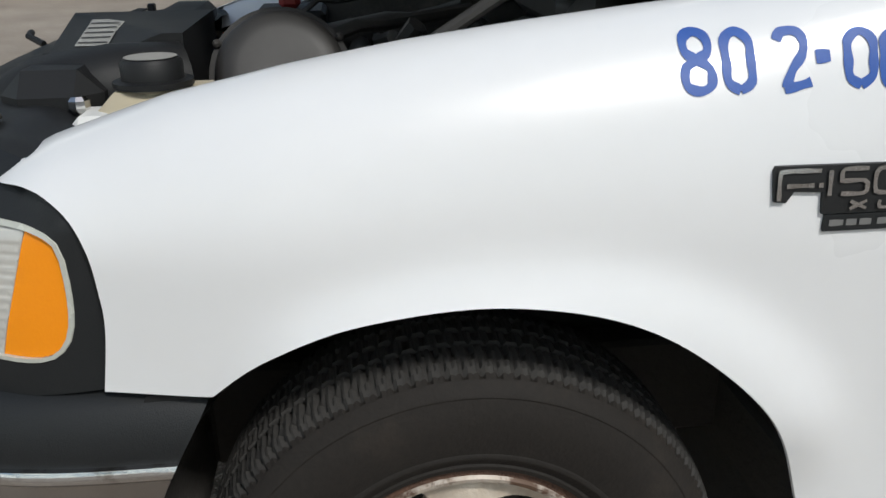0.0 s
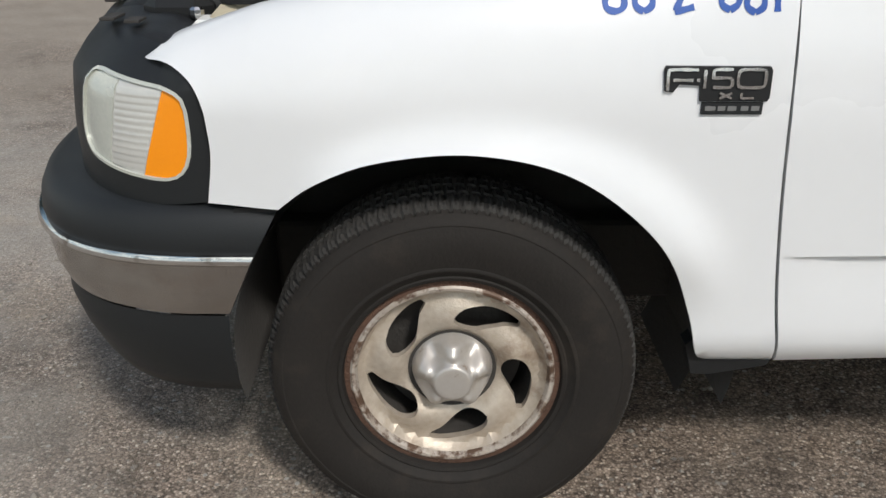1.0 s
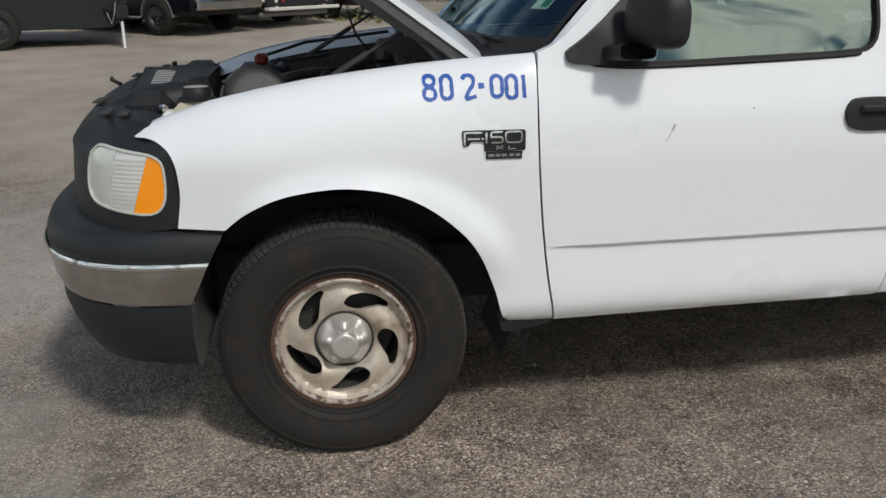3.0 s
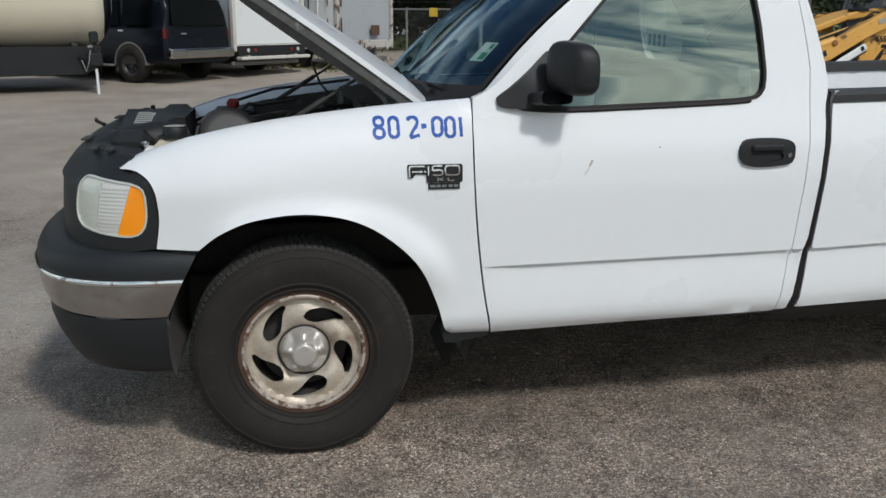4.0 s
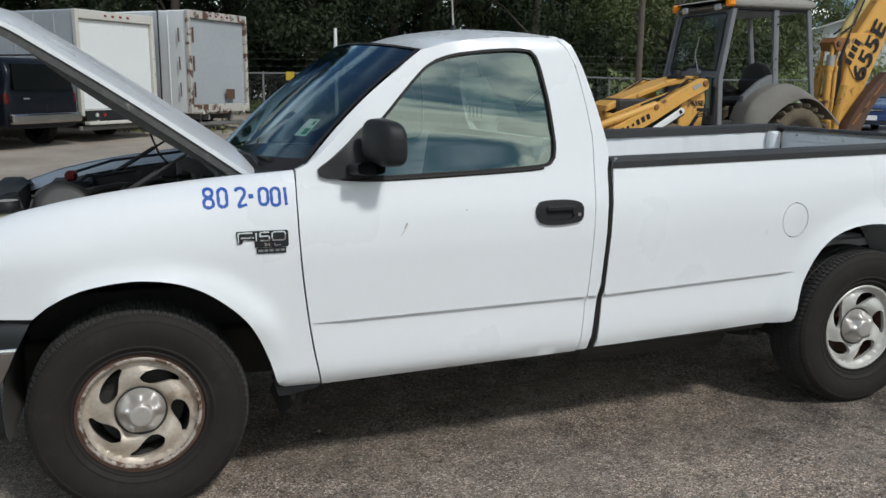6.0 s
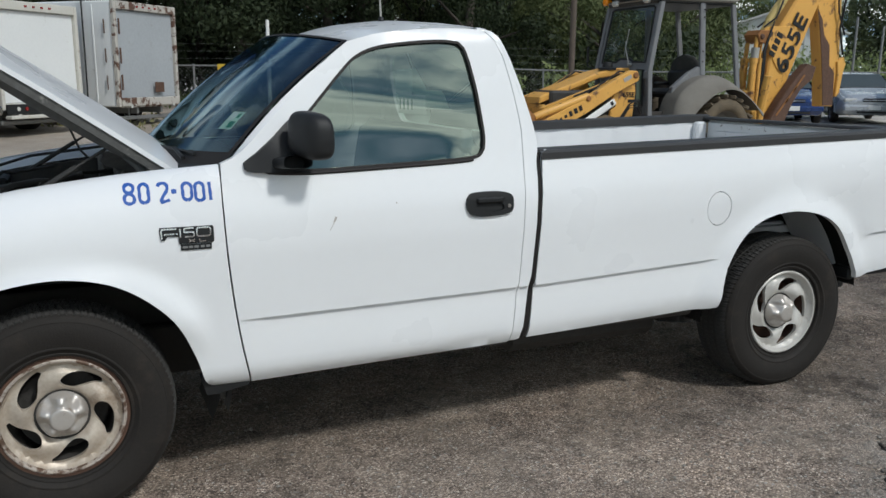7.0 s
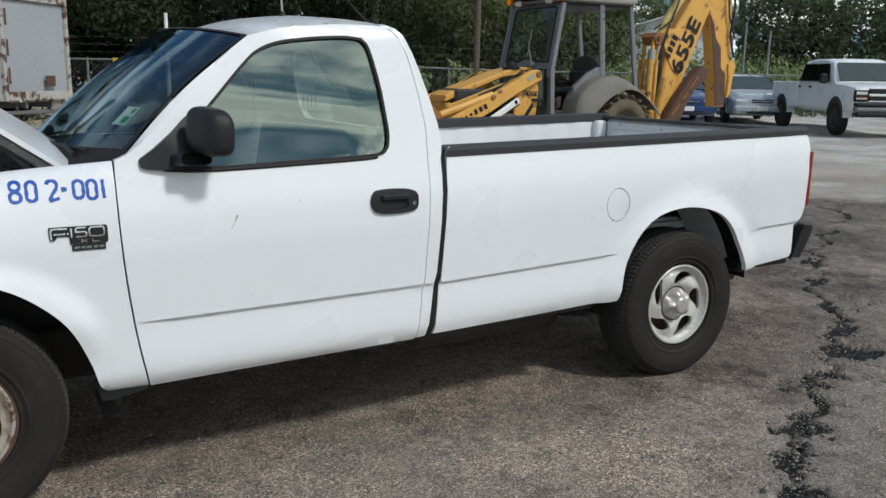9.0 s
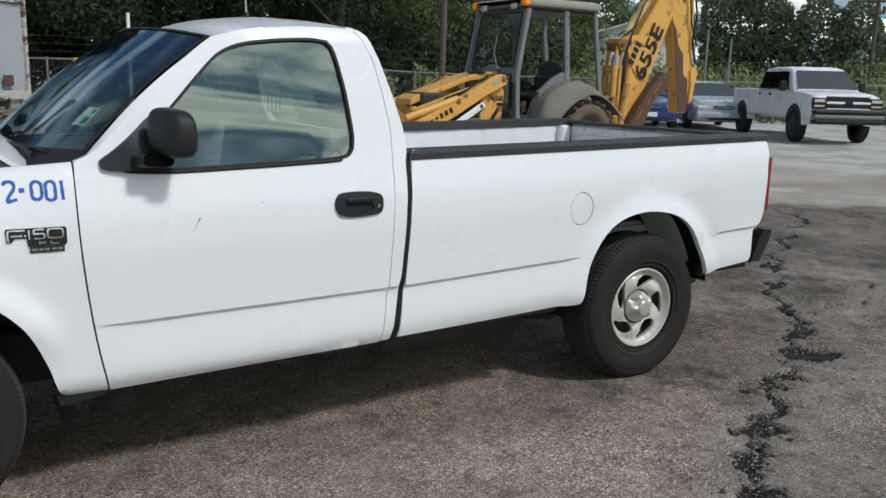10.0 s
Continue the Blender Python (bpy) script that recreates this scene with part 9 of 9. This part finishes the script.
# ---- trees ----
def make_tree(seed, leaf, h=10.0, spread=3.2, cards=28000, size=0.074, low=0.12):
    """Tapered trunk, limbs, and a crown of leaf sprays in uneven clumps."""
    rnd = random.Random(seed)
    t = thing("tree", "leafy green tree in dense summer foliage", "tree", None, "trees along the fence")
    tr = Mesh()
    top = Vector((rnd.uniform(-0.4, 0.4), rnd.uniform(-0.4, 0.4), h * 0.86))
    mid = top * 0.5 + Vector((rnd.uniform(-0.3, 0.3), rnd.uniform(-0.3, 0.3), 0))
    tr.tube([(0, 0, -0.2), (0, 0, h * 0.1), mid * 0.6, mid, top], [0.26, 0.21, 0.17, 0.13, 0.03], 9)
    clumps = []
    for k in range(46):
        a, f = rnd.uniform(0, 6.283), rnd.uniform(low, 1.0)
        w = spread * (math.sin(math.pi * min(1, 0.12 + f * 0.88)) ** 0.6) * rnd.uniform(0.35, 1.08)
        c = Vector((math.cos(a) * w, math.sin(a) * w, h * f * rnd.uniform(0.92, 1.05)))
        clumps.append((c, rnd.uniform(0.45, 1.05)))
        if k % 3 == 0:
            base = mid * min(1.6, max(0.25, f * 1.4))
            tr.tube([base, base.lerp(c, 0.5) + Vector((0, 0, 0.2)), c], [0.07, 0.045, 0.015], 6)
    tr.ob("trunk", BARK, t, smooth=60)
    vs, fs = [], []
    for k in range(cards):
        c, r = clumps[k % len(clumps)]
        d = Vector((rnd.gauss(0, 1), rnd.gauss(0, 1), rnd.gauss(0, 0.8)))
        d = d.normalized() * r * rnd.random() ** 0.4
        p = c + d
        n = (d.normalized() + Vector((rnd.uniform(-0.8, 0.8), rnd.uniform(-0.8, 0.8), rnd.uniform(-0.2, 0.9)))).normalized()
        a = n.orthogonal().normalized()
        a = (a * math.cos(k * 1.7) + n.cross(a) * math.sin(k * 1.7))
        b = n.cross(a)
        s = size * rnd.uniform(0.6, 1.35)
        i = len(vs)
        vs += [p - a * s, p + b * s * 0.45 + n * s * 0.12, p + a * s, p - b * s * 0.45 + n * s * 0.12]
        fs.append((i, i + 1, i + 2, i + 3))
    Mesh().add(vs, fs).ob("crown", leaf, t, smooth=0, fix=False)
    return t


protos = [make_tree(1, LEAF), make_tree(2, LEAF, 11, 3.6), make_tree(3, LEAF, 9, 3.0), make_tree(4, LEAF_LIGHT, 9, 3.0), make_tree(5, LEAF_SHADED, 10, 3.6), make_tree(6, LEAF_SHADED, 11, 3.8)]
spots = []
rnd = random.Random(77)
for row, (dep, jit) in enumerate(((38, 3), (46, 4), (56, 4))):
    a = -42.0
    while a < 76:
        aa = radians(a + rnd.uniform(-1, 1))
        d = dep + rnd.uniform(-jit, jit)
        # towards the tail of the truck the wood stands further back
        far = sstep(36, 48, a)
        d *= 1 + 0.45 * far
        if row == 0 and a > 34 and rnd.random() < 0.9:
            a += 4.5
            continue
        s = rnd.uniform(0.95, 1.35) * (1.0 - 0.10 * far)
        if 40.0 < a < 50.5:
            s *= 0.50
        elif 52.8 < a < 55.5:
            s *= 0.81
        elif a > 55.5:
            s *= 0.50
        spots.append((d * math.sin(aa) + 0.1, d * math.cos(aa) - 4.2, s, rnd.uniform(0, 360), rnd.random(), a))
        a += (4.6, 4.2, 3.8)[row] * rnd.uniform(0.8, 1.15)
used = set()
for x, y, s, turn, pick, a in spots:
    k = 3 if pick > 0.82 else int(pick / 0.82 * 3)
    if a > 26 and pick > 0.40:
        k = 3
    # trees on the left, and a few others, take the leaves darkened for shade
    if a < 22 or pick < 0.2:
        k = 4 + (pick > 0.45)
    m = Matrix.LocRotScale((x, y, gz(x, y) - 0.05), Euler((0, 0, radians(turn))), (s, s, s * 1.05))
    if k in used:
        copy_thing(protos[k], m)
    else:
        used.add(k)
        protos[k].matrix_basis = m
for k in range(len(protos)):
    if k not in used:
        protos[k].matrix_basis = pose(26 + 4 * k, 46, gz(26 + 4 * k, 46))


def leaf_mass(name, label, places, material, size, seed, category="bushes"):
    """Weeds and undergrowth nobody could count: sprays of leaves at (x, y, z)."""
    rnd = random.Random(seed)
    vs, fs = [], []
    for x, y, z in places:
        n = Vector((rnd.uniform(-1, 1), rnd.uniform(-1.4, 0.4), rnd.uniform(0, 1))).normalized()
        a = n.orthogonal().normalized()
        t = rnd.uniform(0, 6.28)
        a = a * math.cos(t) + n.cross(a) * math.sin(t)
        b = n.cross(a)
        s = size * rnd.uniform(0.5, 1.4)
        i = len(vs)
        p = Vector((x, y, z))
        vs += [p - a * s, p + b * s * 0.45, p + a * s, p - b * s * 0.45]
        fs.append((i, i + 1, i + 2, i + 3))
    return tagged(Mesh().add(vs, fs).ob(name, material, None, label, smooth=0, fix=False), category=category, kind="stuff")


def behind_fence(t, off):
    """A point off metres behind the fence, t metres along it from its left end."""
    run = 0
    for (x1, y1), (x2, y2) in zip(FENCE, FENCE[1:]):
        l = math.hypot(x2 - x1, y2 - y1)
        if t <= run + l or (x2, y2) == FENCE[-1]:
            k = (t - run) / l
            return x1 + (x2 - x1) * k - (y2 - y1) / l * off, y1 + (y2 - y1) * k + (x2 - x1) / l * off
        run += l


rnd = random.Random(9)
pl = []
for _ in range(26000):
    t, off = rnd.uniform(30, 78), rnd.uniform(1.5, 20) ** 1.0
    x, y = behind_fence(t, off)
    hmax = (0.5 + 0.9 * abs(math.sin(t * 0.7 + off * 0.35)) + 0.6 * abs(math.sin(t * 0.23 + 1))) * (0.55 + off / 22)
    pl.append((x, y, gz(x, y) + hmax * rnd.random() ** 0.5 * 1.25))
leaf_mass("weeds", "tall green weeds and vines behind the fence", pl, WEED, 0.13, 3)
pl = []
for _ in range(16000):
    t, off = rnd.uniform(0, 78), rnd.uniform(0.3, 9)
    x, y = behind_fence(t, off)
    pl.append((x, y, gz(x, y) + rnd.random() * 0.45))
leaf_mass("grass", "rough green grass behind the fence", pl, GRASS, 0.14, 4, "grass")
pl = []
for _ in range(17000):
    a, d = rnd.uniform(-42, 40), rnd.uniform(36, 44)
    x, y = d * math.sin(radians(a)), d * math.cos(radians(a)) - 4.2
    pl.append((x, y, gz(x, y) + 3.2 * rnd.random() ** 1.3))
leaf_mass("undergrowth", "undergrowth at the edge of the trees, its leaves coloured dark for shade", pl, LEAF_SHADED, 0.2, 5)
pl = []
for _ in range(3000):
    x, y = rnd.uniform(-6, 12), rnd.uniform(17.5, 24.5)
    if math.sin(x * 1.1) + math.sin(y * 1.7 + x) > 0.3:
        pl.append((x, y, gz(x, y) + rnd.random() ** 2 * 0.16))
leaf_mass("dry_grass", "dry tufts of grass round the trailers", pl, DRYGRASS, 0.07, 6, "grass")
# dark wood far behind
pl = []
for _ in range(210000):
    a, d = rnd.uniform(-46, 80), rnd.uniform(64, 76)
    top = 13.0 if a < 40 else (2.8 if 42 < a < 48.5 else 9.0 if a < 56.0 else 7.0 if a < 58.0 else 5.4) + (0.0 + 1.4 * math.sin(a * 0.9) + 1.0 * math.sin(a * 2.3))
    x, y = d * math.sin(radians(a)), d * math.cos(radians(a)) - 4.2
    pl.append((x, y, gz(x, y) + top * rnd.random() ** 0.65))
leaf_mass("far_woods", "dark green woods in the distance", pl, LEAF_FAR, 0.19, 7, "woods")
wv = Mesh()
for x, y, z in [(t[0], t[1], 0) for t in [behind_fence(rnd.uniform(58, 62), rnd.uniform(6, 10)) for _ in range(60)]]:
    wv.box(x, y, gz(x, y) + rnd.uniform(1.6, 2.3), 0.09, 0.09, 0.09, 0.03)
tagged(wv.ob("blossoms", WHITEPRINT, None, "white blossoms among the weeds"), category="flowers", kind="stuff")
